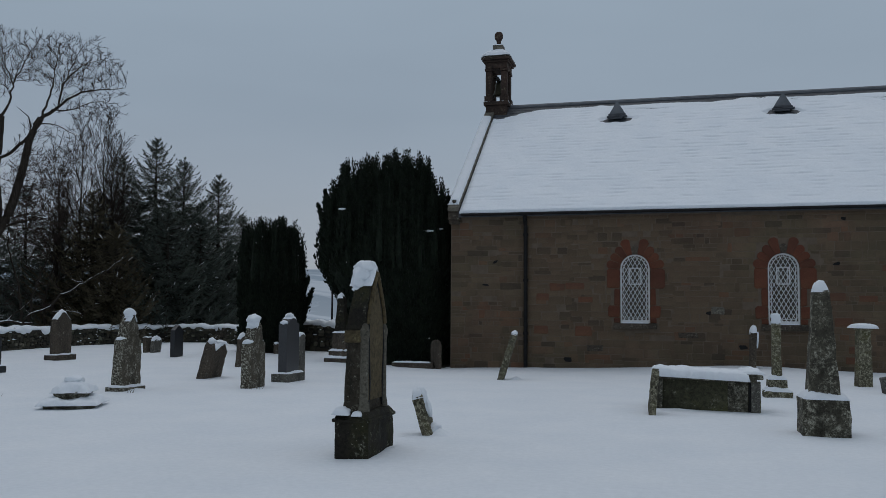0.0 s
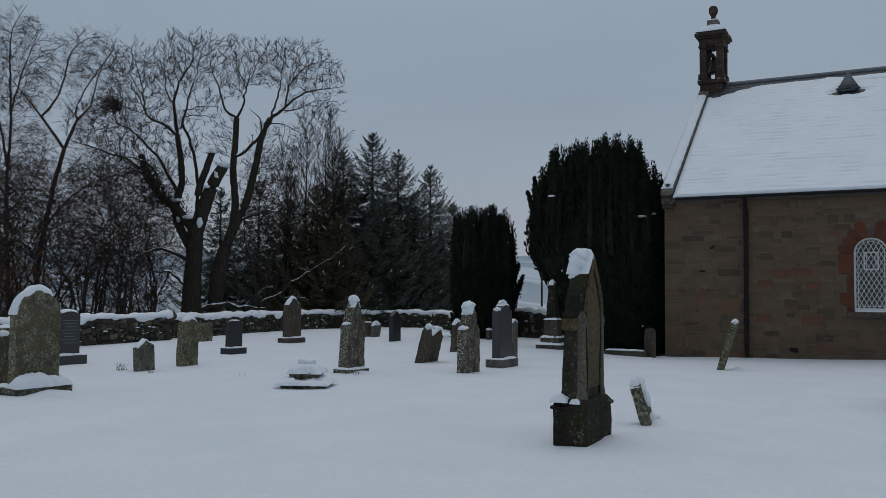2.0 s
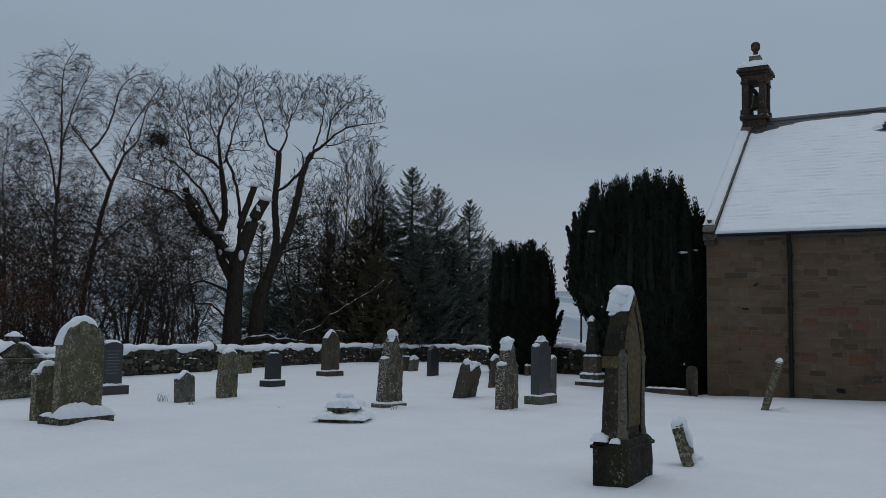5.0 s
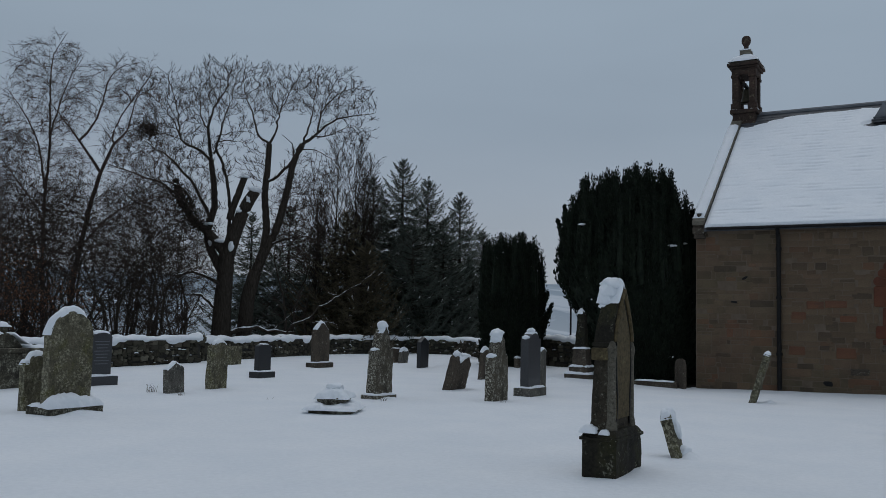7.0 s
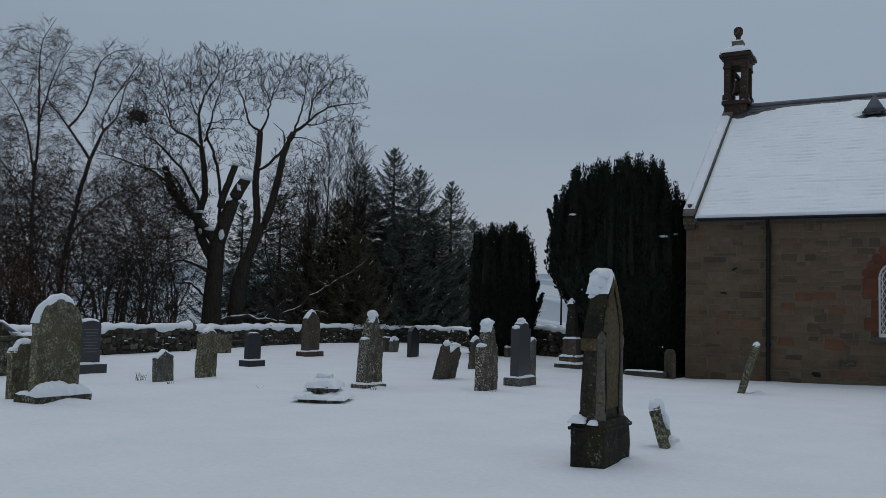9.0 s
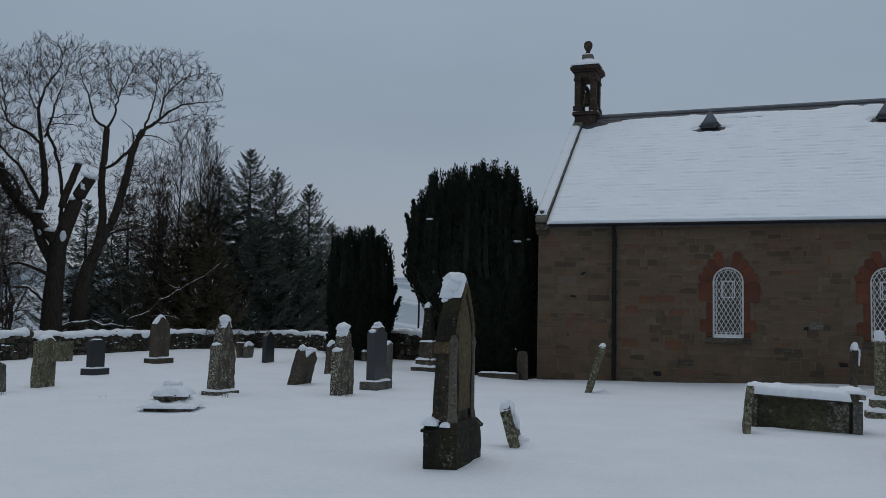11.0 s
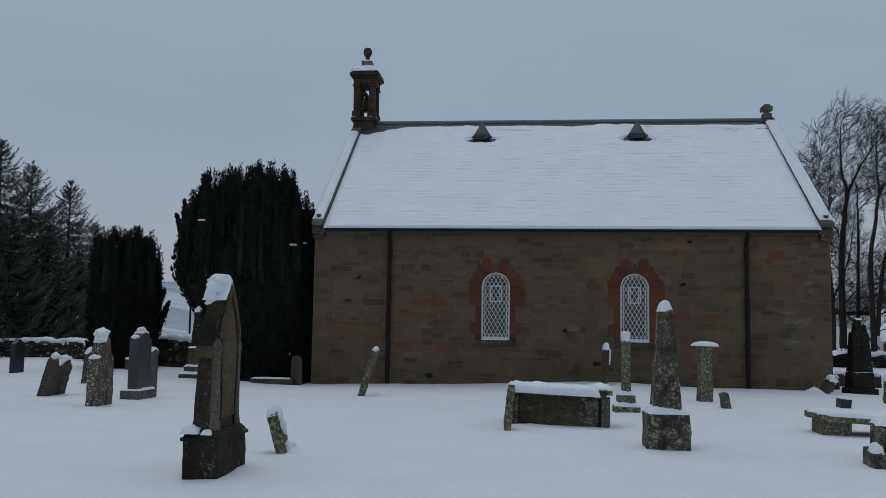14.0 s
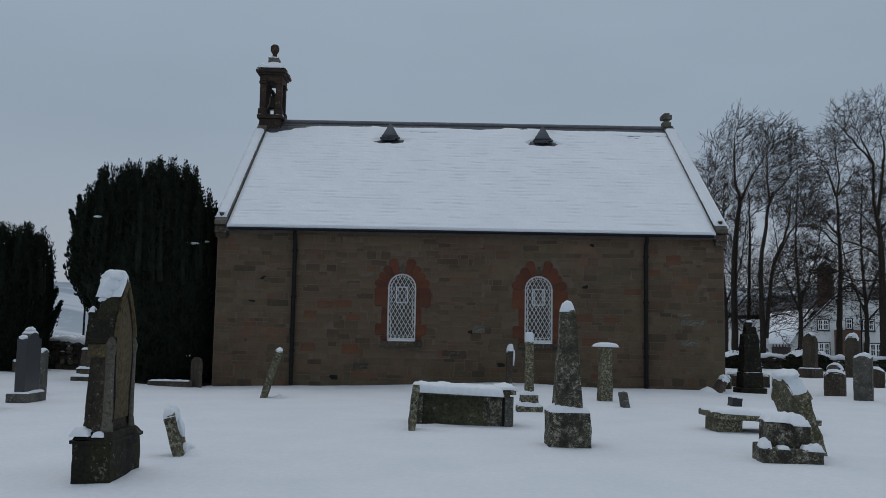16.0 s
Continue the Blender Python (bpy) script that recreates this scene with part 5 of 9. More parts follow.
# table tomb: slab on two end blocks
def table_tomb(x, y):
    g = thing("table_tomb", pose(x, y, ground_z(x, y) - 0.05, 0, 3.0, 0), "low table tomb slab on end blocks, snow on top", "tomb", "tombs")
    part("tabletop", worn(box(0, 0, 0.24, 1.75, 0.85, 0.10, 0.02), 0.008, 0.25, 0.08, 1), M_lichen, g)
    for sx in (-0.58, 0.60):
        part("leg", worn(box(sx, 0, -0.1, 0.42, 0.62, 0.35, 0.02), 0.01, 0.2, 0.08, 2 + sx), M_lichen, g)
    part("snow_cap", snow_on(-0.86, 0.86, -0.41, 0.41, lambda a, b: 0.34, 0.07, 4, 0.06, over=0.01), M_snow, g, "snow blanket")
    return g


table_tomb(5.16, 13.65)

# heavy leaning headstone and its tumbled base
gravestone(4.67, 10.45, [(-0.28, -0.15), (0.28, -0.15), (0.28, 0.82), (0.33, 0.84), (0.33, 0.91), (0.28, 0.95), (0.20, 1.08), (0.09, 1.17), (-0.09, 1.17), (-0.20, 1.08), (-0.28, 0.95), (-0.33, 0.91), (-0.33, 0.84), (-0.28, 0.82)],
           0.21, M_lichen, "thick lichened headstone leaning heavily, moulded shoulders", (0, -17), 6, snow=0.06, seed=32, wear=0.016, cover=0.85, sunk=0.08,
           lumps=((0.0, 1.16, 0.14, 0.25, 0.075),))


def tumbled_base(x, y):
    g = thing("pedestal_block", pose(x, y, ground_z(x, y), 0, 2, -8), "two-tier mossy pedestal block patched with snow", "pedestal")
    part("lower_step", worn(box(0, 0, -0.1, 0.70, 0.62, 0.28, 0.02), 0.014, 0.2, 0.06, 1), M_patch, g)
    part("upper_block", worn(box(-0.02, 0.06, 0.16, 0.52, 0.44, 0.30, 0.025, None, 0.97), 0.016, 0.2, 0.06, 2), M_patch, g)
    part("snow_cap", snow_on(-0.27, 0.22, -0.15, 0.26, lambda a, b: 0.455 + 0.03 * (a < 0), 0.10, 6, 0.035, over=0.02, ragged=0.6), M_snow, g)
    part("ledge_snow", snow_on(-0.35, -0.25, -0.30, -0.02, lambda a, b: 0.18, 0.09, 7, 0.03, over=0.015), M_snow, g)
    part("ledge_snow", snow_on(0.10, 0.35, -0.31, -0.17, lambda a, b: 0.18, 0.09, 8, 0.03, over=0.01), M_snow, g)
    part("ledge_snow", snow_on(-0.16, -0.06, -0.30, -0.18, lambda a, b: 0.18, 0.03, 9, 0.03), M_snow, g)
    return g


tumbled_base(4.12, 9.85)
foot_snow(4.70, 10.15, 0.45, 0.3, 0.09, 18)


# dark cross pedestal in front of the east trees, and the stones beyond it
def cross_monument(x, y):
    g = thing("pedestal_monument", pose(x, y, ground_z(x, y), 0, 0, 0), "dark pillar monument on a square pedestal", "monument", "monuments")
    part("pedestal", worn(box(0, 0, -0.1, 0.74, 0.74, 0.26, 0.02), 0.01, 0.2, 0.12, 1), M_main, g)
    part("pedestal", worn(box(0, 0, 0.16, 0.60, 0.60, 0.44, 0.02, None, 0.95), 0.01, 0.2, 0.12, 2), M_main, g)
    part("shaft", worn(box(0, 0, 0.60, 0.56, 0.52, 1.10, 0.04, None, 0.74), 0.022, 0.2, 0.06, 3), M_main, g)
    part("broken_head", worn(box(0.02, 0, 1.68, 0.36, 0.30, 0.22, 0.04, None, 0.8), 0.03, 0.15, 0.05, 4), M_main, g)
    part("broken_head", worn(box(-0.04, 0, 1.88, 0.22, 0.22, 0.20, 0.04, None, 0.6), 0.03, 0.12, 0.05, 5), M_main, g)
    part("ledge_snow", snow_on(-0.27, 0.27, -0.27, 0.27, lambda a, b: 0.595, 0.03, 5, 0.06, over=0.0), M_snow, g)
    part("snow_cap", snow_on(-0.07, 0.07, -0.07, 0.07, lambda a, b: 2.05, 0.04, 5, 0.03), M_snow, g)
    return g


cross_monument(8.88, 24.4)
gravestone(14.75, 34.0, gothic_top(0.27, 1.42, 0.30), 0.22, M_brown, "round-shouldered stone on a broad plinth near the hedge", snow=0.03, seed=33, plinth=((0.6, 0.75, 0.36),), turn=35, cover=0.5)
gravestone(16.6, 34.3, round_top(0.28, 1.66, 0.22), 0.22, M_brown, "tall round-headed stone near the hedge", snow=0.12, seed=34, turn=35)
gravestone(11.12, 23.9, round_top(0.28, 0.66, 0.10), 0.34, M_brown, "low broad stone with a thick snow top", (0, 6), 60, snow=0.10, seed=35)
gravestone(11.95, 25.7, round_top(0.24, 0.84, 0.20), 0.2, M_grey, "grey round-headed stone behind the low broad one", (0, 0), 50, snow=0.06, seed=36)
gravestone(11.0, 22.0, shouldered_top(0.23, 1.20, 0.06), 0.20, M_grey, "tall grey stone with a moulded head", (1, -4), 55, snow=0.05, seed=37, lumps=((-0.05, 1.20, 0.10, 0.15, 0.06),))
gravestone(14.5, 28.6, round_top(0.40, 0.62, 0.14), 0.24, M_brown, "low brown stone with snow on its head", (2, 0), 55, snow=0.07, seed=38)
gravestone(10.3, 28.6, square_top(0.7, 0.40), 0.5, M_brown, "long low tomb stone with snow", (0, 0), 70, snow=0.08, seed=39)
gravestone(8.9, 27.0, round_top(0.3, 0.40, 0.1), 0.2, M_brown, "low stone by the church corner", (0, 0), 60, snow=0.08, seed=40)

# ---------- lamp post beyond the wall ----------
def lamp_post(x, y, z0, h):
    g = thing("street_lamp", pose(x, y, z0), "black iron lamp post with a glazed lantern", "street lamp")
    part("post", lathe([(0.11, -0.2), (0.11, 0.5), (0.07, 0.6), (0.055, 1.0), (0.045, h - 0.75), (0.07, h - 0.70), (0.04, h - 0.62)], 10), M_iron, g)
    part("lantern", lathe([(0.10, h - 0.62), (0.19, h - 0.22), (0.20, h - 0.20)], 6), M_lead, g)
    part("roof", lathe([(0.23, h - 0.20), (0.10, h - 0.05), (0.03, h), (0.01, h + 0.1)], 6), M_iron, g)
    return g


az_ = radians(-21.72)
lamp_post(-0.34 + 43 * math.sin(az_), -1.13 + 43 * math.cos(az_), -1.2, 1.6 + 43 * 0.0345 + 1.2)


# ---------- house beyond the hedge ----------
def house():
    D = 96.0
    az = radians(24.3)
    m = Matrix.Translation((-0.2 + D * math.sin(az), -1 + D * math.cos(az), -1.6)) @ Matrix.Rotation(-az, 4, 'Z')
    g = thing("house", m, "white harled house with steep snowy roofs and brick porch", "house")

    # gabled front: x to the right, front at y = 0
    b = bmesh.new()
    front = [(-3.85, -0.5), (13.0, -0.5), (13.0, 7.0), (3.2, 7.0), (1.76, 8.5), (-3.85, 2.7)]
    a0 = [b.verts.new((x, 0, z)) for x, z in front]
    a1 = [b.verts.new((x, 9, z)) for x, z in front]
    b.faces.new(a0)
    b.faces.new(list(reversed(a1)))
    for i in range(len(front)):
        j = (i + 1) % len(front)
        b.faces.new((a0[j], a0[i], a1[i], a1[j]))
    bmesh.ops.recalc_face_normals(b, faces=b.faces[:])
    part("wall", b, M_harl, g, "white harled wall")

    def slab_roof(points, back, thick, mat, name):
        b = bmesh.new()
        n = len(points)
        rows = []
        for dy, dz in ((-0.35, 0.0), (back, 0.0), (back, thick), (-0.35, thick)):
            rows.append([b.verts.new((x, dy, z + dz)) for x, z in points])
        for i in range(n - 1):
            for q in range(4):
                r = (q + 1) % 4
                b.faces.new((rows[q][i], rows[q][i + 1], rows[r][i + 1], rows[r][i]))
        for i in (0, n - 1):
            b.faces.new([rows[q][i] for q in range(4)])
        bmesh.ops.recalc_face_normals(b, faces=b.faces[:])
        return part(name, b, mat, g)

    slab_roof([(-4.15, 2.45), (1.76, 8.58), (3.4, 6.95)], 9, 0.14, M_slate, "roof")
    slab_roof([(-3.95, 2.80), (1.70, 8.66)], 8, 0.10, M_roofsnow, "roof_snow")
    slab_roof([(3.3, 7.05), (13.2, 7.05)], 9, 0.16, M_slate, "roof")
    # long main roof behind, dark slates half bare
    b = bmesh.new()
    P = [b.verts.new(p) for p in ((-13, 5.0, 5.2), (14, 5.0, 7.2), (14, 11, 10.0), (-10.5, 11, 7.4), (14, 17, 6.2), (-13, 17, 4.6))]
    for f in ((0, 1, 2, 3), (3, 2, 4, 5), (1, 4, 2), (0, 3, 5)):
        b.faces.new([P[q] for q in f])
    part("roof", b, M_slate, g, "dark slate main roof")
    part("wall", box(0.5, 11, -0.5, 26, 11.5, 5.6), M_harl, g)
    # catslide roof over the porch, white with snow
    b = bmesh.new()
    P = [b.verts.new(p) for p in ((-5.7, -1.5, 2.6), (-3.8, -1.5, 2.6), (-1.6, 3.0, 6.2), (-6.9, 3.0, 5.6), (-5.7, -1.5, 2.45), (-3.8, -1.5, 2.45), (-1.6, 3.0, 6.05), (-6.9, 3.0, 5.45))]
    for f in ((0, 1, 2, 3), (4, 7, 6, 5), (0, 4, 5, 1), (1, 5, 6, 2), (2, 6, 7, 3), (3, 7, 4, 0)):
        b.faces.new([P[q] for q in f])
    part("roof", b, M_roofsnow, g, "snow-covered porch roof")
    part("wall", box(-5.3, 1.4, -0.5, 3.0, 3.6, 3.0), M_harl, g)
    for k in range(6):
        part("porch_post", box(-5.4 + 0.3 * k, -1.1, -0.4, 0.1, 0.1, 2.95), M_brick, g)
    part("porch_front", box(-4.65, -0.95, -0.4, 1.8, 0.06, 2.6), M_slate, g, "dark porch front")
    # brick bay between the white blocks
    part("brick_bay", box(1.5, -0.16, -0.4, 2.4, 0.5, 4.4, 0.02), M_brick, g, "brown brick entrance bay")
    part("downpipe", tube([(2.75, -0.2, 6.9), (2.75, -0.2, -0.3)], [0.07, 0.07], 6), M_iron, g)

    def sash(x, z, w, h, lights):
        wdw = part("window", box(x, -0.04, z, w + 0.16, 0.10, h + 0.16, 0.0), M_iron, g, "white-framed casement window")
        part("sill", box(x, -0.10, z - 0.10, w + 0.3, 0.16, 0.10), M_slate, wdw)
        n = lights
        for k in range(n):
            cx = x - w / 2 + w * (k + 0.5) / n
            fr = bmesh.new()
            cw = w / n
            for sx in (-1, 1):
                box(cx + sx * (cw / 2 - 0.05), -0.11, z + 0.08, 0.09, 0.06, h, 0.0, fr)
            for zz in (z + 0.08, z + 0.08 + h - 0.09, z + 0.08 + h * 0.5):
                box(cx, -0.112, zz, cw - 0.02, 0.05, 0.08, 0.0, fr)
            box(cx, -0.113, z + 0.08, 0.05, 0.05, h, 0.0, fr)
            part("window_frame", fr, M_white, wdw)
            part("pane", box(cx, -0.096, z + 0.08, cw - 0.12, 0.01, h), M_winblack, wdw)

    sash(-0.7, 3.92, 1.0, 1.0, 2)
    sash(-0.88, 1.30, 1.45, 1.3, 3)
    sash(1.68, 4.05, 0.52, 1.0, 1)
    sash(3.4, 3.92, 0.95, 1.0, 2)
    sash(4.0, 1.30, 2.0, 1.3, 4)
    ch = part("chimney", box(-0.4, 6.0, 6.5, 1.6, 1.1, 3.9, 0.03), M_brick, g, "broad brick chimney stack")
    part("chimney_cap", box(-0.4, 6.0, 10.4, 1.8, 1.3, 0.2, 0.03), M_slate, ch)
    for k in (-0.45, 0.45):
        part("chimney_pot", lathe([(0.18, 10.6), (0.15, 11.0), (0.18, 11.1)], 10, cx=-0.4 + k, cy=6.0), M_brick, ch)
    return g


house()


def cottage():
    D = 84.0
    az = radians(19.6)
    m = Matrix.Translation((-0.2 + D * math.sin(az), -1 + D * math.cos(az), -1.5)) @ Matrix.Rotation(-az + 0.2, 4, 'Z')
    g = thing("outbuilding", m, "white gabled outbuilding with a dark roof", "house")
    b = bmesh.new()
    front = [(-4.0, -0.5), (1.4, -0.5), (1.4, 2.0), (-1.2, 5.0), (-4.0, 3.0)]
    a0 = [b.verts.new((x, 0, z)) for x, z in front]
    a1 = [b.verts.new((x, 7, z)) for x, z in front]
    b.faces.new(a0)
    b.faces.new(list(reversed(a1)))
    for i in range(5):
        j = (i + 1) % 5
        b.faces.new((a0[j], a0[i], a1[i], a1[j]))
    bmesh.ops.recalc_face_normals(b, faces=b.faces[:])
    part("wall", b, M_harl, g)
    for p, q in (((-4.3, 2.8), (-1.2, 5.05)), ((-1.2, 5.05), (1.7, 1.75))):
        b = bmesh.new()
        P = [b.verts.new(v) for v in ((p[0], -0.3, p[1]), (q[0], -0.3, q[1]), (q[0], 7.2, q[1]), (p[0], 7.2, p[1]),
                                      (p[0], -0.3, p[1] + 0.16), (q[0], -0.3, q[1] + 0.16), (q[0], 7.2, q[1] + 0.16), (p[0], 7.2, p[1] + 0.16))]
        for f in ((0, 1, 2, 3), (7, 6, 5, 4), (0, 4, 5, 1), (1, 5, 6, 2), (2, 6, 7, 3), (3, 7, 4, 0)):
            b.faces.new([P[k] for k in f])
        part("roof", b, M_slate, g)
    return g


cottage()

# ---------- churchyard walls ----------
def along(points, s):
    """Place and direction at s metres along a line of corners."""
    for (ax, ay), (bx, by) in zip(points, points[1:]):
        l_ = math.hypot(bx - ax, by - ay)
        if s <= l_:
            return ax + (bx - ax) * s / l_, ay + (by - ay) * s / l_, math.atan2(by - ay, bx - ax)
        s -= l_
    return bx, by, math.atan2(by - ay, bx - ax)


def length_of(points):
    return sum(math.hypot(b[0] - a[0], b[1] - a[1]) for a, b in zip(points, points[1:]))


WALLS = []


def boundary_wall(name, points, height, thick, seed):
    """Core, rough cope stones, and a lumpy snow coping that hangs over the face; its face stones come later."""
    L = length_of(points)
    n = int(L / 0.35)
    V, F = [], []
    for i in range(n + 1):
        x, y, a = along(points, L * i / n)
        nx, ny = math.sin(a), -math.cos(a)
        z = ground_z(x, y)
        h = height * (1 + 0.06 * noise.noise(Vector((i * 0.23, seed, 0))))
        for o, zz in ((0.0, -0.5), (0.02, h), (thick, h), (thick + 0.03, -0.8)):
            V.append((x - nx * o, y - ny * o, z + zz))
    for i in range(n):
        for q in range(3):
            F.append((i * 4 + q, i * 4 + q + 1, (i + 1) * 4 + q + 1, (i + 1) * 4 + q))
    F += [(0, 3, 2, 1), (n * 4, n * 4 + 1, n * 4 + 2, n * 4 + 3)]
    w = tagged(raw_object(name, V, F, M_wallcore), "dark dry-stone churchyard wall with a snow coping", "wall", kind="structure")
    # rough cope stones set on edge, and the snow that lies on and between them
    rw = random.Random(int(seed * 57))
    copes, s = [], 0.1
    while s < L - 0.1:
        wd = rw.uniform(0.16, 0.46)
        copes.append((s + wd / 2, wd, rw.uniform(0.03, 0.12), max(0.0, rw.gauss(0.06, 0.06)), rw.uniform(0.03, 0.07)))
        s += wd * rw.uniform(0.85, 1.05)
    CV, CF = [], []
    for c, wd, hh_, _hang, _d in copes:
        x, y, a = along(points, c)
        b = len(CV)
        ca, sa = math.cos(a), math.sin(a)
        z = ground_z(x, y) + height * (1 + 0.06 * noise.noise(Vector((c / 0.35 * 0.23, seed, 0)))) - 0.08
        vs, fs = rubble_mesh(wd * 0.95, hh_ + 0.16, 0.10, 0.03, rw.randrange(10 ** 6))
        CV += [(x + v[0] * ca - (v[1] + 0.045) * sa, y + v[0] * sa + (v[1] + 0.045) * ca, z + v[2] + (hh_ + 0.16) / 2 - 0.10) for v in vs]
        CF += [tuple(b + q for q in f) for f in fs]
    tagged(raw_object("cope_stone", CV, CF, M_wallrest, w), "rough cope stones set on edge", kind="stuff")
    m = int(L / 0.045)
    rows = 13
    V, F = [], []
    first_ = 0
    for i in range(m + 1):
        s = L * i / m
        x, y, a = along(points, s)
        nx, ny = math.sin(a), -math.cos(a)
        z = ground_z(x, y) + height * (1 + 0.06 * noise.noise(Vector((s / 0.35 * 0.23, seed, 0))))
        while first_ < len(copes) - 1 and copes[first_][0] + copes[first_][1] < s - 0.3:
            first_ += 1
        lump, hang = 0.035, 0.02
        for c, wd, hh_, hg, dd in copes[first_:first_ + 6]:
            q = abs(s - c) / (wd * 0.75)
            if q < 1:
                k_ = math.sqrt(1 - q * q)
                lump = max(lump, (hh_ + dd) * (0.35 + 0.65 * k_))
                hang = max(hang, hg * k_)
        lump += 0.02 * noise.noise(Vector((s * 5.0, seed, 2)))
        for q in range(rows + 1):
            t = q / rows
            if t < 0.38:                      # rounded lobes hanging on the near face
                u = t / 0.38
                o, zz = -0.085 - 0.035 * math.sin(u * math.pi), -hang * (1 - u) + 0.5 * lump * u
            else:
                u = (t - 0.38) / 0.62
                o, zz = -0.075 + (thick + 0.12) * u, lump * (0.5 + 0.5 * math.sin(math.pi * min(1.0, 0.15 + 0.85 * u))) if u < 0.98 else -0.04
                zz += 0.03 * noise.noise(Vector((s * 3.2, u * 3, seed)))
            V.append((x - nx * o, y - ny * o, z + zz))
    k = rows + 1
    for i in range(m):
        for q in range(rows):
            F.append((i * k + q, i * k + q + 1, (i + 1) * k + q + 1, (i + 1) * k + q))
    sn = raw_object("wall_snow", V, F, M_snow, w, True)
    tagged(sn, "lumpy white snow lying along the wall top")
    WALLS.append((w, points, height, seed))
    return w


boundary_wall("wall_west", [(-17.6, 2.0), (-20.0, 9.0), (-21.2, 12.5), (-22.0, 16.0), (-22.05, 20.2)], 0.80, 0.5, 1.0)
boundary_wall("wall_west_far", [(-22.9, 20.0), (-23.2, 23.5), (-23.8, 27.0), (-24.1, 31.5), (-23.2, 35.0), (-20.6, 35.4), (-19.1, 34.2), (-15.8, 31.2)], 0.72, 0.5, 2.0)
boundary_wall("wall_north", [(-15.3, 29.3), (-13.2, 28.7), (-9.4, 28.5)], 0.98, 0.5, 2.4)
boundary_wall("wall_east", [(7.5, 46.0), (17.5, 42.0), (31.0, 36.5)], 0.62, 0.5, 3.0)


def bush(x, y, r, h, seed, label):
    """A clipped dark bush of small leaves, snow on its crown."""
    rnd = random.Random(seed)
    z = ground_z(x, y)
    g = thing("hedge_bush", pose(x, y, z), label, "bush", "hedge bushes")
    core = lathe([(r * 0.5, -0.1), (r * 0.8, h * 0.3), (r * 0.78, h * 0.65), (r * 0.4, h * 0.88)], 14)
    part("stems", worn(core, 0.08, 0.3, 0.3, seed), M_hedge, g)
    V, F = [], []
    for k in range(2600):
        u, a = rnd.random(), rnd.uniform(0, 2 * math.pi)
        zz = h * u
        rr = r * (0.75 + 0.25 * math.sin(math.pi * min(1, u + 0.2))) * (1 - 0.5 * u ** 4) * rnd.uniform(0.82, 1.05)
        c = Vector((rr * math.cos(a), rr * math.sin(a), zz))
        o = Vector((rnd.uniform(-1, 1), rnd.uniform(-1, 1), rnd.uniform(-0.3, 1))).normalized() * 0.10
        s = o.cross(Vector((rnd.uniform(-1, 1), rnd.uniform(-1, 1), 0.3))).normalized() * 0.035
        b = len(V)
        V += [tuple(c), tuple(c + o * 0.5 + s), tuple(c + o), tuple(c + o * 0.5 - s)]
        F.append((b, b + 1, b + 2, b + 3))
    raw_object("leaves", V, F, M_hedge, g)
    part("snow_cap", snow_on(-r * 0.7, r * 0.7, -r * 0.6, r * 0.6, lambda a, b: h * 0.97 - 0.35 * h * (a * a + b * b) / (r * r), 0.08, seed, 0.09, ragged=0.9), M_snow, g)
    return g


for k, (bx_, by_, br, bh) in enumerate(((17.6, 41.0, 1.1, 1.0), (22.6, 38.6, 1.5, 1.5), (25.0, 37.6, 1.4, 1.4), (14.6, 42.3, 0.9, 0.8))):
    bush(bx_, by_, br, bh, 60 + k, "dark clipped evergreen bush dusted with snow")

# ---------- trees ----------
def grow(start, way, length, radius, rnd, level, out, p):
    """Grows one limb as a bent line and lets side shoots leave it. out: list of (level, points, radii)."""
    n = p["segs"][level]
    pts, rad = [start.copy()], [radius]
    d = way.normalized()
    wander, lift = p["wander"][level], p["lift"][level]
    drift = Vector(p.get("drift", (0, 0, 0)))
    for i in range(n):
        d = (d + Vector((rnd.uniform(-1, 1), rnd.uniform(-1, 1), rnd.uniform(-1, 1))) * wander + Vector((0, 0, lift)) + drift * 0.1).normalized()
        pts.append(pts[-1] + d * (length / n))
        rad.append(max(p["thin"], radius * (1 - (i + 1) / n * p["taper"][level])))
    out.append((level, pts, rad))
    shoots(pts, rad, length, rnd, level, out, p)


def shoots(pts, rad, length, rnd, level, out, p, first=None):
    if level + 1 >= p["levels"]:
        return
    n = len(pts) - 1
    count = p["count"][level]
    lo = p["from"][level] if first is None else first
    for k in range(count):
        t = lo + (1 - lo) * (k + rnd.random()) / count
        f = t * n
        i = min(n - 1, int(f))
        pos = pts[i].lerp(pts[i + 1], f - i)
        along = (pts[i + 1] - pts[i]).normalized()
        side = along.cross(Vector((rnd.uniform(-1, 1), rnd.uniform(-1, 1), rnd.uniform(-1, 1))))
        if side.length < 1e-3:
            continue
        side.normalize()
        a = radians(rnd.uniform(*p["angle"][level]))
        way = along * math.cos(a) + side * math.sin(a)
        ln = length * rnd.uniform(*p["ratio"][level]) * (1 - 0.45 * t)
        r = min(rad[i] * 0.75, max(p["thin"], rad[i] * p["rshare"][level]))
        grow(pos, way, ln, r, rnd, level + 1, out, p)


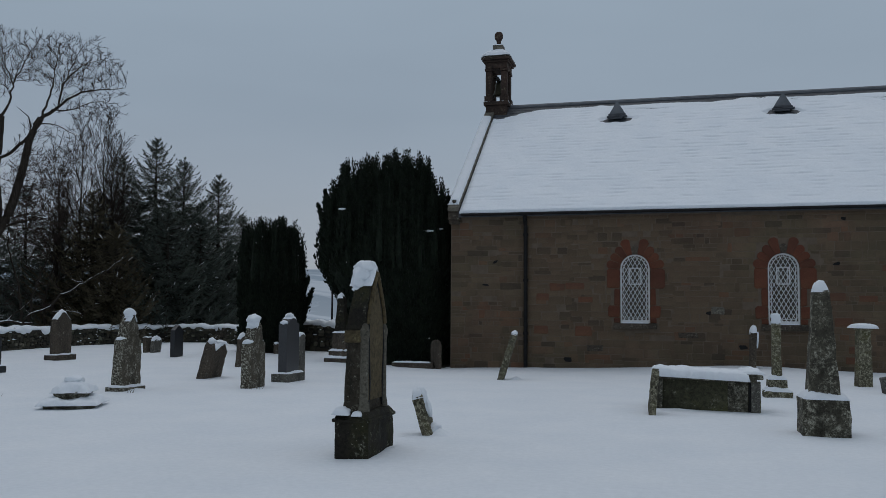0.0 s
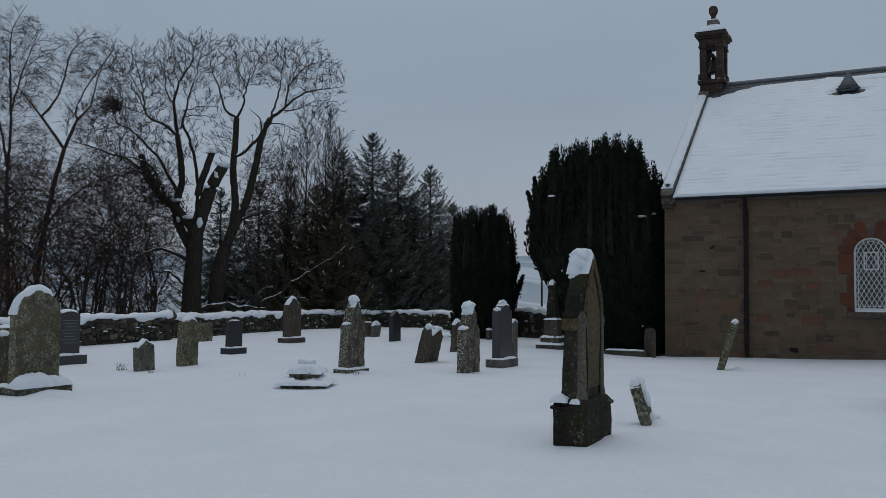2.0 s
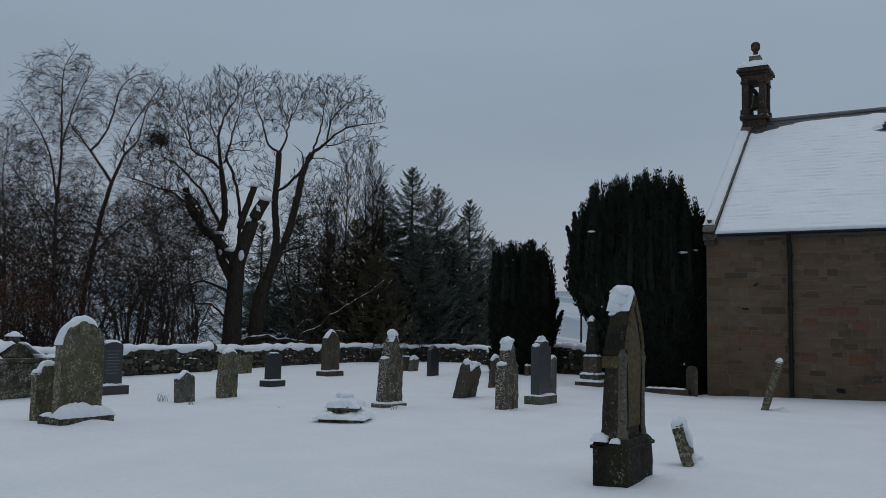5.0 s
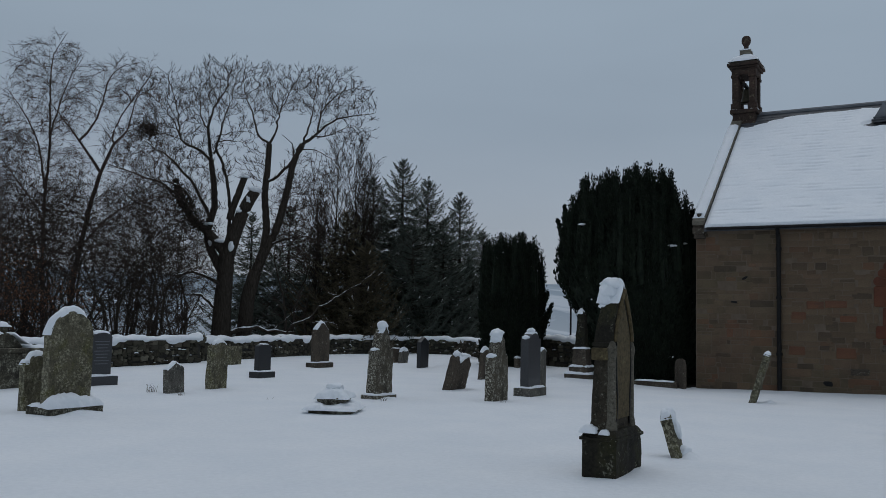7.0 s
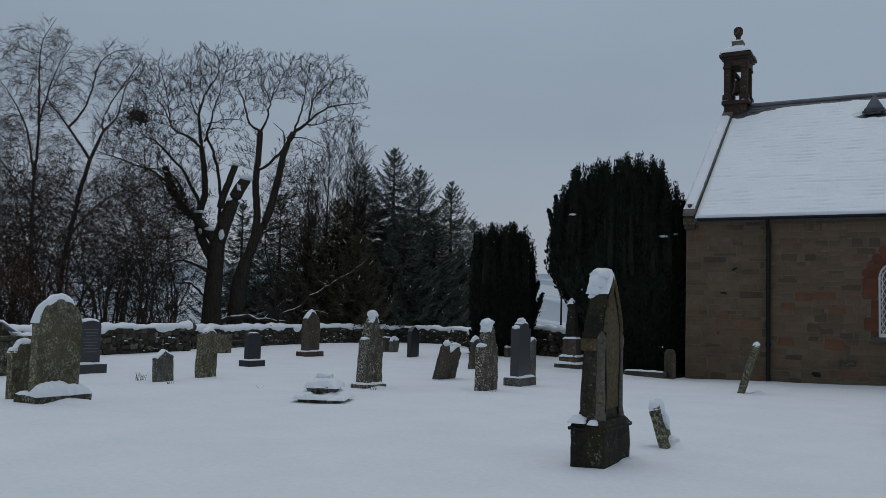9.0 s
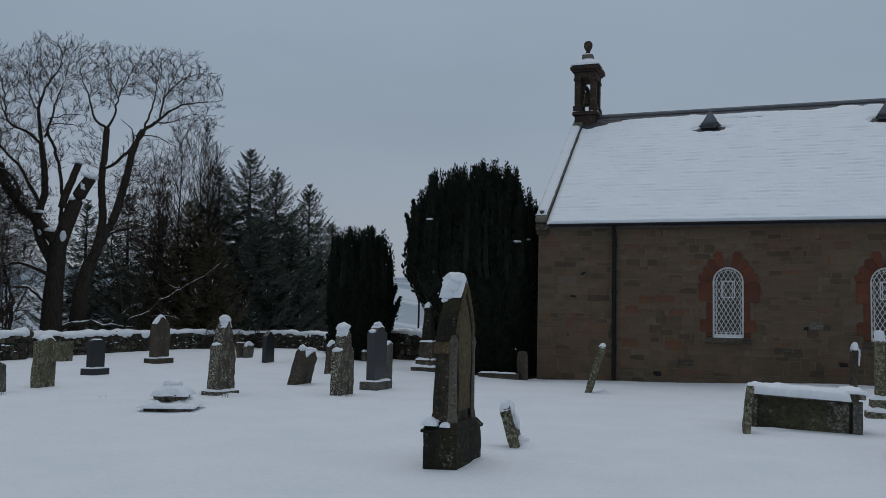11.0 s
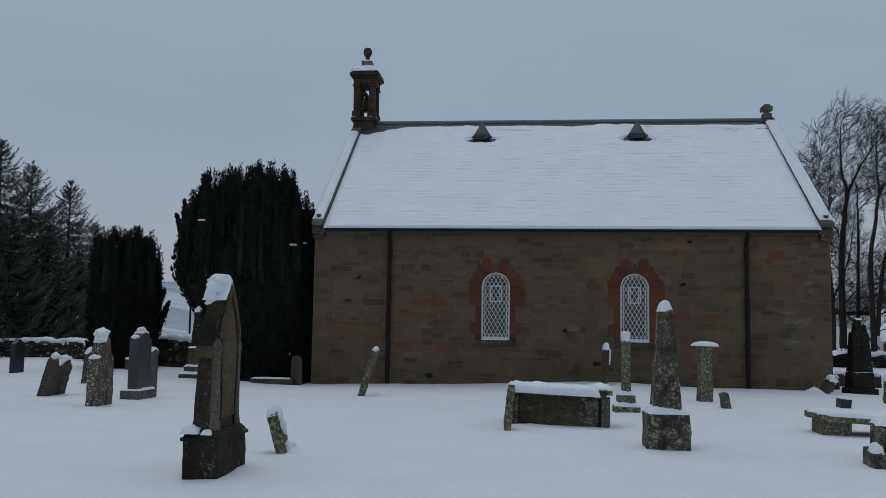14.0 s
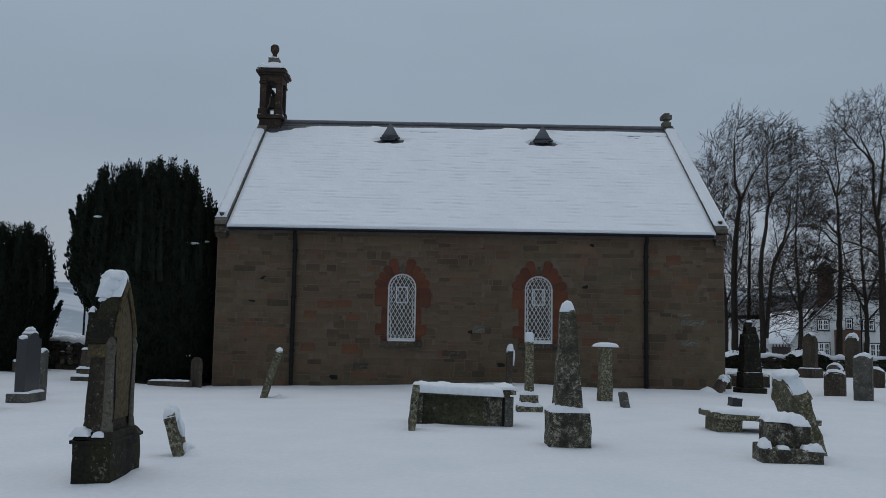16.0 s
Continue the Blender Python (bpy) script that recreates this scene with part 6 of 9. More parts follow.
def tubes(lines, sides_by_level):
    """Tapering tubes along many lines, as plain vertex and face lists."""
    V, F = [], []
    for level, pts, rad in lines:
        s = sides_by_level[min(level, len(sides_by_level) - 1)]
        base = len(V)
        m = len(pts)
        for i, q in enumerate(pts):
            way = pts[min(i + 1, m - 1)] - pts[max(i - 1, 0)]
            if way.length < 1e-6:
                way = Vector((0, 0, 1))
            way.normalize()
            a = way.cross(Vector((0.31, 0.17, 0.94)) if abs(way.z) < 0.93 else Vector((1, 0.1, 0))).normalized()
            b = way.cross(a)
            for k in range(s):
                w = 2 * math.pi * k / s
                v = q + rad[i] * (math.cos(w) * a + math.sin(w) * b)
                V.append((v.x, v.y, v.z))
        for i in range(m - 1):
            for k in range(s):
                j = (k + 1) % s
                F.append((base + i * s + k, base + i * s + j, base + (i + 1) * s + j, base + (i + 1) * s + k))
        if s > 3:
            F.append(tuple(base + (m - 1) * s + k for k in range(s)))
    return V, F


def snow_lines(lines, rnd, share, levels, scale=0.75):
    """Thin ridges of snow on the upper side of some limbs."""
    out = []
    for level, pts, rad in lines:
        if level not in levels or len(pts) < 3:
            continue
        for i in range(len(pts) - 2):
            d = pts[i + 1] - pts[i]
            if abs(d.normalized().z) > 0.8 or rnd.random() > share:
                continue
            q = [pts[i + k] + Vector((0, 0, rad[i + k] * 0.75)) for k in range(3)]
            r = [max(0.008, rad[i] * scale * 0.5), max(0.011, rad[i + 1] * scale), max(0.006, rad[i + 2] * scale * 0.5)]
            out.append((level, q, r))
    return out


TREE = dict(levels=5, segs=(9, 7, 6, 4, 3), wander=(0.10, 0.16, 0.22, 0.26, 0.3), lift=(0.03, 0.07, 0.07, 0.05, 0.03), taper=(0.7, 0.85, 0.9, 0.85, 0.7),
            thin=0.007, count=(9, 8, 6, 5, 0), ratio=((0.45, 0.7), (0.4, 0.65), (0.4, 0.65), (0.4, 0.7), (0, 0)),
            angle=((30, 60), (28, 58), (28, 60), (25, 60), (0, 0)), rshare=(0.36, 0.42, 0.45, 0.6, 1), **{"from": (0.3, 0.2, 0.15, 0.15, 0)})


def tree_thing(name, base, lines, label, snow=None, seed=1, twig_mat=None, group="bare trees", main="limb", sides=(9, 6, 4, 3, 3)):
    g = thing(name, Matrix.Translation(base), label, "tree", group)
    for k, l in enumerate([l for l in lines if l[0] == 0]):
        raw_object("trunk" if k == 0 and main == "limb" else main, *tubes([l], sides), M_bark, g, True)
    raw_object("crown", *tubes([l for l in lines if l[0] > 0], sides), twig_mat or M_twig, g)
    if snow:
        sn = snow_lines(lines, random.Random(seed + 50), snow[0], snow[1])
        if sn:
            tagged(raw_object("branch_snow", *tubes(sn, (5, 4, 4, 3, 3)), M_snow, g), "snow lying along the boughs", kind="stuff")
    return g


def framed(base, toward):
    """Axes of a tree: across the view from the path, away from it, up."""
    d = Vector((base[0] - toward[0], base[1] - toward[1], 0)).normalized()
    return Vector((d.y, -d.x, 0)), d


def limb_tree(name, base, limbs, p, seed, label, snow=None, twig_mat=None, group="bare trees", first=0.25, tall=1.0, slim=1.0, per=1.0):
    """A tree from hand-set main limbs: each a list of (across, depth, up, radius)."""
    rnd = random.Random(seed)
    ax, ay = framed(base, (-0.3, -1.1))
    out = []
    for limb, grows in limbs:
        raw = [ax * a + ay * d + Vector((0, 0, u * tall)) for a, d, u, r in limb]
        rr = [r * (slim if u > 3.5 else 1.0) for _, _, u, r in limb]
        pts, rad = [], []
        for i in range(len(raw) - 1):        # finer, slightly crooked
            for k in range(3):
                t = k / 3
                j = Vector((rnd.uniform(-1, 1), rnd.uniform(-1, 1), rnd.uniform(-1, 1))) * 0.12 * min(1.0, (raw[i + 1] - raw[i]).length / 2)
                pts.append(raw[i].lerp(raw[i + 1], t) + (j if k else Vector()))
                rad.append(rr[i] + (rr[i + 1] - rr[i]) * t)
        pts.append(raw[-1])
        rad.append(rr[-1])
        out.append((0, pts, rad))
        if grows:
            ln = sum((b - a).length for a, b in zip(pts, pts[1:]))
            q = dict(p)
            q["count"] = (max(3, int(p["count"][0] * grows * min(1.3, ln / per))), *p["count"][1:])
            shoots(pts, rad, ln, rnd, 0, out, q, first)
    return tree_thing(name, base, out, label, snow, seed, twig_mat, group)


def at_bearing(az, d, drop=0.0):
    x, y = -0.3 + d * math.sin(radians(az)), -1.1 + d * math.cos(radians(az))
    return (x, y, ground_z(x, y) - drop)


# bare trees: traced main limbs, and crowns that fill the space round them twig by twig
def limb(d0, d1, r0, r1, *line):
    """A main limb: depth and radius at its two ends, and (across, height) points between."""
    n = len(line) - 1
    thin_out = lambda s: r1 + (r0 - r1) * (1 - s) ** 1.25
    return [(a, d0 + (d1 - d0) * i / n, z, thin_out(i / n)) for i, (a, z) in enumerate(line)]


def bent(points, radii, step, rnd, crook):
    """A smooth crooked line through the points, with a node at about every step."""
    pts, rad = [], []
    n = len(points)
    for i in range(n - 1):
        p0, p1, p2, p3 = points[max(i - 1, 0)], points[i], points[i + 1], points[min(i + 2, n - 1)]
        m = max(1, int((p2 - p1).length / step))
        for k in range(m):
            t = k / m
            q = 0.5 * (2 * p1 + (p2 - p0) * t + (2 * p0 - 5 * p1 + 4 * p2 - p3) * t * t + (3 * p1 - p0 - 3 * p2 + p3) * t ** 3)
            if pts:
                q = q + Vector((rnd.uniform(-1, 1), rnd.uniform(-1, 1), rnd.uniform(-1, 1))) * crook * min(1.0, 0.05 / radii[i])
            pts.append(q)
            rad.append(radii[i] + (radii[i + 1] - radii[i]) * t)
    pts.append(points[-1])
    rad.append(radii[-1])
    return pts, rad


def colonise(start, heading, goals, step, reach, kill, bias, jitter, inertia, rounds, seed):
    """Grows nodes from the starting ones towards the goals, each goal dropping out once it is reached."""
    rng = np.random.default_rng(seed)
    P = np.array(start, dtype=float)
    D = np.array(heading, dtype=float)
    parent = [-1] * len(P)
    kids = [0] * len(P)
    G = np.array(goals, dtype=float)
    d2 = ((G[:, None, :] - P[None, :, :]) ** 2).sum(2)
    near = d2.argmin(1)
    dist = np.sqrt(d2.min(1))
    alive = dist > kill
    bias = np.array(bias)
    for _ in range(rounds):
        idx = np.nonzero(alive & (dist < reach))[0]
        if not len(idx):
            break
        way = G[idx] - P[near[idx]]
        way /= np.linalg.norm(way, axis=1)[:, None]
        total = np.zeros((len(P), 3))
        np.add.at(total, near[idx], way)
        grown = [i for i in np.unique(near[idx]) if kids[i] < 4]
        if not grown:
            break
        w = total[grown]
        w /= np.linalg.norm(w, axis=1)[:, None] + 1e-6
        w = w + inertia * D[grown] + bias + rng.normal(0, jitter, w.shape)
        w /= np.linalg.norm(w, axis=1)[:, None] + 1e-6
        Q = P[grown] + w * step
        for i in grown:
            kids[i] += 1
            parent.append(int(i))
            kids.append(0)
        base = len(P)
        P = np.vstack([P, Q])
        D = np.vstack([D, w])
        live = np.nonzero(alive)[0]
        e2 = ((G[live][:, None, :] - Q[None, :, :]) ** 2).sum(2)
        e = np.sqrt(e2.min(1))
        closer = e < dist[live]
        near[live[closer]] = base + e2.argmin(1)[closer]
        dist[live[closer]] = e[closer]
        alive &= dist > kill
    return P, parent


ASH = dict(step=0.21, reach=3.2, kill=0.30, bias=(0, 0, 0.12), jitter=0.20, inertia=0.75, rounds=70, thin=0.0088, power=1.95, crook=0.05,
           twig=(0.22, 0.55), twigs=1.6, lift=0.32, sub=2, spread=0.5, curl=0.12)


def crown_tree(name, base, limbs, lobes, p, seed, label, snow=None, twig_mat=None, group="bare trees", main="limb", bark=None):
    """limbs: main limbs from limb(); lobes: (across, depth, height, three radii, number of goals) filled with twigs."""
    rnd = random.Random(seed)
    ax, ay = framed(base, (-0.3, -1.1))
    at = lambda a, d, z: ax * a + ay * d + Vector((0, 0, z - base[2]))
    lines, nodes, rads, heads_ = [], [], [], []
    for l in limbs:
        pts, rad = bent([at(a, d, z) for a, d, z, r in l], [r for a, d, z, r in l], p["step"], rnd, p["crook"])
        lines.append((0, pts, rad))
        nodes += [tuple(v) for v in pts]
        heads_ += [tuple((pts[min(i + 1, len(pts) - 1)] - pts[max(i - 1, 0)]).normalized()) for i in range(len(pts))]
        rads += rad
    fixed = len(nodes)
    goals = []
    for a, d, z, ra, rd, rz, n in lobes:
        for _ in range(n):
            v = Vector((rnd.gauss(0, 1), rnd.gauss(0, 1), rnd.gauss(0, 1))).normalized() * rnd.random() ** 0.40
            goals.append(tuple(at(a + ra * v.x, d + rd * v.y, z + rz * v.z)))
    bias = ax * p["bias"][0] + ay * p["bias"][1] + Vector((0, 0, p["bias"][2]))
    P, parent = colonise(nodes, heads_, goals, p["step"], p["reach"], p["kill"], tuple(bias), p["jitter"], p["inertia"], p["rounds"], seed)
    V = [Vector(q) for q in P]
    n = len(V)
    e = p["power"]
    load = [0.0] * n
    kids = [[] for _ in range(n)]
    for i in range(n - 1, fixed - 1, -1):
        if load[i] == 0.0:
            load[i] = p["thin"] ** e
        load[parent[i]] += load[i]
        kids[parent[i]].append(i)
    size = [max(p["thin"], l ** (1 / e)) for l in load]
    for i in range(fixed):
        size[i] = rads[i]
    for i in range(fixed, n):
        size[i] = min(size[i], size[parent[i]] * (0.62 if parent[i] < fixed else 1.0))
        size[i] = max(size[i], p["thin"])
    heads = [(parent[i], i) for i in range(fixed, n) if parent[i] < fixed]
    while heads:
        a, i = heads.pop()
        pts, rad = [V[a].copy(), V[i]], [size[i], size[i]]
        while kids[i]:
            ks = sorted(kids[i], key=lambda k: -size[k])
            for k in ks[1:]:
                heads.append((i, k))
            i = ks[0]
            pts.append(V[i])
            rad.append(size[i])
        rad[-1] *= 0.7
        lines.append((1 if rad[0] > 0.03 else 2, pts, rad))
    # the last fine twigs
    for i in range(fixed, n):
        if size[i] > 3.2 * p["thin"]:
            continue
        d0 = (V[i] - V[parent[i]]).normalized()
        m = p["twigs"] * (1.0 if kids[i] else 1.6)
        for _ in range(int(m) + (rnd.random() < m % 1)):
            d = (d0 * 0.7 + Vector((rnd.uniform(-1, 1), rnd.uniform(-1, 1), rnd.uniform(-1, 1))) * p["spread"] + Vector((0, 0, p["lift"])) + bias * 0.8).normalized()
            ln = rnd.uniform(*p["twig"])
            pts = [V[i]]
            for k in range(3):
                d = (d + Vector((rnd.uniform(-0.22, 0.22), rnd.uniform(-0.22, 0.22), p["curl"]))).normalized()
                pts.append(pts[-1] + d * ln / 3)
            t = p["thin"]
            lines.append((3, pts, [t * 0.9, t * 0.85, t * 0.75, t * 0.5]))
            for _s in range(p["sub"]):
                q = pts[rnd.choice((1, 2))]
                s = (d * 0.7 + Vector((rnd.uniform(-1, 1), rnd.uniform(-1, 1), rnd.uniform(-0.6, 1))) * 0.8).normalized() * ln * rnd.uniform(0.25, 0.55)
                lines.append((3, [q, q + s * 0.5 + Vector((0, 0, 0.01)), q + s + Vector((0, 0, p["curl"] * 0.12))], [t * 0.75, t * 0.7, t * 0.45]))
    g = thing(name, Matrix.Translation(base), label, "tree", group)
    for k, l in enumerate([l for l in lines if l[0] == 0]):
        raw_object("trunk" if k == 0 else main, *tubes([l], (10,)), bark or M_bark, g, True)
    raw_object("branch", *tubes([l for l in lines if l[0] == 1], (5, 5)), bark or M_bark, g, True)
    raw_object("crown", *tubes([l for l in lines if l[0] > 1], (3, 3, 3, 3)), twig_mat or M_twig, g)
    if snow:
        sn = snow_lines(lines, random.Random(seed + 50), snow[0], snow[1])
        if sn:
            tagged(raw_object("branch_snow", *tubes(sn, (5, 4, 4, 3, 3)), M_snow, g), "snow lying along the boughs", kind="stuff")
    return g


def ivy(parent, line, r, count, seed):
    """Dark ivy leaves round a limb."""
    rnd = random.Random(seed)
    V, F = [], []
    for _ in range(count):
        f = rnd.random() * (len(line) - 1)
        i = min(len(line) - 2, int(f))
        c = line[i].lerp(line[i + 1], f - i) + Vector((rnd.gauss(0, 1), rnd.gauss(0, 1), rnd.gauss(0, 1))) * r * 0.55
        o = Vector((rnd.uniform(-1, 1), rnd.uniform(-1, 1), rnd.uniform(-0.8, 0.6))).normalized() * rnd.uniform(0.06, 0.11)
        s = o.cross(Vector((rnd.uniform(-1, 1), rnd.uniform(-1, 1), 0.4))).normalized() * 0.045
        b = len(V)
        V += [tuple(c), tuple(c + o * 0.5 + s), tuple(c + o), tuple(c + o * 0.5 - s)]
        F.append((b, b + 1, b + 2, b + 3))
    return tagged(raw_object("ivy", V, F, M_hedge, parent), "dark ivy clinging to the limb", kind="stuff")


# old pollarded tree with sawn-off leaders
bA = at_bearing(-44.4, 41)
old_tree = crown_tree("bare_tree", bA, [
    limb(0, 0, 0.50, 0.36, (-0.05, bA[2] - 0.3), (0.03, 0.7), (0.04, 2.0), (0.09, 3.0), (0.13, 4.4)),
    limb(0, -0.2, 0.36, 0.25, (0.13, 4.3), (0.55, 5.7), (0.92, 6.7), (1.30, 7.38)),
    limb(-0.1, -0.1, 0.17, 0.15, (0.20, 6.0), (0.32, 6.6), (0.59, 7.4), (0.78, 8.0)),
    limb(0, -0.3, 0.24, 0.14, (0.02, 4.5), (-0.85, 5.5), (-1.42, 5.9), (-1.90, 6.7), (-2.30, 7.7)),
    limb(0.1, 0.3, 0.22, 0.12, (0.05, 3.4), (-0.60, 4.66), (-0.75, 5.5), (-0.52, 6.6), (-0.62, 7.9), (-0.75, 8.72)),
    limb(0.3, 0.6, 0.0864, 0.009, (-0.75, 8.72), (-0.92, 10.1), (-0.84, 10.9), (-0.43, 11.9), (-0.13, 12.75), (-0.40, 13.4)),
    limb(0.3, -0.6, 0.072, 0.009, (-0.75, 8.72), (-1.32, 9.15), (-1.99, 9.45), (-2.29, 10.0), (-2.82, 10.8), (-3.5, 11.4)),
    limb(0.3, 0.1, 0.0648, 0.009, (-0.65, 9.07), (-0.46, 9.8), (-0.27, 10.7), (0.03, 11.7), (0.21, 12.8)),
    limb(0.0, 0.3, 0.0864, 0.06, (0.17, 5.4), (0.19, 6.3), (0.02, 7.7), (-0.24, 8.6), (-0.55, 9.3)),
    limb(-0.5, -0.8, 0.0432, 0.009, (-2.11, 9.67), (-2.40, 11.1), (-2.79, 12.4)),
    limb(0.4, 0.9, 0.0432, 0.009, (-0.92, 10.1), (-1.40, 11.1), (-1.26, 12.8)),
    limb(0.1, -0.7, 0.0864, 0.009, (-0.75, 6.2), (-1.47, 7.5), (-2.61, 8.7), (-3.39, 9.1), (-4.06, 9.6)),
    limb(-0.2, -0.9, 0.072, 0.009, (-1.5, 6.4), (-1.90, 7.3), (-2.99, 7.55), (-3.98, 7.95)),
    limb(-0.3, -1.0, 0.0864, 0.009, (-1.2, 5.8), (-2.45, 7.2), (-4.37, 7.9), (-5.16, 8.1)),
    limb(0.3, 0.5, 0.0288, 0.009, (-0.57, 9.9), (0.54, 10.25), (1.10, 10.2)),
    limb(0.3, 0.0, 0.0288, 0.009, (-0.45, 9.65), (0.44, 9.73), (1.08, 9.3)),
    limb(-0.2, -0.8, 0.0864, 0.009, (0.0, 3.0), (-1.3, 3.5), (-2.3, 3.3), (-3.4, 3.9)),
    limb(-0.1, -0.6, 0.072, 0.009, (0.0, 1.6), (-0.9, 2.5), (-1.6, 2.5), (-2.6, 2.9)),
], [(-0.7, 0.4, 11.9, 1.5, 1.4, 1.6, 598), (-2.6, -0.4, 10.9, 1.6, 1.3, 1.6, 598), (-3.6, -0.6, 8.7, 2.0, 1.2, 1.4, 620), (-1.6, 0.3, 9.2, 1.6, 1.3, 1.2, 284),
    (0.5, 0.3, 10.0, 0.7, 0.9, 0.9, 99), (0.1, 0.3, 12.7, 0.8, 1.0, 1.0, 185), (-2.4, -0.6, 3.3, 1.7, 0.8, 0.9, 127), (-2.6, -0.5, 6.4, 2.4, 1.1, 1.3, 520), (-1.2, 0.2, 8.3, 1.7, 1.1, 1.2, 260), (-1.6, 0.0, 4.6, 1.8, 0.9, 1.2, 200)],
    ASH, 11, "old bare tree with sawn-off snow-topped leaders and ivy", (0.30, (0, 1)))
axA, ayA = framed(bA, (-0.3, -1.1))
onA = lambda a, d, z: axA * a + ayA * d + Vector((0, 0, z - bA[2]))
for k, (a, d, z, r) in enumerate(((1.30, -0.2, 7.42, (0.30, 0.30, 0.14)), (1.02, -0.3, 6.95, (0.12, 0.16, 0.20)), (0.80, -0.1, 8.03, (0.22, 0.22, 0.09)), (0.58, -0.3, 6.4, (0.12, 0.14, 0.09)),
                                  (0.30, -0.4, 4.75, (0.13, 0.14, 0.22)), (-0.8, -0.25, 5.75, (0.34, 0.2, 0.08)), (-0.2, -0.35, 5.0, (0.22, 0.2, 0.09)), (-0.62, -0.1, 4.9, (0.10, 0.10, 0.14)))):
    snow_lump(old_tree, onA(a, d, z), r, k * 3.1)
ivy(old_tree, [onA(-0.7, -0.1, 5.4), onA(-1.42, -0.2, 5.9), onA(-1.9, -0.25, 6.7), onA(-2.2, -0.3, 7.3)], 0.42, 1500, 5)

# its neighbour, forked low down
bB = at_bearing(-42.2, 41.5)
crown_tree("bare_tree", bB, [
    limb(0, 0, 0.42, 0.3, (-0.6, bB[2] - 0.3), (-0.52, 0.9), (-0.40, 2.5), (-0.11, 3.7)),
    limb(0, 0.2, 0.21, 0.14, (-0.11, 3.7), (0.20, 4.8), (0.28, 5.9), (0.15, 7.4), (0.23, 8.4), (0.27, 9.8)),
    limb(0, -0.2, 0.24, 0.14, (-0.11, 3.7), (0.29, 4.7), (0.78, 5.8), (1.14, 7.34), (1.43, 8.9), (1.81, 9.8)),
    limb(0.2, 0.0, 0.0648, 0.009, (0.27, 9.8), (-0.24, 10.2), (-0.56, 11.1), (-0.82, 11.8), (-1.03, 12.7), (-1.0, 13.5)),
    limb(0.2, 0.7, 0.0648, 0.009, (0.27, 9.8), (0.56, 10.5), (0.65, 11.4), (0.32, 12.3), (0.17, 13.2)),
    limb(0.4, 0.3, 0.0432, 0.009, (0.65, 11.3), (1.08, 12.3), (1.52, 13.2)),
    limb(-0.2, -0.5, 0.0864, 0.009, (1.81, 9.77), (2.5, 10.4), (3.37, 11.1), (4.33, 11.3), (5.2, 11.5)),
    limb(-0.1, 0.3, 0.0432, 0.009, (1.43, 9.0), (1.28, 9.9), (0.86, 10.3)),
    limb(-0.2, 0.5, 0.0576, 0.009, (1.81, 9.77), (2.18, 11.1), (2.33, 12.1), (2.47, 13.3)),
    limb(-0.3, 0.2, 0.0504, 0.009, (2.5, 10.4), (2.65, 11.4), (3.34, 12.3), (3.93, 12.7), (4.7, 12.8)),
    limb(-0.1, -0.6, 0.036, 0.009, (2.6, 11.15), (3.03, 12.4), (3.6, 13.4)),
    limb(-0.3, -0.9, 0.036, 0.009, (2.21, 10.2), (2.92, 10.2), (3.75, 10.6), (4.95, 10.7)),
    limb(-0.2, -0.5, 0.0288, 0.009, (1.65, 9.5), (2.47, 9.55), (3.31, 9.15), (3.9, 9.5)),
    limb(0.1, -0.1, 0.0648, 0.07, (0.20, 7.9), (0.87, 8.4), (1.30, 8.9)),
    limb(-0.1, -0.8, 0.0648, 0.009, (0.4, 4.95), (1.28, 5.27), (1.96, 5.45), (2.66, 5.07)),
], [(0.1, 0.3, 12.1, 1.2, 1.2, 1.5, 469), (1.4, 0.3, 12.4, 1.0, 1.1, 1.2, 270), (2.6, 0.0, 12.2, 1.1, 1.2, 1.4, 427), (3.9, -0.2, 11.9, 1.3, 1.1, 1.3, 427), (3.6, -0.7, 10.1, 1.5, 0.8, 0.6, 156),
    (1.9, 0.0, 7.6, 1.5, 1.0, 2.0, 300), (-0.3, 0.2, 8.3, 0.8, 0.8, 1.2, 63), (2.3, -0.5, 5.4, 1.0, 0.7, 0.6, 57)],
    ASH, 23, "tall bare tree forking low into two leaders", (0.26, (0, 1)))

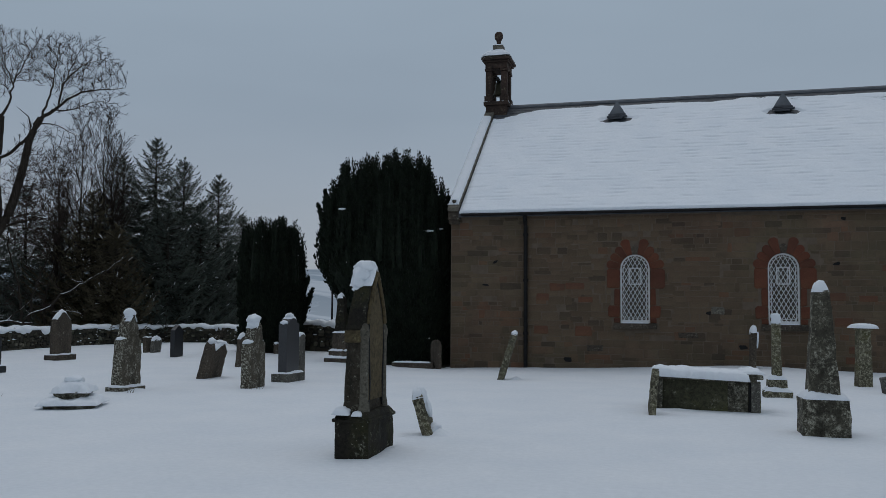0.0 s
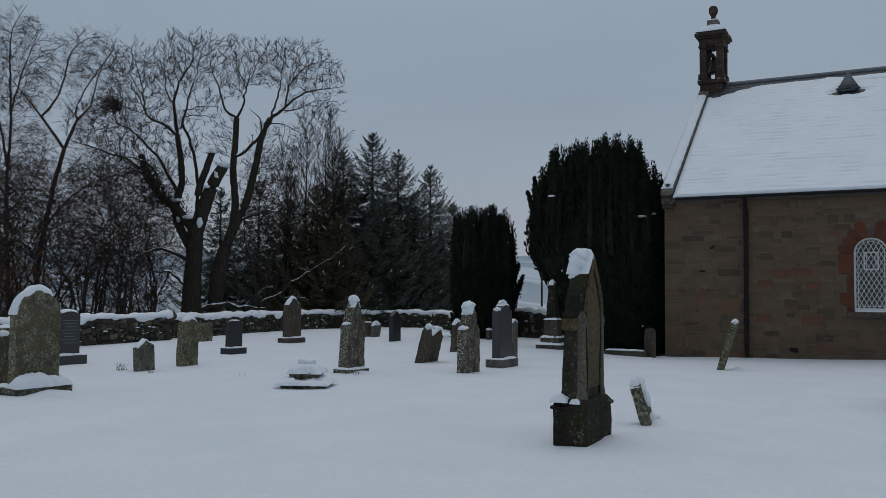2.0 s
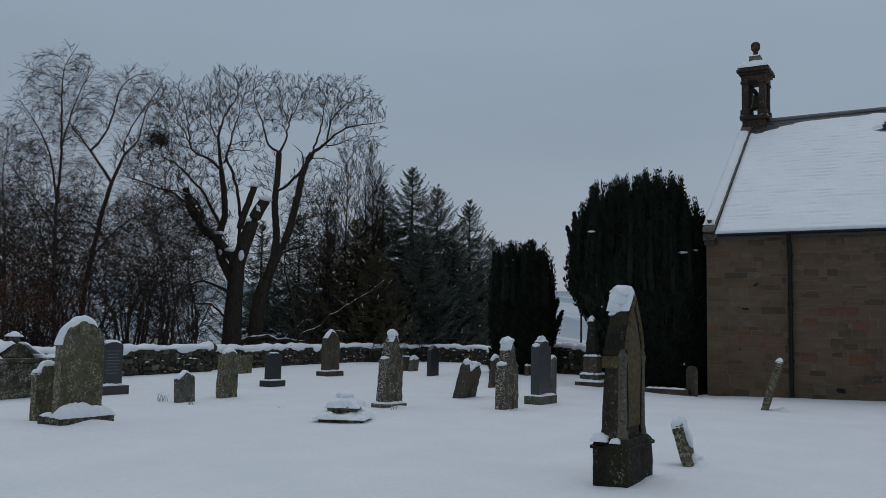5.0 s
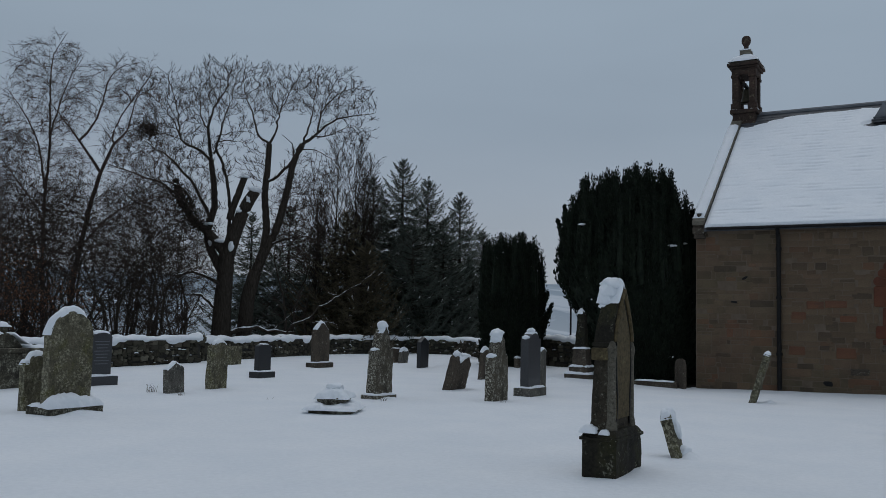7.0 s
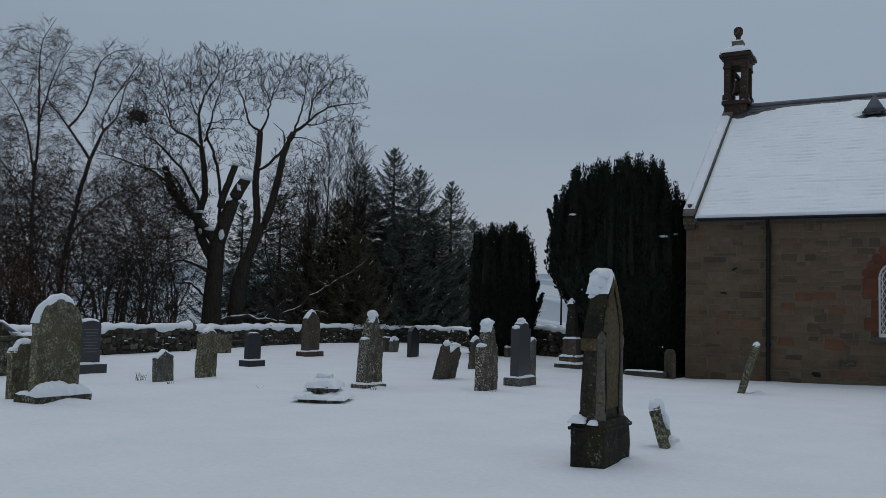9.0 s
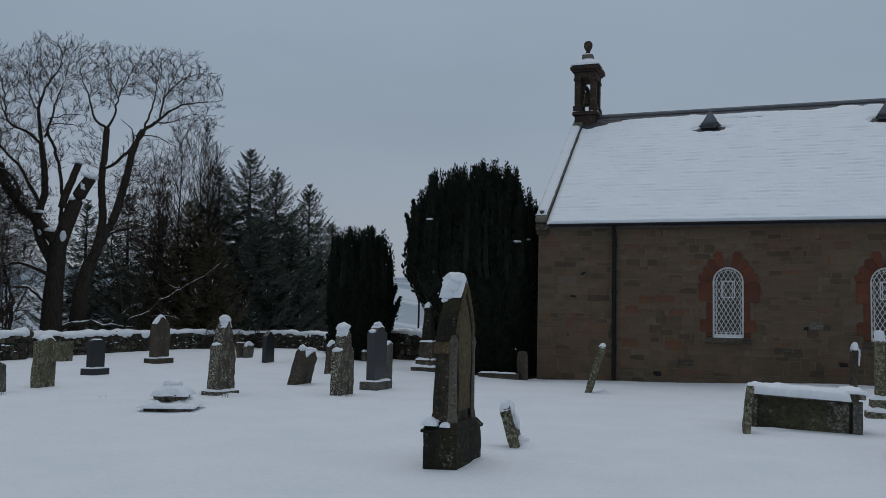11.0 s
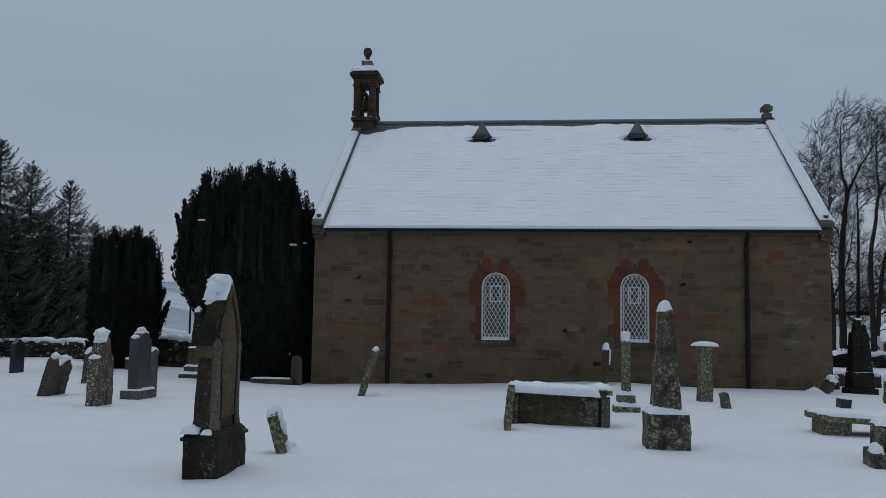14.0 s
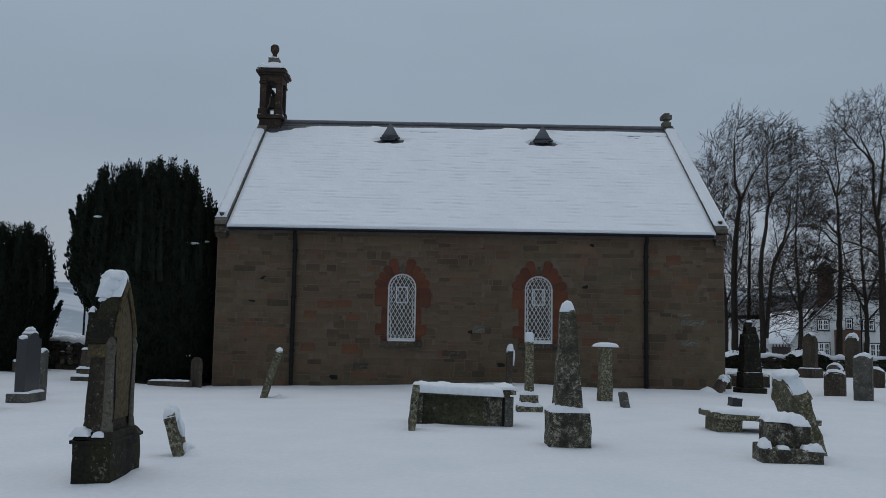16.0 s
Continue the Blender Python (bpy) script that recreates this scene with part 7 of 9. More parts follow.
# birches with fine hanging twigs
BIRCH = dict(ASH, step=0.21, reach=3.0, kill=0.30, bias=(0, 0, 0.16), jitter=0.16, thin=0.0062, power=2.15, crook=0.02, twig=(0.25, 0.7), twigs=1.7, lift=0.0, sub=3, spread=0.5, curl=-0.12)
bb = at_bearing(-54.7, 38)
crown_tree("birch_tree", bb, [
    limb(0, 0.1, 0.105, 0.008, (0.0, bb[2] - 0.2), (-0.02, 0.7), (-0.17, 3.3), (-0.24, 6.0), (-0.18, 7.8), (-0.24, 9.6), (-0.30, 11.0), (-0.22, 12.0), (0.24, 13.0)),
    limb(0, -0.5, 0.0504, 0.009, (-0.22, 6.2), (-0.61, 8.3), (-1.23, 9.5), (-1.77, 10.2)),
    limb(0, 0.5, 0.0432, 0.009, (-0.20, 8.7), (0.10, 10.0), (0.39, 11.1), (0.86, 12.1)),
    limb(0, 0.4, 0.0432, 0.009, (-0.22, 5.2), (-1.0, 6.4), (-1.9, 7.6), (-2.4, 8.3)),
    limb(0, -0.4, 0.0432, 0.009, (-0.2, 4.6), (0.6, 5.8), (1.1, 7.2)),
], [(-0.3, 0, 11.1, 1.5, 1.2, 1.5, 777), (-0.9, 0, 8.9, 1.7, 1.3, 1.8, 777), (0.2, 0.2, 7.0, 1.4, 1.1, 1.6, 406), (-1.9, 0.2, 6.9, 1.3, 1.0, 1.5, 313)],
    BIRCH, 5, "slender birch with fine hanging twigs", None, M_birch, "birches", bark=M_birch)
bb = at_bearing(-52.6, 37)
crown_tree("birch_tree", bb, [
    limb(0, 0, 0.13, 0.075, (-0.5, bb[2] - 0.2), (-0.46, 0.7), (-0.43, 2.4), (-0.14, 4.6), (0.10, 6.0), (0.38, 7.2)),
    limb(0, -0.3, 0.0648, 0.009, (0.36, 7.2), (-0.51, 8.4), (-1.14, 9.2), (-1.58, 9.7)),
    limb(0, 0.4, 0.072, 0.009, (0.38, 7.2), (0.83, 8.4), (1.28, 9.0), (1.57, 10.4), (2.06, 11.4)),
    limb(-0.3, 0.1, 0.0504, 0.009, (-0.46, 8.33), (0.05, 9.1), (0.34, 10.2), (0.56, 11.1), (1.15, 11.7), (1.68, 11.8)),
    limb(0.2, -0.4, 0.0432, 0.009, (0.83, 8.4), (0.76, 8.9), (1.24, 9.9), (1.89, 11.0), (2.14, 11.6)),
    limb(0, -0.6, 0.0576, 0.009, (-0.2, 4.2), (1.0, 5.6), (2.2, 6.2), (3.4, 6.5)),
], [(1.2, 0, 10.6, 1.4, 1.0, 1.3, 555), (-0.6, -0.1, 9.4, 1.1, 0.9, 1.2, 240), (1.6, 0.2, 8.4, 1.3, 0.9, 1.2, 240), (1.6, -0.3, 6.4, 1.8, 0.9, 1.0, 351), (-0.9, 0, 6.2, 1.0, 0.8, 1.4, 165)],
    BIRCH, 9, "leaning birch with a kinked trunk", None, M_birch, "birches", bark=M_birch)
for az, d, top, sd in ((-57.6, 39, 9.3, 6), (-60.0, 37, 9.0, 7)):
    bb = at_bearing(az, d)
    crown_tree("birch_tree", bb, [
        limb(0, 0, 0.085, 0.008, (0, bb[2] - 0.2), (0.05, 2.0), (-0.1, 5.0), (-0.3, top - 2), (-0.2, top)),
        limb(0, 0.4, 0.0432, 0.009, (-0.05, 4.0), (0.7, 5.8), (1.1, top - 1.6)),
        limb(0, -0.4, 0.0432, 0.009, (-0.05, 4.2), (-0.8, 6.0), (-1.2, top - 1.9)),
    ], [(-0.2, 0, top - 1.7, 1.5, 1.2, 1.7, 420), (0.0, 0, top - 4.0, 1.9, 1.2, 1.6, 420)], BIRCH, sd, "slender birch with fine hanging twigs", None, M_birch, "birches", bark=M_birch)

# crow's nest of sticks in the leaning birch
rn = random.Random(4)
nest = []
c_ = Vector(at_bearing(-49.4, 37.2))
c_.z = 9.1
for k in range(210):
    o = Vector((rn.gauss(0, 0.24), rn.gauss(0, 0.24), rn.gauss(0, 0.15)))
    d_ = Vector((rn.uniform(-1, 1), rn.uniform(-1, 1), rn.uniform(-0.7, 0.7))) * rn.uniform(0.15, 0.38)
    nest.append((0, [o - d_, o, o + d_ + Vector((0, 0, 0.03))], [0.008, 0.011, 0.007]))
nv, nf = tubes(nest, (3,))
ob = raw_object("bird_nest", nv, nf, M_twig)
ob.location = c_
tagged(ob, "untidy round nest of dark sticks in a birch", "nest")

# thicket of crooked small trees along the wall
THORN = dict(ASH, step=0.22, reach=3.0, kill=0.32, bias=(0, 0, 0.03), jitter=0.26, inertia=0.8, thin=0.0078, power=2.15, crook=0.05, twig=(0.2, 0.6), twigs=1.85, lift=0.08, sub=2, spread=0.7, curl=0.02)
rs = random.Random(77)
for k, (az, d, top, wide, n) in enumerate(((-61.5, 33, 6.6, 2.2, 420), (-58.6, 36, 7.0, 2.3, 480), (-55.8, 33, 6.2, 2.1, 400), (-53.4, 36, 6.8, 2.2, 460), (-51.0, 34, 6.6, 2.1, 430),
                                           (-48.8, 37, 6.9, 2.2, 330), (-40.2, 42, 8.2, 1.5, 230), (-38.9, 44, 7.6, 1.5, 200), (-60.2, 41, 7.4, 2.4, 460), (-57.0, 42, 7.4, 2.4, 460), (-54.2, 41, 7.2, 2.4, 460), (-49.9, 42, 7.4, 2.4, 460), (-46.6, 43, 7.6, 1.6, 220), (-48.2, 40, 8.2, 2.0, 330), (-62.6, 38, 7.4, 2.2, 420))):
    bb = at_bearing(az, d)
    z0 = bb[2]
    stems = []
    for q in range(4 if az < -45 else 2):
        s = rs.uniform(-1, 1)
        dd = rs.uniform(-0.6, 0.6)
        stems.append(limb(0.1 * dd, dd, rs.uniform(0.05, 0.08), 0.01, (0.15 * s, z0 - 0.2), (0.3 * s + rs.uniform(-0.2, 0.2), z0 + (top - z0) * 0.25), (wide * 0.4 * s + rs.uniform(-0.4, 0.4), z0 + (top - z0) * 0.52),
                          (wide * 0.7 * s + rs.uniform(-0.4, 0.4), z0 + (top - z0) * 0.8)))
    mid = 0.60 if az < -45 else 0.72
    crown_tree("bare_shrub", bb, stems, [(0, 0, top * mid, wide, 1.3, top * (1 - mid), n * 2), (0, 0.3, 1.9, wide, 1.0, 1.6, n // 8)], THORN, 100 + k,
               "tangled leafless thorn tree behind the wall", (0.02, (1,)), rs.choice((M_birch, M_twig)), "thicket", "stem")

SHRUB = dict(TREE, levels=4, segs=(6, 4, 2, 1), count=(9, 6, 3, 0), ratio=((0.35, 0.65), (0.4, 0.7), (0.4, 0.7), (0, 0)), wander=(0.16, 0.24, 0.28, 0.3),
             lift=(0.02, 0.02, 0.0, -0.02), thin=0.0085, **{"from": (0.15, 0.1, 0.1, 0)})


def shrub(az, d, h, stems, seed, label, wide=0.5, p=SHRUB, snow=0.0, mat=None):
    rnd = random.Random(seed)
    out = []
    for k in range(stems):
        a = rnd.uniform(0, 2 * math.pi)
        w = Vector((math.cos(a) * wide * rnd.random(), math.sin(a) * wide * rnd.random(), 1))
        s = Vector((math.cos(a), math.sin(a), 0)) * rnd.uniform(0, 0.5)
        grow(s, w, h * rnd.uniform(0.6, 1.05), 0.018 + h * 0.006, rnd, 0, out, p)
    return tree_thing("bare_shrub", at_bearing(az, d, 0.1), out, label, (snow, (1, 2)) if snow else None, seed, mat or M_twig, "thicket", "stem", (5, 4, 3, 3))


for k in range(6):
    shrub(-61.5 + k * 2.9 + rs.uniform(-0.5, 0.5), rs.uniform(38, 48), rs.uniform(4.5, 7.6), rs.choice((5, 6)), 180 + k, "tangled leafless shrub behind the wall", 0.8, mat=rs.choice((M_birch, M_twig)))
for k in range(4):
    shrub(-60 + k * 3.9 + rs.uniform(-0.6, 0.6), rs.uniform(29.5, 33), rs.uniform(1.6, 2.6), 6, 140 + k, "low leafless bramble and bush behind the wall", 1.1)

def leafy_bush(az, d, h, count, seed):
    """A beech bush that keeps its withered leaves."""
    rnd = random.Random(seed)
    bb = at_bearing(az, d)
    g = thing("beech_bush", Matrix.Translation(bb), "bush holding withered red-brown leaves behind the wall", "bush", "beech bushes")
    lines = []
    for k in range(9):
        a = rnd.uniform(0, 2 * math.pi)
        grow(Vector((0, 0, -0.1)), Vector((0.4 * math.cos(a), 0.4 * math.sin(a), 1)), h, 0.03, rnd, 1, lines, SHRUB)
    tagged(raw_object("stem", *tubes(lines, (4, 4, 3, 3)), M_twig, g), kind="stuff")
    V, F = [], []
    for k in range(count):
        l = rnd.choice(lines)
        c = rnd.choice(l[1][1:]) + Vector((rnd.gauss(0, 0.12), rnd.gauss(0, 0.12), rnd.gauss(0, 0.12)))
        o = Vector((rnd.uniform(-1, 1), rnd.uniform(-1, 1), rnd.uniform(-1, 0.3))).normalized() * 0.07
        s = o.cross(Vector((rnd.uniform(-1, 1), rnd.uniform(-1, 1), 0.3))).normalized() * 0.025
        b = len(V)
        V += [tuple(c), tuple(c + o * 0.5 + s), tuple(c + o), tuple(c + o * 0.5 - s)]
        F.append((b, b + 1, b + 2, b + 3))
    tagged(raw_object("leaves", V, F, M_leaf, g), kind="stuff")
    return g


for k, (az, d, h) in enumerate(((-58.5, 30, 2.6), (-56.6, 31, 3.2), (-54.6, 31.5, 2.4), (-60.5, 30, 3.0))):
    leafy_bush(az, d, h - at_bearing(az, d)[2], 800, 400 + k)

# arching snowy boughs fallen near the wall
bW = at_bearing(-40.5, 41)
FALLEN = dict(THORN, twigs=0.8, kill=0.4, thin=0.009)
crown_tree("fallen_bough", bW, [
    limb(0, -0.2, 0.12, 0.04, (-2.4, 0.75), (-2.0, 0.98), (-1.5, 1.02), (-1.16, 1.1), (-0.7, 0.9), (-0.3, 0.97), (0.13, 0.85), (0.56, 0.9)),
    limb(-0.1, 0.3, 0.035, 0.01, (-0.47, 0.98), (0.03, 1.45), (0.6, 1.95)),
    limb(-0.2, -0.4, 0.05, 0.03, (0.2, 0.9), (0.46, 1.28), (0.9, 1.4), (1.37, 1.8)),
    limb(-0.4, -0.2, 0.05, 0.01, (1.37, 1.8), (1.6, 2.1), (2.55, 2.66), (3.5, 3.27), (4.2, 3.9)),
    limb(-0.4, -0.6, 0.025, 0.01, (1.3, 1.35), (1.9, 1.4), (2.46, 1.3)),
    limb(-0.3, -0.5, 0.02, 0.008, (2.55, 2.66), (1.96, 2.8)),
], [(-1.2, 0, 1.2, 1.2, 0.5, 0.3, 30), (2.6, -0.3, 2.7, 2.2, 0.5, 0.9, 60), (0.6, 0.1, 1.8, 1.0, 0.4, 0.7, 30)], FALLEN, 3, "arching fallen bough lined with snow", (0.85, (0,)), group="fallen boughs", main="bough")


# conifers
def conifer(az, d, h, spread_, seed, label, mat=None, whorls=26, low=0.06, snow=0.045, droop=0.25, ragged=0.52, slope=0.66):
    rnd = random.Random(seed)
    base = at_bearing(az, d, 0.2)
    up = h - base[2]
    g = thing("conifer", Matrix.Translation(base), label, "tree", "conifers")
    raw_object("trunk", *tubes([(0, [Vector((0, 0, 0)), Vector((0.05, 0, up * 0.5)), Vector((0, 0, up))], [0.022 * up, 0.013 * up, 0.012])], (7,)), M_bark, g, True)
    V, F, S, SF = [], [], [], []
    boughs = []
    total = int(whorls * 11)
    for w in range(total):
        t = low + (1 - low) * (w / total) ** 0.95
        z = up * t
        z = 0.42 * round(z / 0.42) + rnd.uniform(-0.17, 0.17)
        a = w * 2.399963 + rnd.uniform(-0.4, 0.4)
        r = min(spread_ * (1.3 - 0.3 * t), slope * (up - z) + 0.10) * rnd.uniform(1 - ragged, 1.15)
        out = Vector((math.cos(a), math.sin(a), 0))
        side = out.cross(Vector((0, 0, 1)))
        tilt = 0.55 * t ** 4 - droop * (1 - 0.6 * t)
        n = max(3, int(r / 0.20))
        pts = []
        for i in range(n + 1):
            s = i / n
            pts.append(Vector((0, 0, z)) + out * (r * s) + side * (0.12 * r * s * s * math.sin(w)) + Vector((0, 0, r * (tilt * s + 0.30 * s ** 3 - droop * 0.5 * math.sin(math.pi * s)))))
        thin_ = pts[::3] if n % 3 == 0 else pts[::3] + [pts[-1]]
        boughs.append((1, thin_, [0.014 * (1 - 0.8 * i / len(thin_)) + 0.005 for i in range(len(thin_))]))
        for i in range(0 if r < 0.6 else 1, n + 1):
            s = i / n
            m = 0.24 * r * (1 - s) ** 0.7 + 0.13
            along_ = (pts[min(i + 1, n)] - pts[max(i - 1, 0)]).normalized()
            for sg in (-1, 1):
                for rep in range(4 if s > 0.35 else 2):
                    l_ = m * rnd.uniform(0.5, 1.2)
                    dirn = (along_ * rnd.uniform(0.5, 1.0) + side * sg * rnd.uniform(0.25, 0.95) + Vector((0, 0, rnd.uniform(-0.35, 0.30)))).normalized()
                    wd = 0.016 + 0.018 * rnd.random()
                    p0 = pts[i] + along_ * rnd.uniform(-0.1, 0.1) + Vector((0, 0, rnd.uniform(-0.04, 0.04)))
                    p1 = p0 + dirn * l_
                    nrm = dirn.cross(Vector((rnd.uniform(-0.8, 0.8), rnd.uniform(-0.8, 0.8), 1))).normalized() * wd
                    mid = p0.lerp(p1, 0.4) + Vector((0, 0, -0.04 * l_))
                    b = len(V)
                    for v in (p0, mid + nrm, p1, mid - nrm):
                        V.append((v.x, v.y, v.z))
                    F.append((b, b + 1, b + 2, b + 3))
            if rnd.random() < snow * (1.3 - t) and i > 1:
                b = len(S)
                p0 = pts[i] + Vector((0, 0, 0.03))
                p1 = p0 + along_ * rnd.uniform(0.08, 0.30) + side * rnd.uniform(-0.1, 0.1)
                wd = side * rnd.uniform(0.012, 0.032)
                for v in (p0 - wd, p0 + wd, p1 + wd * 0.4, p1 - wd * 0.4, (p0 + p1) / 2 + Vector((0, 0, 0.035))):
                    S.append((v.x, v.y, v.z))
                SF += [(b, b + 1, b + 4), (b + 1, b + 2, b + 4), (b + 2, b + 3, b + 4), (b + 3, b, b + 4), (b + 3, b + 2, b + 1, b)]
    tagged(raw_object("bough", *tubes(boughs, (3,)), M_bark, g), kind="stuff")
    raw_object("crown", V, F, mat or M_fir, g)
    if S:
        tagged(raw_object("branch_snow", S, SF, M_snow, g), "flecks of snow on the boughs", kind="stuff")
    return g


CON = "dark green conifer flecked with snow"
D0 = 48.0
hh = lambda el, d=D0: 1.6 + d * math.tan(radians(el))
conifer(-33.0, D0, hh(10.4), 3.3, 1, CON, whorls=30)
conifer(-34.9, D0 + 1, hh(9.3, D0 + 1), 3.2, 2, CON, whorls=28)
conifer(-31.3, D0 + 1.5, hh(9.2, D0 + 1.5), 2.9, 3, CON, whorls=28)
conifer(-29.15, D0 + 4, hh(8.3, D0 + 4), 2.7, 4, CON, whorls=28)
conifer(-27.6, D0 + 6, hh(5.9, D0 + 6), 2.6, 5, CON, whorls=22)
conifer(-32.2, D0 - 3, hh(6.2, D0 - 3), 3.0, 6, CON, whorls=22)
conifer(-30.2, D0 - 1, hh(5.8, D0 - 1), 3.0, 7, CON, whorls=22)
conifer(-36.6, D0 - 3, hh(7.0, D0 - 3), 2.6, 8, "brownish conifer behind the churchyard wall", M_bracken, 24)
conifer(-38.3, D0, hh(6.0, D0), 2.7, 9, CON, whorls=22)
conifer(-40.3, D0 + 2, hh(7.0, D0 + 2), 2.8, 10, CON, whorls=22)
conifer(-35.2, D0 - 5, hh(4.8, D0 - 5), 2.6, 11, "brownish conifer behind the churchyard wall", M_bracken, 20)
conifer(-42.7, D0 + 4, hh(6.5, D0 + 4), 2.8, 12, CON, whorls=20)
conifer(-34.55, 43.5, hh(0.75, 43.5), 1.0, 14, "small young conifer heaped with snow", M_fir, 12, snow=0.22, slope=0.8)
conifer(-33.2, 43.8, hh(0.65, 43.8), 0.9, 16, "small young conifer heaped with snow", M_fir, 10, snow=0.18, slope=0.8)
conifer(-28.4, D0 + 2, hh(3.6, D0 + 2), 2.6, 15, CON, whorls=18)
# thin saplings standing among the conifers
SAP = dict(TREE, levels=4, segs=(8, 6, 3, 1), count=(20, 9, 6, 0), ratio=((0.25, 0.4), (0.4, 0.6), (0.4, 0.6), (0, 0)), angle=((14, 30), (18, 40), (20, 50), (0, 0)), lift=(0.04, 0.10, 0.06, 0.02), **{"from": (0.3, 0.15, 0.1, 0)})
for az, el, sd in ((-36.2, 10.2, 1), (-37.4, 9.4, 2), (-35.6, 9.0, 3), (-38.6, 8.4, 4)):
    b_ = at_bearing(az, 46)
    u = hh(el, 46) - b_[2]
    limb_tree("bare_sapling", b_, ((((0, 0, -0.2, 0.10), (0.1, 0, u * 0.5, 0.07), (0.1, 0, u, 0.012)), 1.0),), SAP, sd + 300, "thin upright leafless young tree", None, M_twig, "saplings", 0.25)


# Irish yews: many upright columns of dark foliage
def yew(x, y, h, rx, ry, seed, label, columns, droop_, low=0.0, tips=(), narrow=0.85, shift=0.0):
    rnd = random.Random(seed)
    z0 = ground_z(x, y)
    g = thing("yew_tree", pose(x, y, z0), label, "tree", "yews")
    raw_object("trunk", *tubes([(0, [Vector((0, 0, -0.2)), Vector((0, 0, h * 0.5)), Vector((0, 0, h * 0.8))], [0.35, 0.28, 0.05])], (8,)), M_bark, g, True)
    V, F, S, SF = [], [], [], []
    cols, stems, candles = [], [], []
    for k in range(columns):
        a, q = rnd.uniform(0, 2 * math.pi), math.sqrt(rnd.random())
        cols.append((math.cos(a) * q * rx, math.sin(a) * q * ry, q))
    # envelope: full height in the middle, lower and outward at the rim
    for cx, cy, q in cols:
        top = h * (1 - droop_ * q ** 3.6) * rnd.uniform(0.89, 1.02)
        n = int(top / 0.075)
        if top > h * 0.5:
            for _ in range(rnd.choice((1, 2, 2, 3))):      # short candles beside the leading shoot
                a, dr = rnd.uniform(0, 2 * math.pi), rnd.uniform(0.10, 0.26)
                zt_ = top - rnd.uniform(0.1, 0.9)
                by = narrow + (1 - narrow) * smoothstep(0.18, 0.5, zt_ / h) - 0.10
                candles.append((cx * by + dr * math.cos(a), cy * by + dr * math.sin(a), zt_, rnd.uniform(0.35, 0.7)))
            fat = [(0.58, 0.08), (0.66, 0.10), (0.78, 0.075), (0.90, 0.045), (0.97, 0.012)]
            line = []
            for t, _r in fat:
                z = low + (top - low) * t
                belly = narrow + (1 - narrow) * smoothstep(0.18, 0.5, z / h) - 0.14 * max(0.0, t - 0.62)
                line.append(Vector((cx * belly + shift * (1 - smoothstep(0.18, 0.5, z / h)), cy * belly, z)))
            stems.append((0, line, [_r for _t, _r in fat]))
        for i in range(n):
            t = i / n
            z = low + (top - low) * t
            belly = narrow + (1 - narrow) * smoothstep(0.18, 0.5, z / h) - 0.14 * max(0.0, t - 0.62)
            lean_ = shift * (1 - smoothstep(0.18, 0.5, z / h))
            r = 0.20 * (1 - t) ** 0.45 * (1 + 0.22 * math.sin(z * 9 + cx * 40) + 0.30 * math.sin(z * 31 + cy * 50)) + 0.03
            px_, py_ = cx * belly + lean_, cy * belly
            for rep in range(15 if t > 0.72 else 8 if q > 0.66 else 1 if q > 0.4 else 0):
                a = rnd.uniform(0, 2 * math.pi)
                rr = r * math.sqrt(rnd.random())
                c = Vector((px_ + rr * math.cos(a), py_ + rr * math.sin(a), z + rnd.uniform(-0.08, 0.08)))
                out = Vector((math.cos(a) * 0.6 + cx * 0.12, math.sin(a) * 0.6 + cy * 0.12, rnd.uniform(1.0, 2.2))).normalized()
                sd = out.cross(Vector((rnd.uniform(-1, 1), rnd.uniform(-1, 1), 0.2))).normalized()
                l_, w_ = rnd.uniform(0.06, 0.11), rnd.uniform(0.011, 0.02)
                b = len(V)
                for v in (c, c + out * l_ * 0.5 + sd * w_, c + out * l_, c + out * l_ * 0.5 - sd * w_):
                    V.append((v.x, v.y, v.z))
                F.append((b, b + 1, b + 2, b + 3))
                if rnd.random() < 0.0006:
                    b = len(S)
                    e = rnd.uniform(0.010, 0.032)
                    for v in (c + Vector((-e, -e, 0.02)), c + Vector((e * 1.6, -e, 0.03)), c + Vector((e, e, 0.04)), c + Vector((-e, e, 0.02)), c + Vector((0, 0, 0.08))):
                        S.append((v.x, v.y, v.z))
                    SF += [(b, b + 1, b + 4), (b + 1, b + 2, b + 4), (b + 2, b + 3, b + 4), (b + 3, b, b + 4), (b + 3, b + 2, b + 1, b)]
    for cx, cy, zt_, ln in candles:
        stems.append((0, [Vector((cx * 0.97, cy * 0.97, zt_ - ln)), Vector((cx, cy, zt_ - ln * 0.5)), Vector((cx, cy, zt_ - 0.03))], [0.06, 0.05, 0.01]))
        ph = rnd.uniform(0, 6)
        for i in range(int(ln / 0.0032)):
            u = rnd.random()
            r = (0.055 + 0.075 * (1 - u)) * (1 + 0.45 * math.sin(u * ln * 38 + ph)) * (1.0 if u < 0.9 else 0.6)
            a, rr = rnd.uniform(0, 2 * math.pi), math.sqrt(rnd.random())
            c = Vector((cx + r * rr * math.cos(a), cy + r * rr * math.sin(a), zt_ - ln * (1 - u)))
            out = Vector((math.cos(a), math.sin(a), rnd.uniform(0.4, 1.6))).normalized() * rnd.uniform(0.05, 0.09)
            sd = out.cross(Vector((rnd.uniform(-1, 1), rnd.uniform(-1, 1), 0.2))).normalized() * rnd.uniform(0.012, 0.022)
            b = len(V)
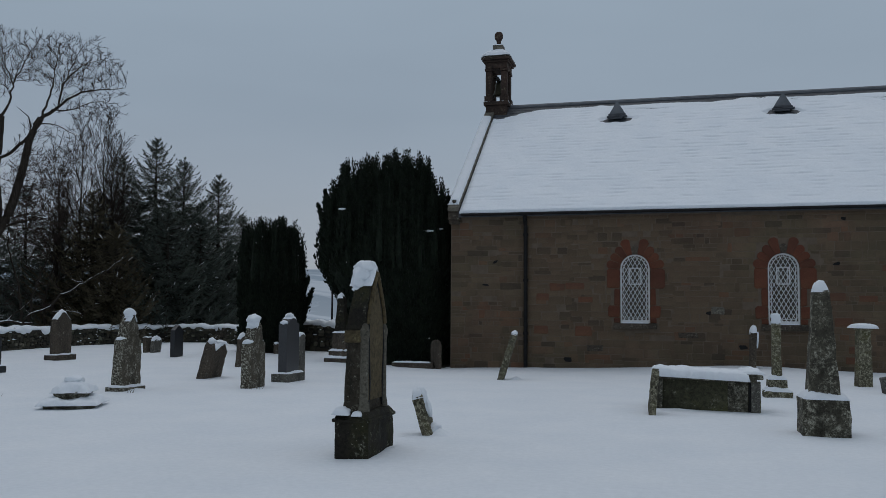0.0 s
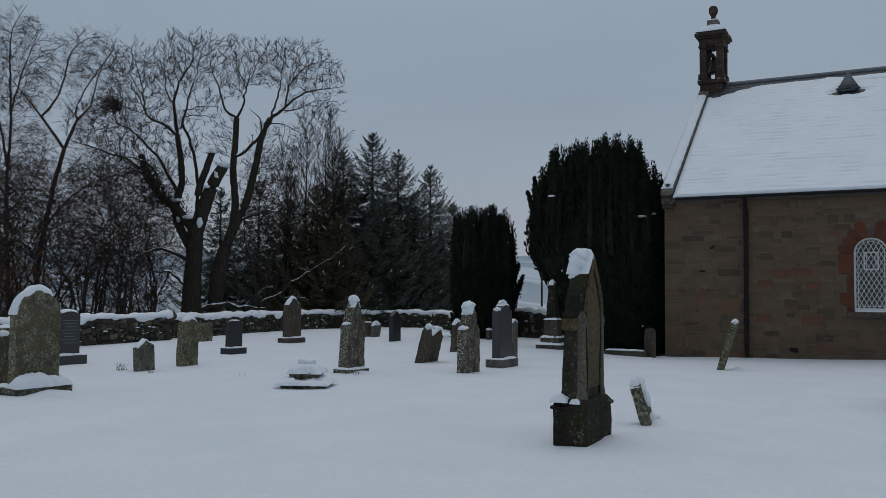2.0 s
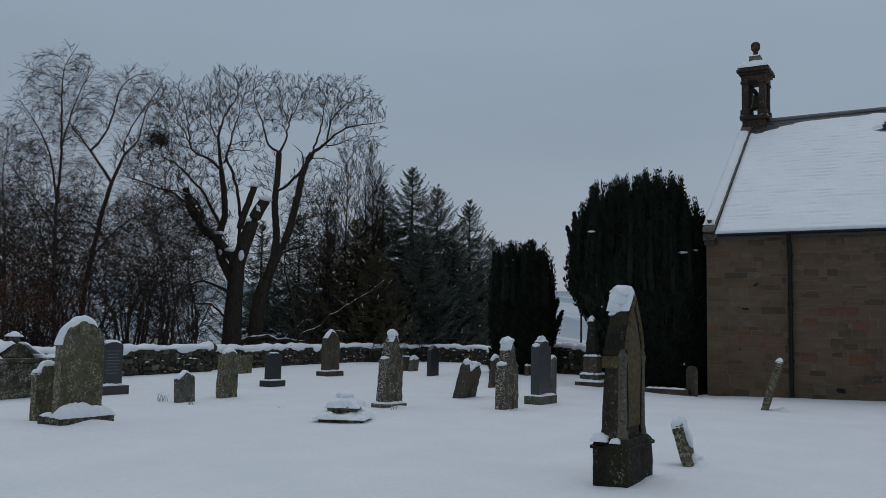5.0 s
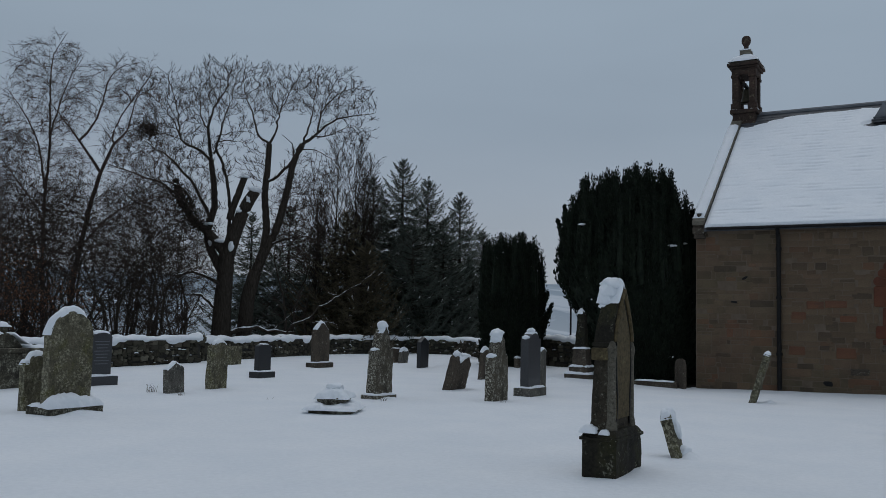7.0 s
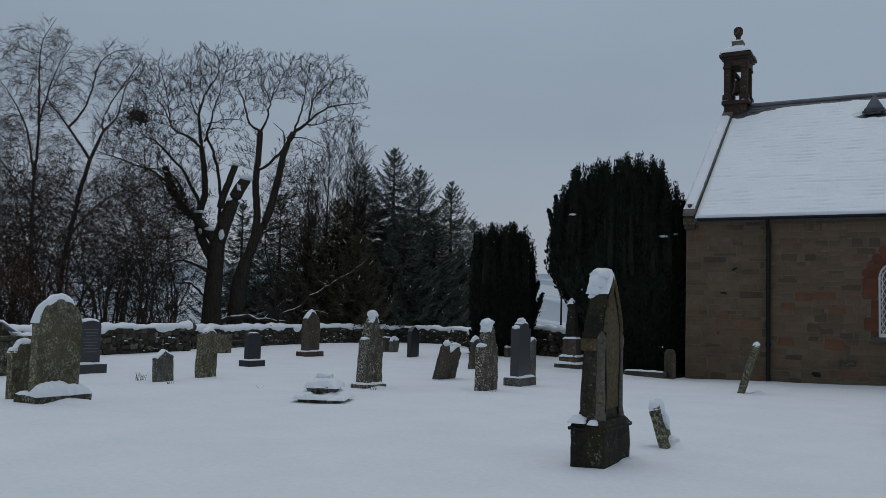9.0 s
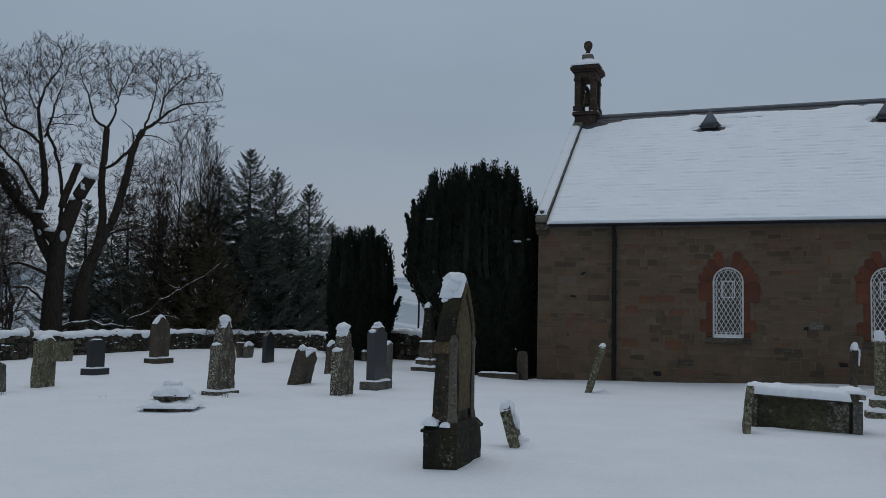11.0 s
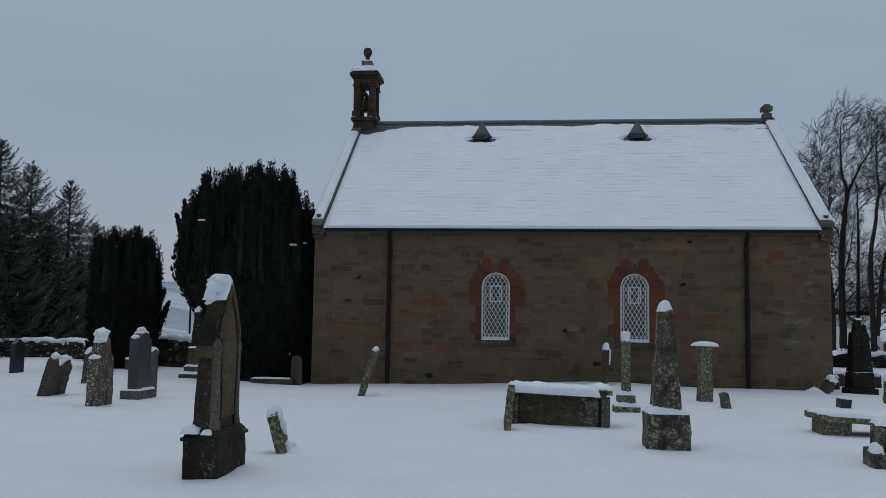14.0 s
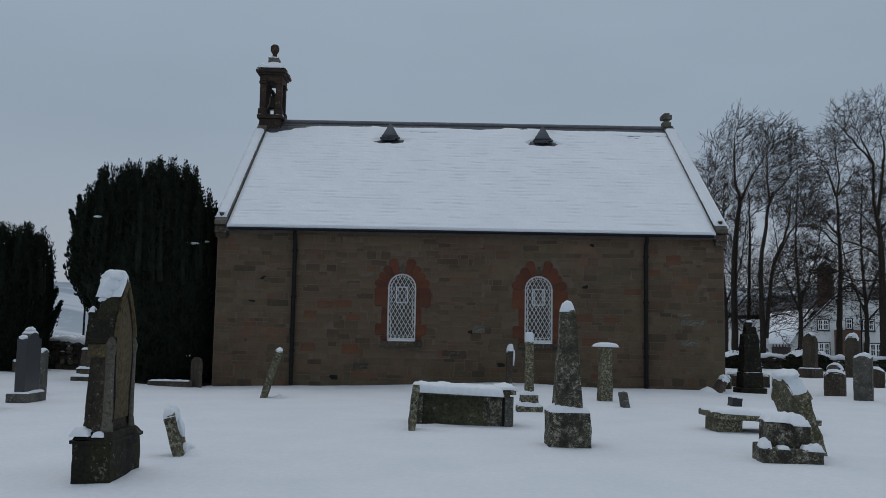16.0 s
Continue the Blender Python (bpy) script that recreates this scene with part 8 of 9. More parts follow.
            for v in (c, c + out * 0.5 + sd, c + out, c + out * 0.5 - sd):
                V.append((v.x, v.y, v.z))
            F.append((b, b + 1, b + 2, b + 3))
    # dark dense core
    core = []
    for i in range(9):
        t = i / 8
        k_ = (narrow + (1 - narrow) * smoothstep(0.18, 0.5, t * 0.85)) * (1 - 0.62 * t ** 5)
        off = shift * (1 - smoothstep(0.18, 0.5, t * 0.85))
        core.append([((rx - 0.10) * k_ * math.cos(2 * math.pi * k / 20) * (1 + 0.05 * math.sin(5 * k)) + off, (ry - 0.10) * k_ * math.sin(2 * math.pi * k / 20), low - 0.1 + h * 0.84 * t) for k in range(20)])
    cv = [p for ring in core for p in ring]
    cf = [(i * 20 + k, i * 20 + (k + 1) % 20, (i + 1) * 20 + (k + 1) % 20, (i + 1) * 20 + k) for i in range(8) for k in range(20)] + [tuple(8 * 20 + k for k in range(20))]
    # upright sprays all over the flanks
    for _ in range(int(5200 * h / 4)):
        u = rnd.random()
        k_ = (narrow + (1 - narrow) * smoothstep(0.18, 0.5, u * 0.85)) * (1 - 0.55 * u ** 5)
        off = shift * (1 - smoothstep(0.18, 0.5, u * 0.85))
        a = rnd.uniform(0, 2 * math.pi)
        w_ = 1 + 0.06 * math.sin(a * 17 + 2 * math.sin(u * 7)) + rnd.uniform(-0.05, 0.05)
        c = Vector(((rx - 0.02) * k_ * w_ * math.cos(a) + off, (ry - 0.02) * k_ * w_ * math.sin(a), low + h * 0.86 * u))
        for _r in range(4):
            out = Vector((math.cos(a) * rnd.uniform(0.1, 0.9), math.sin(a) * rnd.uniform(0.1, 0.9), rnd.uniform(0.6, 1.6))).normalized() * rnd.uniform(0.10, 0.20)
            sd = out.cross(Vector((rnd.uniform(-1, 1), rnd.uniform(-1, 1), 0.2))).normalized() * rnd.uniform(0.018, 0.032)
            b = len(V)
            for v in (c, c + out * 0.5 + sd, c + out, c + out * 0.5 - sd):
                V.append((v.x, v.y, v.z))
            F.append((b, b + 1, b + 2, b + 3))
    # side sprays that stand clear of the outline: (across, up, lean, length)
    ax, ay = framed((x, y), (-0.3, -1.1))
    for sa, sz, lean, ln in tips:
        stems.append((0, [ax * (sa + lean * q * ln + 0.25 * (q < 0.0) * (-1 if sa > 0 else 1)) + Vector((0, 0, sz + q * ln)) for q in (-0.35, 0.1, 0.5, 0.8, 0.98)], [0.10, 0.13, 0.11, 0.07, 0.02]))
        for i in range(int(ln / 0.004)):
            t = i / (ln / 0.004)
            c = ax * (sa + lean * t * ln) + ay * rnd.uniform(-0.08, 0.08) + Vector((0, 0, sz + t * ln))
            a = rnd.uniform(0, 2 * math.pi)
            r = 0.17 * (1 - t) ** 0.6 + 0.02
            c += Vector((r * math.cos(a), r * math.sin(a), 0)) * rnd.random()
            for rep in range(4):
                out = Vector((rnd.uniform(-0.6, 0.6), rnd.uniform(-0.6, 0.6), 1)).normalized()
                sd = out.cross(Vector((rnd.uniform(-1, 1), rnd.uniform(-1, 1), 0.2))).normalized()
                b = len(V)
                for v in (c, c + out * 0.05 + sd * 0.018, c + out * 0.11, c + out * 0.05 - sd * 0.018):
                    V.append((v.x, v.y, v.z))
                F.append((b, b + 1, b + 2, b + 3))
    raw_object("inner_crown", cv, cf, M_yew, g)
    tagged(raw_object("foliage_column", *tubes(stems, (6,)), M_yew, g), kind="stuff")
    raw_object("crown", V, F, M_yew, g)
    if S:
        tagged(raw_object("branch_snow", S, SF, M_snow, g), "specks of snow", kind="stuff")
    return g


big_yew = yew(-8.87, 24.9, 6.55, 2.17, 1.8, 1, "large dark Irish yew with upright spiky crown", 230, 0.22, 0.0, ((-1.78, 3.75, -0.36, 1.1), (-1.80, 3.1, -0.28, 0.95), (-1.85, 4.3, -0.10, 1.0)), 0.76, 0.52)
axY, ayY = framed((-8.87, 24.9), (-0.3, -1.1))
for k, (a_, d_, z_, r_) in enumerate(((1.25, -1.45, 3.95, (0.20, 0.10, 0.035)), (1.62, -1.10, 4.05, (0.09, 0.07, 0.03)), (-1.35, -1.25, 4.6, (0.10, 0.08, 0.03)), (1.75, -0.95, 2.35, (0.13, 0.08, 0.02)))):
    snow_lump(big_yew, axY * a_ + ayY * d_ + Vector((0, 0, z_)), r_, 2.0 * k)
yew(-13.98, 27.4, 4.72, 1.14, 1.1, 2, "smaller dark Irish yew with flat spiky top", 80, 0.08, 0.0, ((1.15, 1.35, 0.35, 0.85), (1.1, 2.2, 0.5, 0.4), (1.05, 1.0, 0.3, 0.7)), 0.9, 0.0)

# dry grass stems standing out of the snow
def grass_tuft(x, y, h, count, seed):
    rnd = random.Random(seed)
    lines = []
    for _ in range(count):
        a, l_ = rnd.uniform(0, 2 * math.pi), h * rnd.uniform(0.5, 1.1)
        d_ = Vector((math.cos(a), math.sin(a), 0)) * rnd.uniform(0.1, 0.6)
        s_ = Vector((rnd.gauss(0, 0.05), rnd.gauss(0, 0.05), -0.03))
        lines.append((0, [s_, s_ + Vector((0, 0, l_ * 0.6)) + d_ * l_ * 0.3, s_ + Vector((0, 0, l_)) + d_ * l_], [0.0035, 0.003, 0.0015]))
    ob = raw_object("grass_tuft", *tubes(lines, (3,)), M_ochre)
    ob.location = (x, y, ground_z(x, y))
    return tagged(ob, "dry brown grass stems poking through the snow", "grass", "grass tufts", "stuff")


for k, (x, y, h, c) in enumerate(((-14.35, 11.35, 0.20, 22), (-13.5, 11.3, 0.12, 12), (-11.9, 12.1, 0.07, 6), (-10.1, 13.5, 0.10, 10), (-8.1, 14.7, 0.09, 8), (-12.6, 8.6, 0.10, 10))):
    grass_tuft(x, y, h, c, 500 + k)

# windswept trees east of the church
WIND = dict(ASH, step=0.24, reach=3.6, kill=0.32, bias=(0.24, 0, 0.20), jitter=0.16, inertia=0.9, thin=0.0092, power=1.95, crook=0.04, twig=(0.3, 0.8), twigs=1.45, lift=0.22, sub=2, spread=0.36, curl=0.03)
bC = at_bearing(19.2, 49)
zc_ = bC[2]
crown_tree("bare_tree", bC, [
    limb(0, 0, 0.21, 0.009, (-0.25, zc_ - 0.2), (-0.25, 1.5), (-0.24, 5.0), (-0.05, 7.6), (0.1, 8.9), (-0.12, 9.8), (-0.15, 11.5), (-0.08, 12.4), (0.3, 13.3)),
    limb(0, 0.3, 0.0792, 0.009, (0.1, 8.7), (0.71, 10.0), (1.34, 11.1), (2.06, 11.9), (2.9, 12.2)),
    limb(0.2, 0.4, 0.11, 0.03, (0.35, zc_ - 0.2), (0.53, 5.0), (0.57, 7.6), (0.54, 9.3)),
    limb(0.1, -0.4, 0.0432, 0.009, (-0.22, 6.5), (-0.8, 7.6), (-1.15, 8.6), (-1.22, 9.8), (-1.04, 11.5), (-1.2, 12.5)),
], [(0.2, 0.1, 12.0, 1.6, 1.3, 1.5, 735), (1.9, 0.3, 11.6, 1.5, 1.2, 1.2, 637), (-0.9, -0.3, 10.4, 1.1, 1.0, 1.9, 539), (0.6, 0.1, 9.2, 1.6, 1.1, 1.5, 490), (0.3, 0.0, 3.6, 2.2, 1.0, 2.2, 420), (1.3, 0.1, 9.6, 1.6, 1.1, 1.6, 280), (-0.4, 0.2, 6.4, 1.3, 1.0, 1.8, 1946)],
    WIND, 41, "windswept leafless tree with several stems", None)
bC2 = at_bearing(20.6, 48)
z2 = bC2[2]
crown_tree("bare_tree", bC2, [
    limb(0, 0, 0.17, 0.009, (-0.05, z2 - 0.2), (-0.05, 1.8), (-0.1, 5.0), (0.15, 7.0), (0.4, 8.6), (1.0, 9.3), (1.7, 10.2), (2.5, 10.7)),
    limb(0, 0.4, 0.12, 0.009, (0.1, z2 + 1.5), (0.5, 5.1), (1.05, 6.6), (1.4, 8.0), (1.45, 9.3), (2.0, 10.1)),
    limb(0, -0.3, 0.072, 0.009, (0.38, 8.4), (0.32, 9.7), (0.35, 11.3), (0.9, 12.7)),
    limb(0.1, -0.4, 0.0648, 0.009, (0.62, 5.4), (1.35, 6.9), (2.15, 7.7), (2.7, 8.1)),
    limb(0.1, 0.5, 0.0432, 0.009, (0.45, 4.6), (1.4, 5.2), (2.4, 5.0)),
], [(0.9, 0, 11.4, 1.3, 1.1, 1.6, 588), (2.1, 0, 9.9, 1.4, 1.1, 1.1, 539), (1.9, -0.1, 7.9, 1.5, 1.0, 1.1, 414), (0.4, 0, 9.3, 1.0, 1.0, 1.5, 294), (1.0, 0.2, 3.6, 2.4, 1.0, 2.2, 460), (1.9, 0.3, 5.4, 1.7, 1.0, 1.2, 1968)],
    WIND, 44, "windswept leafless tree with two forking stems", None)
EAST = dict(WIND, bias=(0, 0, 0.08), jitter=0.22, crook=0.045, curl=0.05, spread=0.6, lift=0.15)
bD = at_bearing(24.8, 52)
z3 = bD[2]
crown_tree("bare_tree", bD, [
    limb(0, 0, 0.20, 0.05, (0.0, z3 - 0.2), (0.0, 1.6), (0.1, 4.1), (0.15, 5.8), (0.1, 7.6), (0.05, 9.25)),
    limb(0, -0.3, 0.072, 0.009, (0.05, 9.25), (-0.33, 10.5), (-0.70, 11.3), (-0.9, 12.3)),
    limb(0, 0.4, 0.0576, 0.009, (0.05, 9.25), (0.18, 10.6), (0.02, 12.2), (-0.06, 13.0)),
    limb(0, -0.2, 0.0504, 0.009, (0.07, 9.3), (0.7, 10.2), (1.3, 10.9)),
    limb(0, -0.6, 0.0576, 0.009, (0.1, 7.1), (-0.8, 8.2), (-1.4, 8.2), (-2.1, 8.6)),
    limb(0, 0.5, 0.0576, 0.009, (0.12, 6.5), (-0.8, 7.5), (-1.7, 7.8), (-2.6, 7.7)),
    limb(0, -0.5, 0.0504, 0.009, (0.12, 5.6), (-1.0, 6.0), (-2.2, 5.9), (-3.4, 6.3)),
    limb(0, -0.4, 0.0432, 0.009, (0.12, 5.2), (-0.9, 5.0), (-1.9, 5.3), (-3.0, 4.6)),
    limb(0, -0.5, 0.0504, 0.009, (0.1, 6.0), (1.2, 6.4), (2.2, 6.2), (3.2, 6.6)),
    limb(0, 0.5, 0.0504, 0.009, (0.1, 7.6), (1.1, 8.4), (2.0, 8.6)),
], [(-0.2, 0, 11.7, 1.3, 1.2, 1.5, 588), (-1.5, 0, 8.4, 1.8, 1.2, 1.2, 588), (-1.9, -0.1, 5.9, 1.9, 1.0, 0.9, 465), (1.3, 0, 9.6, 1.4, 1.1, 1.4, 490), (-0.6, 0.1, 4.4, 3.2, 1.0, 1.4, 480), (-1.0, 0.1, 10.0, 1.2, 1.0, 1.3, 210), (1.9, 0, 6.7, 1.9, 1.0, 1.3, 414)],
    EAST, 42, "leafless tree with level spreading boughs lined with snow", (0.16, (0, 1)))
for az, d, sd, k in ((27.6, 47, 43, 1.0), (30.8, 50, 46, 1.05)):
    bE = at_bearing(az, d)
    z4 = bE[2]
    crown_tree("bare_tree", bE, [
        limb(0, 0, 0.21, 0.06, (-0.3, z4 - 0.2), (-0.35, 2.0), (-0.35, 5.3), (-0.4, 6.7), (-0.62, 8.3 * k), (-0.57, 10.1 * k)),
        limb(0, -0.4, 0.0648, 0.009, (-0.57, 10.1 * k), (-1.44, 11.3 * k), (-1.98, 12.0 * k), (-2.42, 12.7 * k)),
        limb(0, 0.4, 0.0576, 0.009, (-0.57, 10.1 * k), (-1.08, 11.4 * k), (-1.55, 12.8 * k)),
        limb(0, 0.2, 0.0864, 0.009, (-0.46, 7.5), (-0.13, 10.1 * k), (-0.18, 11.6 * k), (-0.4, 13.2 * k)),
        limb(0, 0.5, 0.072, 0.009, (-0.4, 6.8), (0.8, 8.6), (1.5, 10.5 * k), (1.8, 12.0 * k)),
        limb(0, -0.5, 0.0504, 0.009, (-0.4, 6.6), (-1.09, 7.55), (-1.8, 7.8), (-2.6, 8.3)),
        limb(0, -0.6, 0.0576, 0.009, (-0.36, 5.5), (-1.48, 6.2), (-2.02, 6.3), (-2.92, 7.0), (-3.86, 7.2)),
        limb(0, -0.6, 0.0504, 0.009, (-0.35, 4.4), (-1.5, 4.4), (-2.7, 5.0), (-3.8, 5.0)),
    ], [(-1.4, 0, 12.0 * k, 1.3, 1.1, 1.4, 637), (-0.2, 0.1, 12.0 * k, 1.2, 1.1, 1.6, 588), (1.3, 0.2, 11.0 * k, 1.3, 1.0, 1.6, 490), (-2.0, -0.2, 7.4, 2.0, 1.0, 1.1, 563), (0.0, 0, 9.0, 1.7, 1.1, 1.3, 490), (1.4, 0.1, 7.2, 1.6, 1.0, 1.6, 297), (-1.0, -0.2, 4.4, 3.2, 1.0, 1.4, 420)],
        EAST, sd, "tall leafless tree with low snow-lined boughs", (0.16, (0, 1)))
bF = at_bearing(17.2, 52)
z5 = bF[2]
for az, d, top, sd in ((18.3, 62, 12.0, 51), (22.6, 60, 12.4, 52), (26.2, 63, 12.6, 53), (29.2, 60, 12.8, 54)):
    bG = at_bearing(az, d)
    crown_tree("bare_tree", bG, [limb(0, 0, 0.2, 0.02, (0, bG[2] - 0.2), (0.1, 3.0), (-0.1, top * 0.6), (0.1, top)), limb(0, 0.4, 0.09, 0.01, (0.05, 3.6), (1.1, top * 0.55), (1.6, top * 0.85)),
                                 limb(0, -0.4, 0.09, 0.01, (0.05, 3.2), (-1.0, top * 0.5), (-1.5, top * 0.8)), limb(0, 0.2, 0.07, 0.01, (0.05, 2.6), (1.6, 4.4), (2.6, 5.0))],
               [(0, 0, top * 0.78, 2.0, 1.4, top * 0.24, 420), (0.2, 0, top * 0.42, 3.0, 1.4, top * 0.28, 620)], EAST, sd, "leafless tree on the slope beyond the churchyard", None)
crown_tree("bare_tree", bF, [limb(0, 0, 0.18, 0.009, (0, z5 - 0.2), (0.1, 3.0), (0.0, 7.0), (0.2, 11.0)), limb(0, 0.4, 0.0576, 0.009, (0.05, 5.0), (0.9, 7.5), (1.2, 10.4)), limb(0, -0.4, 0.0576, 0.009, (0.05, 4.6), (-0.7, 7.0), (-0.9, 9.5))],
           [(0.2, 0, 9.6, 1.6, 1.2, 2.0, 686), (0.2, 0, 6.2, 1.6, 1.0, 1.6, 318)], EAST, 45, "smaller leafless tree close to the church gable", None)

# ---------- church wall stones ----------
def half_gap(cx, z0, z):
    """Half width of a window with its dressed stones at height z; 0 above and below."""
    if z0 - 0.17 < z < z0 + WSPRING:
        return WHALF + 0.24
    if z0 + WSPRING <= z < z0 + WSPRING + 0.74:
        return math.sqrt(max(0.0, 0.76 ** 2 - (z - z0 - WSPRING) ** 2))
    return 0.0


rp = random.Random(31)
shared = {}


def shared_stone(name, w, h, material, proud=0.018):
    """One mesh for all stones of about this size."""
    key = (name, max(3, round(w / 0.04)), max(4, round(h / 0.02)))
    if key not in shared:
        rough_ = 0.009 if name == 'rubble_stone' else 0.022
        vs, fs = rubble_mesh(key[1] * 0.04 - 0.016, key[2] * 0.02 - 0.014, proud, rough_, key[1] * 31 + key[2], 0.10 if name == 'rubble_stone' else 0.24)
        me = bpy.data.meshes.new(name)
        me.from_pydata(vs, [], fs)
        me.materials.append(material)
        shared[key] = me
    return shared[key]


singles, rest_v, rest_f = 0, [], []
bay0 = CX0 + 0.02
while bay0 < CX1 - 0.05:
    bay1 = bay0 + rp.uniform(0.55, 1.5)
    if CX1 - bay1 < 0.5:
        bay1 = CX1 - 0.02
    z = FOOT + 0.25 + rp.uniform(0, 0.12)
    while z < EAVE - 0.24:
        h = rp.choice((0.09, 0.11, 0.13, 0.15, 0.17, 0.20, 0.24))
        if z + h > EAVE - 0.17:
            h = EAVE - 0.17 - z
        zm = z + h / 2
        x = bay0 + rp.uniform(-0.14, 0.05) if bay0 > CX0 + 0.1 else bay0
        end = bay1 + (rp.uniform(-0.05, 0.1) if bay1 < CX1 - 0.1 else 0.0)
        while x < end - 0.08:
            w = rp.choice((0.12, 0.18, 0.24, 0.28, 0.34, 0.40, 0.50, 0.62)) * (0.8 if h < 0.12 else 1.0)
            w = min(w, end - x)
            if end - x - w < 0.12:
                w = end - x
            for cx, z0 in WINS:
                g = max(half_gap(cx, z0, zm), half_gap(cx, z0, z + 0.01), half_gap(cx, z0, z + h - 0.01))
                if g and x < cx + g and x + w > cx - g:
                    w = cx - g - x if x < cx - g - 0.08 else 0.0
                    if w == 0.0:
                        x = cx + g
                    break
            if w > 0.08 and rp.random() > 0.04:
                gap = rp.uniform(0.008, 0.022)
                if singles < 300 and z > 0.75 and -4.15 < x + w / 2 < 1.35:
                    ob = new("rubble_stone", shared_stone("rubble_stone", w, h, M_rubble, 0.006))
                    ob.parent = wall_south
                    ob.location = (x + w / 2, CY0 + rp.uniform(-0.003, 0.003), zm + rp.uniform(-0.012, 0.012))
                    ob.rotation_euler = (0, rp.uniform(-0.04, 0.04), 0)
                    singles += 1
                else:
                    vs, fs = rubble_mesh(w - gap, h - gap, 0.006 + rp.uniform(-0.002, 0.004), 0.009, rp.randrange(10 ** 6), 0.10)
                    b = len(rest_v)
                    rest_v += [(v[0] + x + w / 2, v[1] + CY0, v[2] + zm) for v in vs]
                    rest_f += [tuple(b + q for q in f) for f in fs]
            x += max(w, 0.0)
        z += h
    bay0 = bay1
ob = raw_object("rubble_rest", rest_v, rest_f, M_rubble_rest, wall_south)
tagged(ob, "squared brown rubble stones", kind="stuff")

# a few red and pale stones let into the rubble: x, z, width, height
for x, z, w, h, m in ((-3.35, 2.25, 0.42, 0.20, M_redacc), (-2.85, 2.28, 0.52, 0.18, M_redacc), (-3.75, 1.98, 0.34, 0.2, M_redacc), (-2.55, 1.90, 0.40, 0.15, M_redacc), (-3.8, 1.05, 0.40, 0.24, M_redacc), (-2.62, 1.02, 0.46, 0.26, M_redacc),
                      (-3.4, 2.26, 0.3, 0.2, M_redacc), (6.45, 3.66, 0.42, 0.28, M_redacc), (5.92, 3.30, 0.34, 0.18, M_redacc), (5.3, 2.75, 0.5, 0.16, M_redacc), (4.1, 1.35, 0.42, 0.2, M_redacc), (4.35, 0.62, 0.3, 0.18, M_redacc), (3.9, 2.0, 0.5, 0.2, M_redacc), (4.7, 1.95, 0.44, 0.16, M_redacc),
                      (4.35, 0.35, 0.45, 0.18, M_redacc), (7.0, 1.9, 0.7, 0.16, M_coping), (6.9, 1.35, 0.5, 0.18, M_coping), (6.75, 2.12, 0.4, 0.1, M_coping), (0.98, 1.62, 0.34, 0.2, M_coping), (5.85, 3.9, 0.34, 0.12, M_redacc), (-2.3, 0.55, 0.44, 0.18, M_brown), (0.2, 0.95, 0.5, 0.14, M_brown)):
    vs, fs = rubble_mesh(w, h, 0.014, 0.012, int(x * 1000) & 4095, 0.10)
    me = bpy.data.meshes.new("accent_stone")
    me.from_pydata(vs, [], fs)
    me.materials.append(m)
    ob = new("accent_stone", me)
    ob.parent = wall_south
    ob.location = (x, CY0, z)
# black plates painted as the shade in sockets where stones have fallen out
for x, z, w, h in ((-5.12, 2.92, 0.13, 0.11), (-5.4, 2.28, 0.16, 0.08), (0.75, 1.50, 0.12, 0.10), (4.15, 4.0, 0.14, 0.09), (-3.05, 0.18, 0.22, 0.12), (3.95, 2.8, 0.18, 0.10), (1.6, 0.6, 0.2, 0.08)):
    vs, fs = rubble_mesh(w, h, 0.012, 0.025, int(z * 997), 0.28)
    ob = raw_object("socket_shade", [(v[0] + x, v[1] + CY0 - 0.004, v[2] + z + h / 2) for v in vs], fs, M_iron, wall_south)
    tagged(ob, "black plate for the shade inside an empty wall socket")

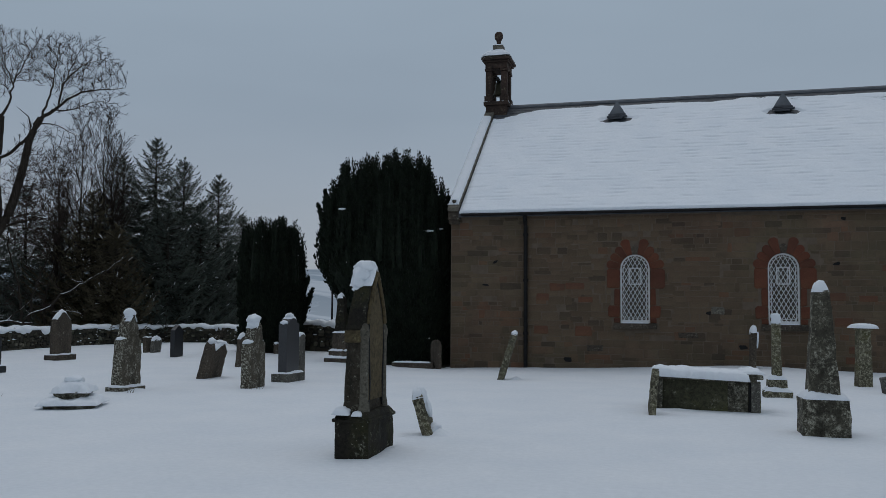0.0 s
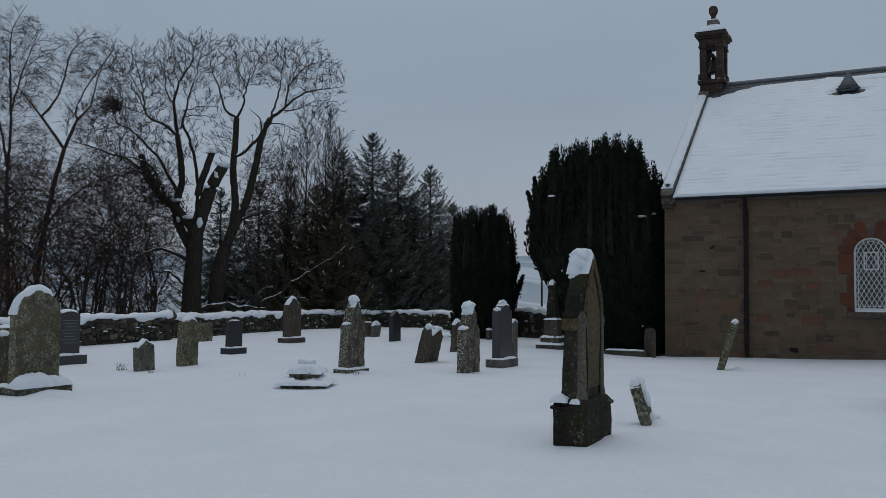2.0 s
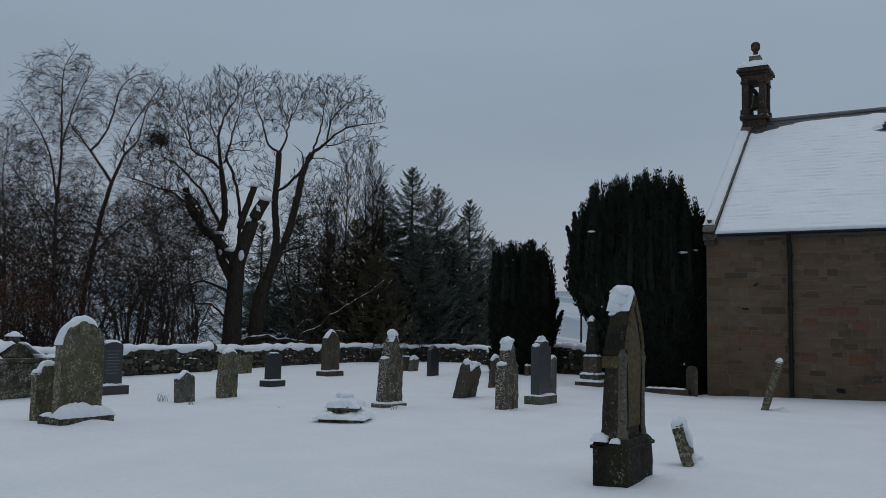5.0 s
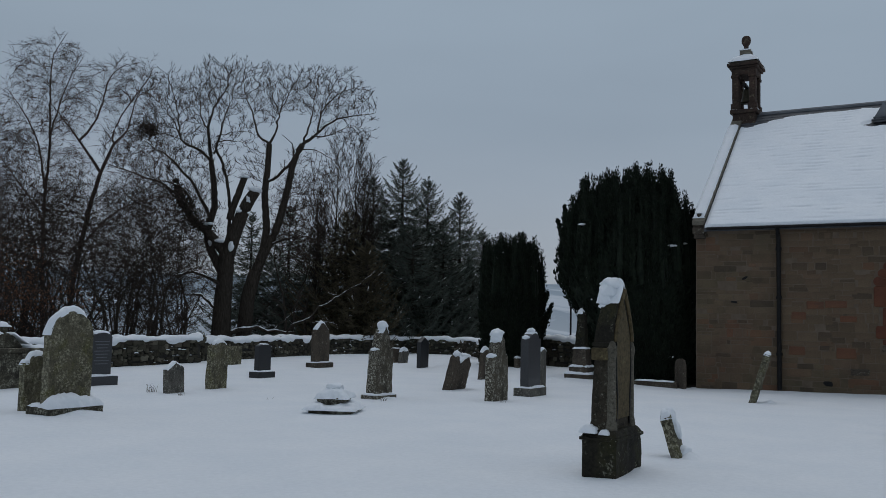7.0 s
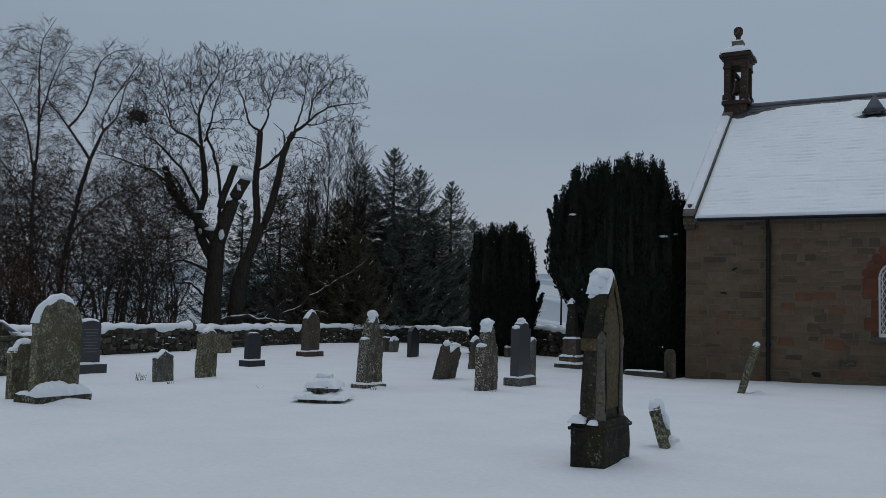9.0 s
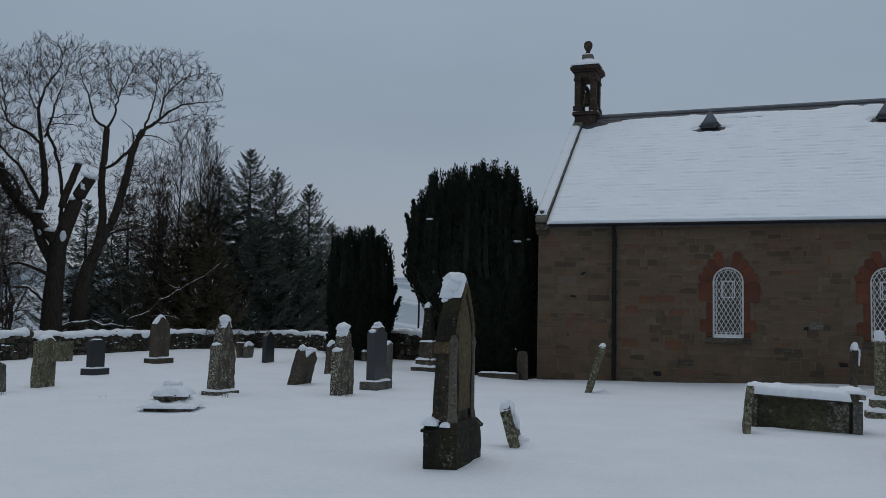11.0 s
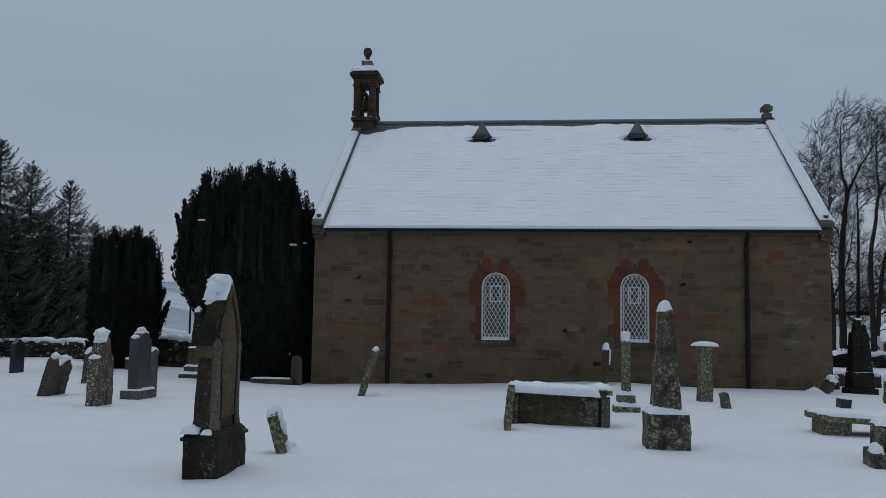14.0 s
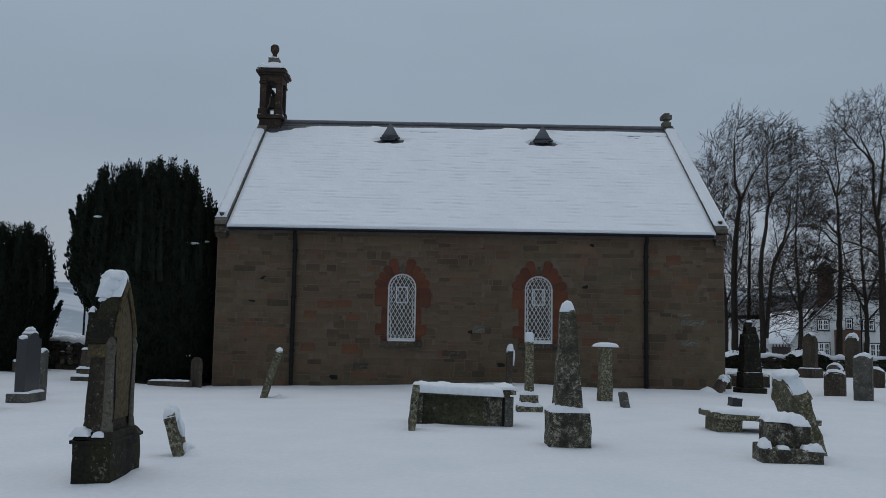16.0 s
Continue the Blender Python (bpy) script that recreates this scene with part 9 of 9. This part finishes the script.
# ---------- dry stones of the churchyard walls ----------
for w_, points, height, seed in WALLS:
    rw = random.Random(int(seed * 91))
    L = length_of(points)
    V, F = [], []
    done = 0
    limit = 300 if seed < 1.5 else 290 if seed < 2.5 else 0
    SV, SF = [], []
    for course in range(6):
        ch = height / 6
        s = 0.0
        while s < L - 0.2:
            ln = rw.choice((0.09, 0.12, 0.16, 0.20, 0.26, 0.34))
            x, y, a = along(points, s + ln / 2)
            hgt = ch * rw.choice((0.6, 0.85, 1.1, 1.35))
            zc = ground_z(x, y) + course * ch + ch / 2 + rw.uniform(-0.05, 0.05)
            nearest = 8.0 < y < 31 if seed < 2.5 else False
            if done < limit and nearest:
                ob = new("wall_stone", shared_stone("wall_stone", ln, hgt, M_wallstone, 0.06))
                ob.parent = w_
                ob.location = (x, y, zc)
                ob.rotation_euler = (rw.uniform(-0.15, 0.15), rw.uniform(-0.22, 0.22), a + rw.uniform(-0.15, 0.15))
                done += 1
            else:
                vs, fs = rubble_mesh(ln - 0.02, hgt - 0.015, 0.06 + rw.uniform(-0.03, 0.03), 0.02, rw.randrange(10 ** 6))
                b = len(V)
                ca, sa = math.cos(a), math.sin(a)
                V += [(x + v[0] * ca - v[1] * sa, y + v[0] * sa + v[1] * ca, zc + v[2]) for v in vs]
                F += [tuple(b + q for q in f) for f in fs]
            if rw.random() < 0.13:
                ca, sa = math.cos(a), math.sin(a)
                b = len(SV)
                wd, up_ = rw.uniform(0.03, 0.10), rw.uniform(0.015, 0.045)
                for k in range(7):
                    q = math.pi * k / 6
                    du, dz = -wd * math.cos(q), up_ * math.sin(q) * rw.uniform(0.6, 1.2)
                    SV.append((x + du * ca + 0.075 * sa, y + du * sa - 0.075 * ca, zc + hgt / 2 + dz))
                SV.append((x + 0.02 * sa, y - 0.02 * ca, zc + hgt / 2 + up_))
                SF += [(b + k, b + k + 1, b + 7) for k in range(6)] + [tuple(b + k for k in range(7))]
            s += ln
    if SV:
        tagged(raw_object("lodged_snow", SV, SF, M_snow, w_), "snow caught on the stones", kind="stuff")
    if V:
        tagged(raw_object("wall_stone_rest", V, F, M_wallrest, w_), "rough dark field stones", kind="stuff")
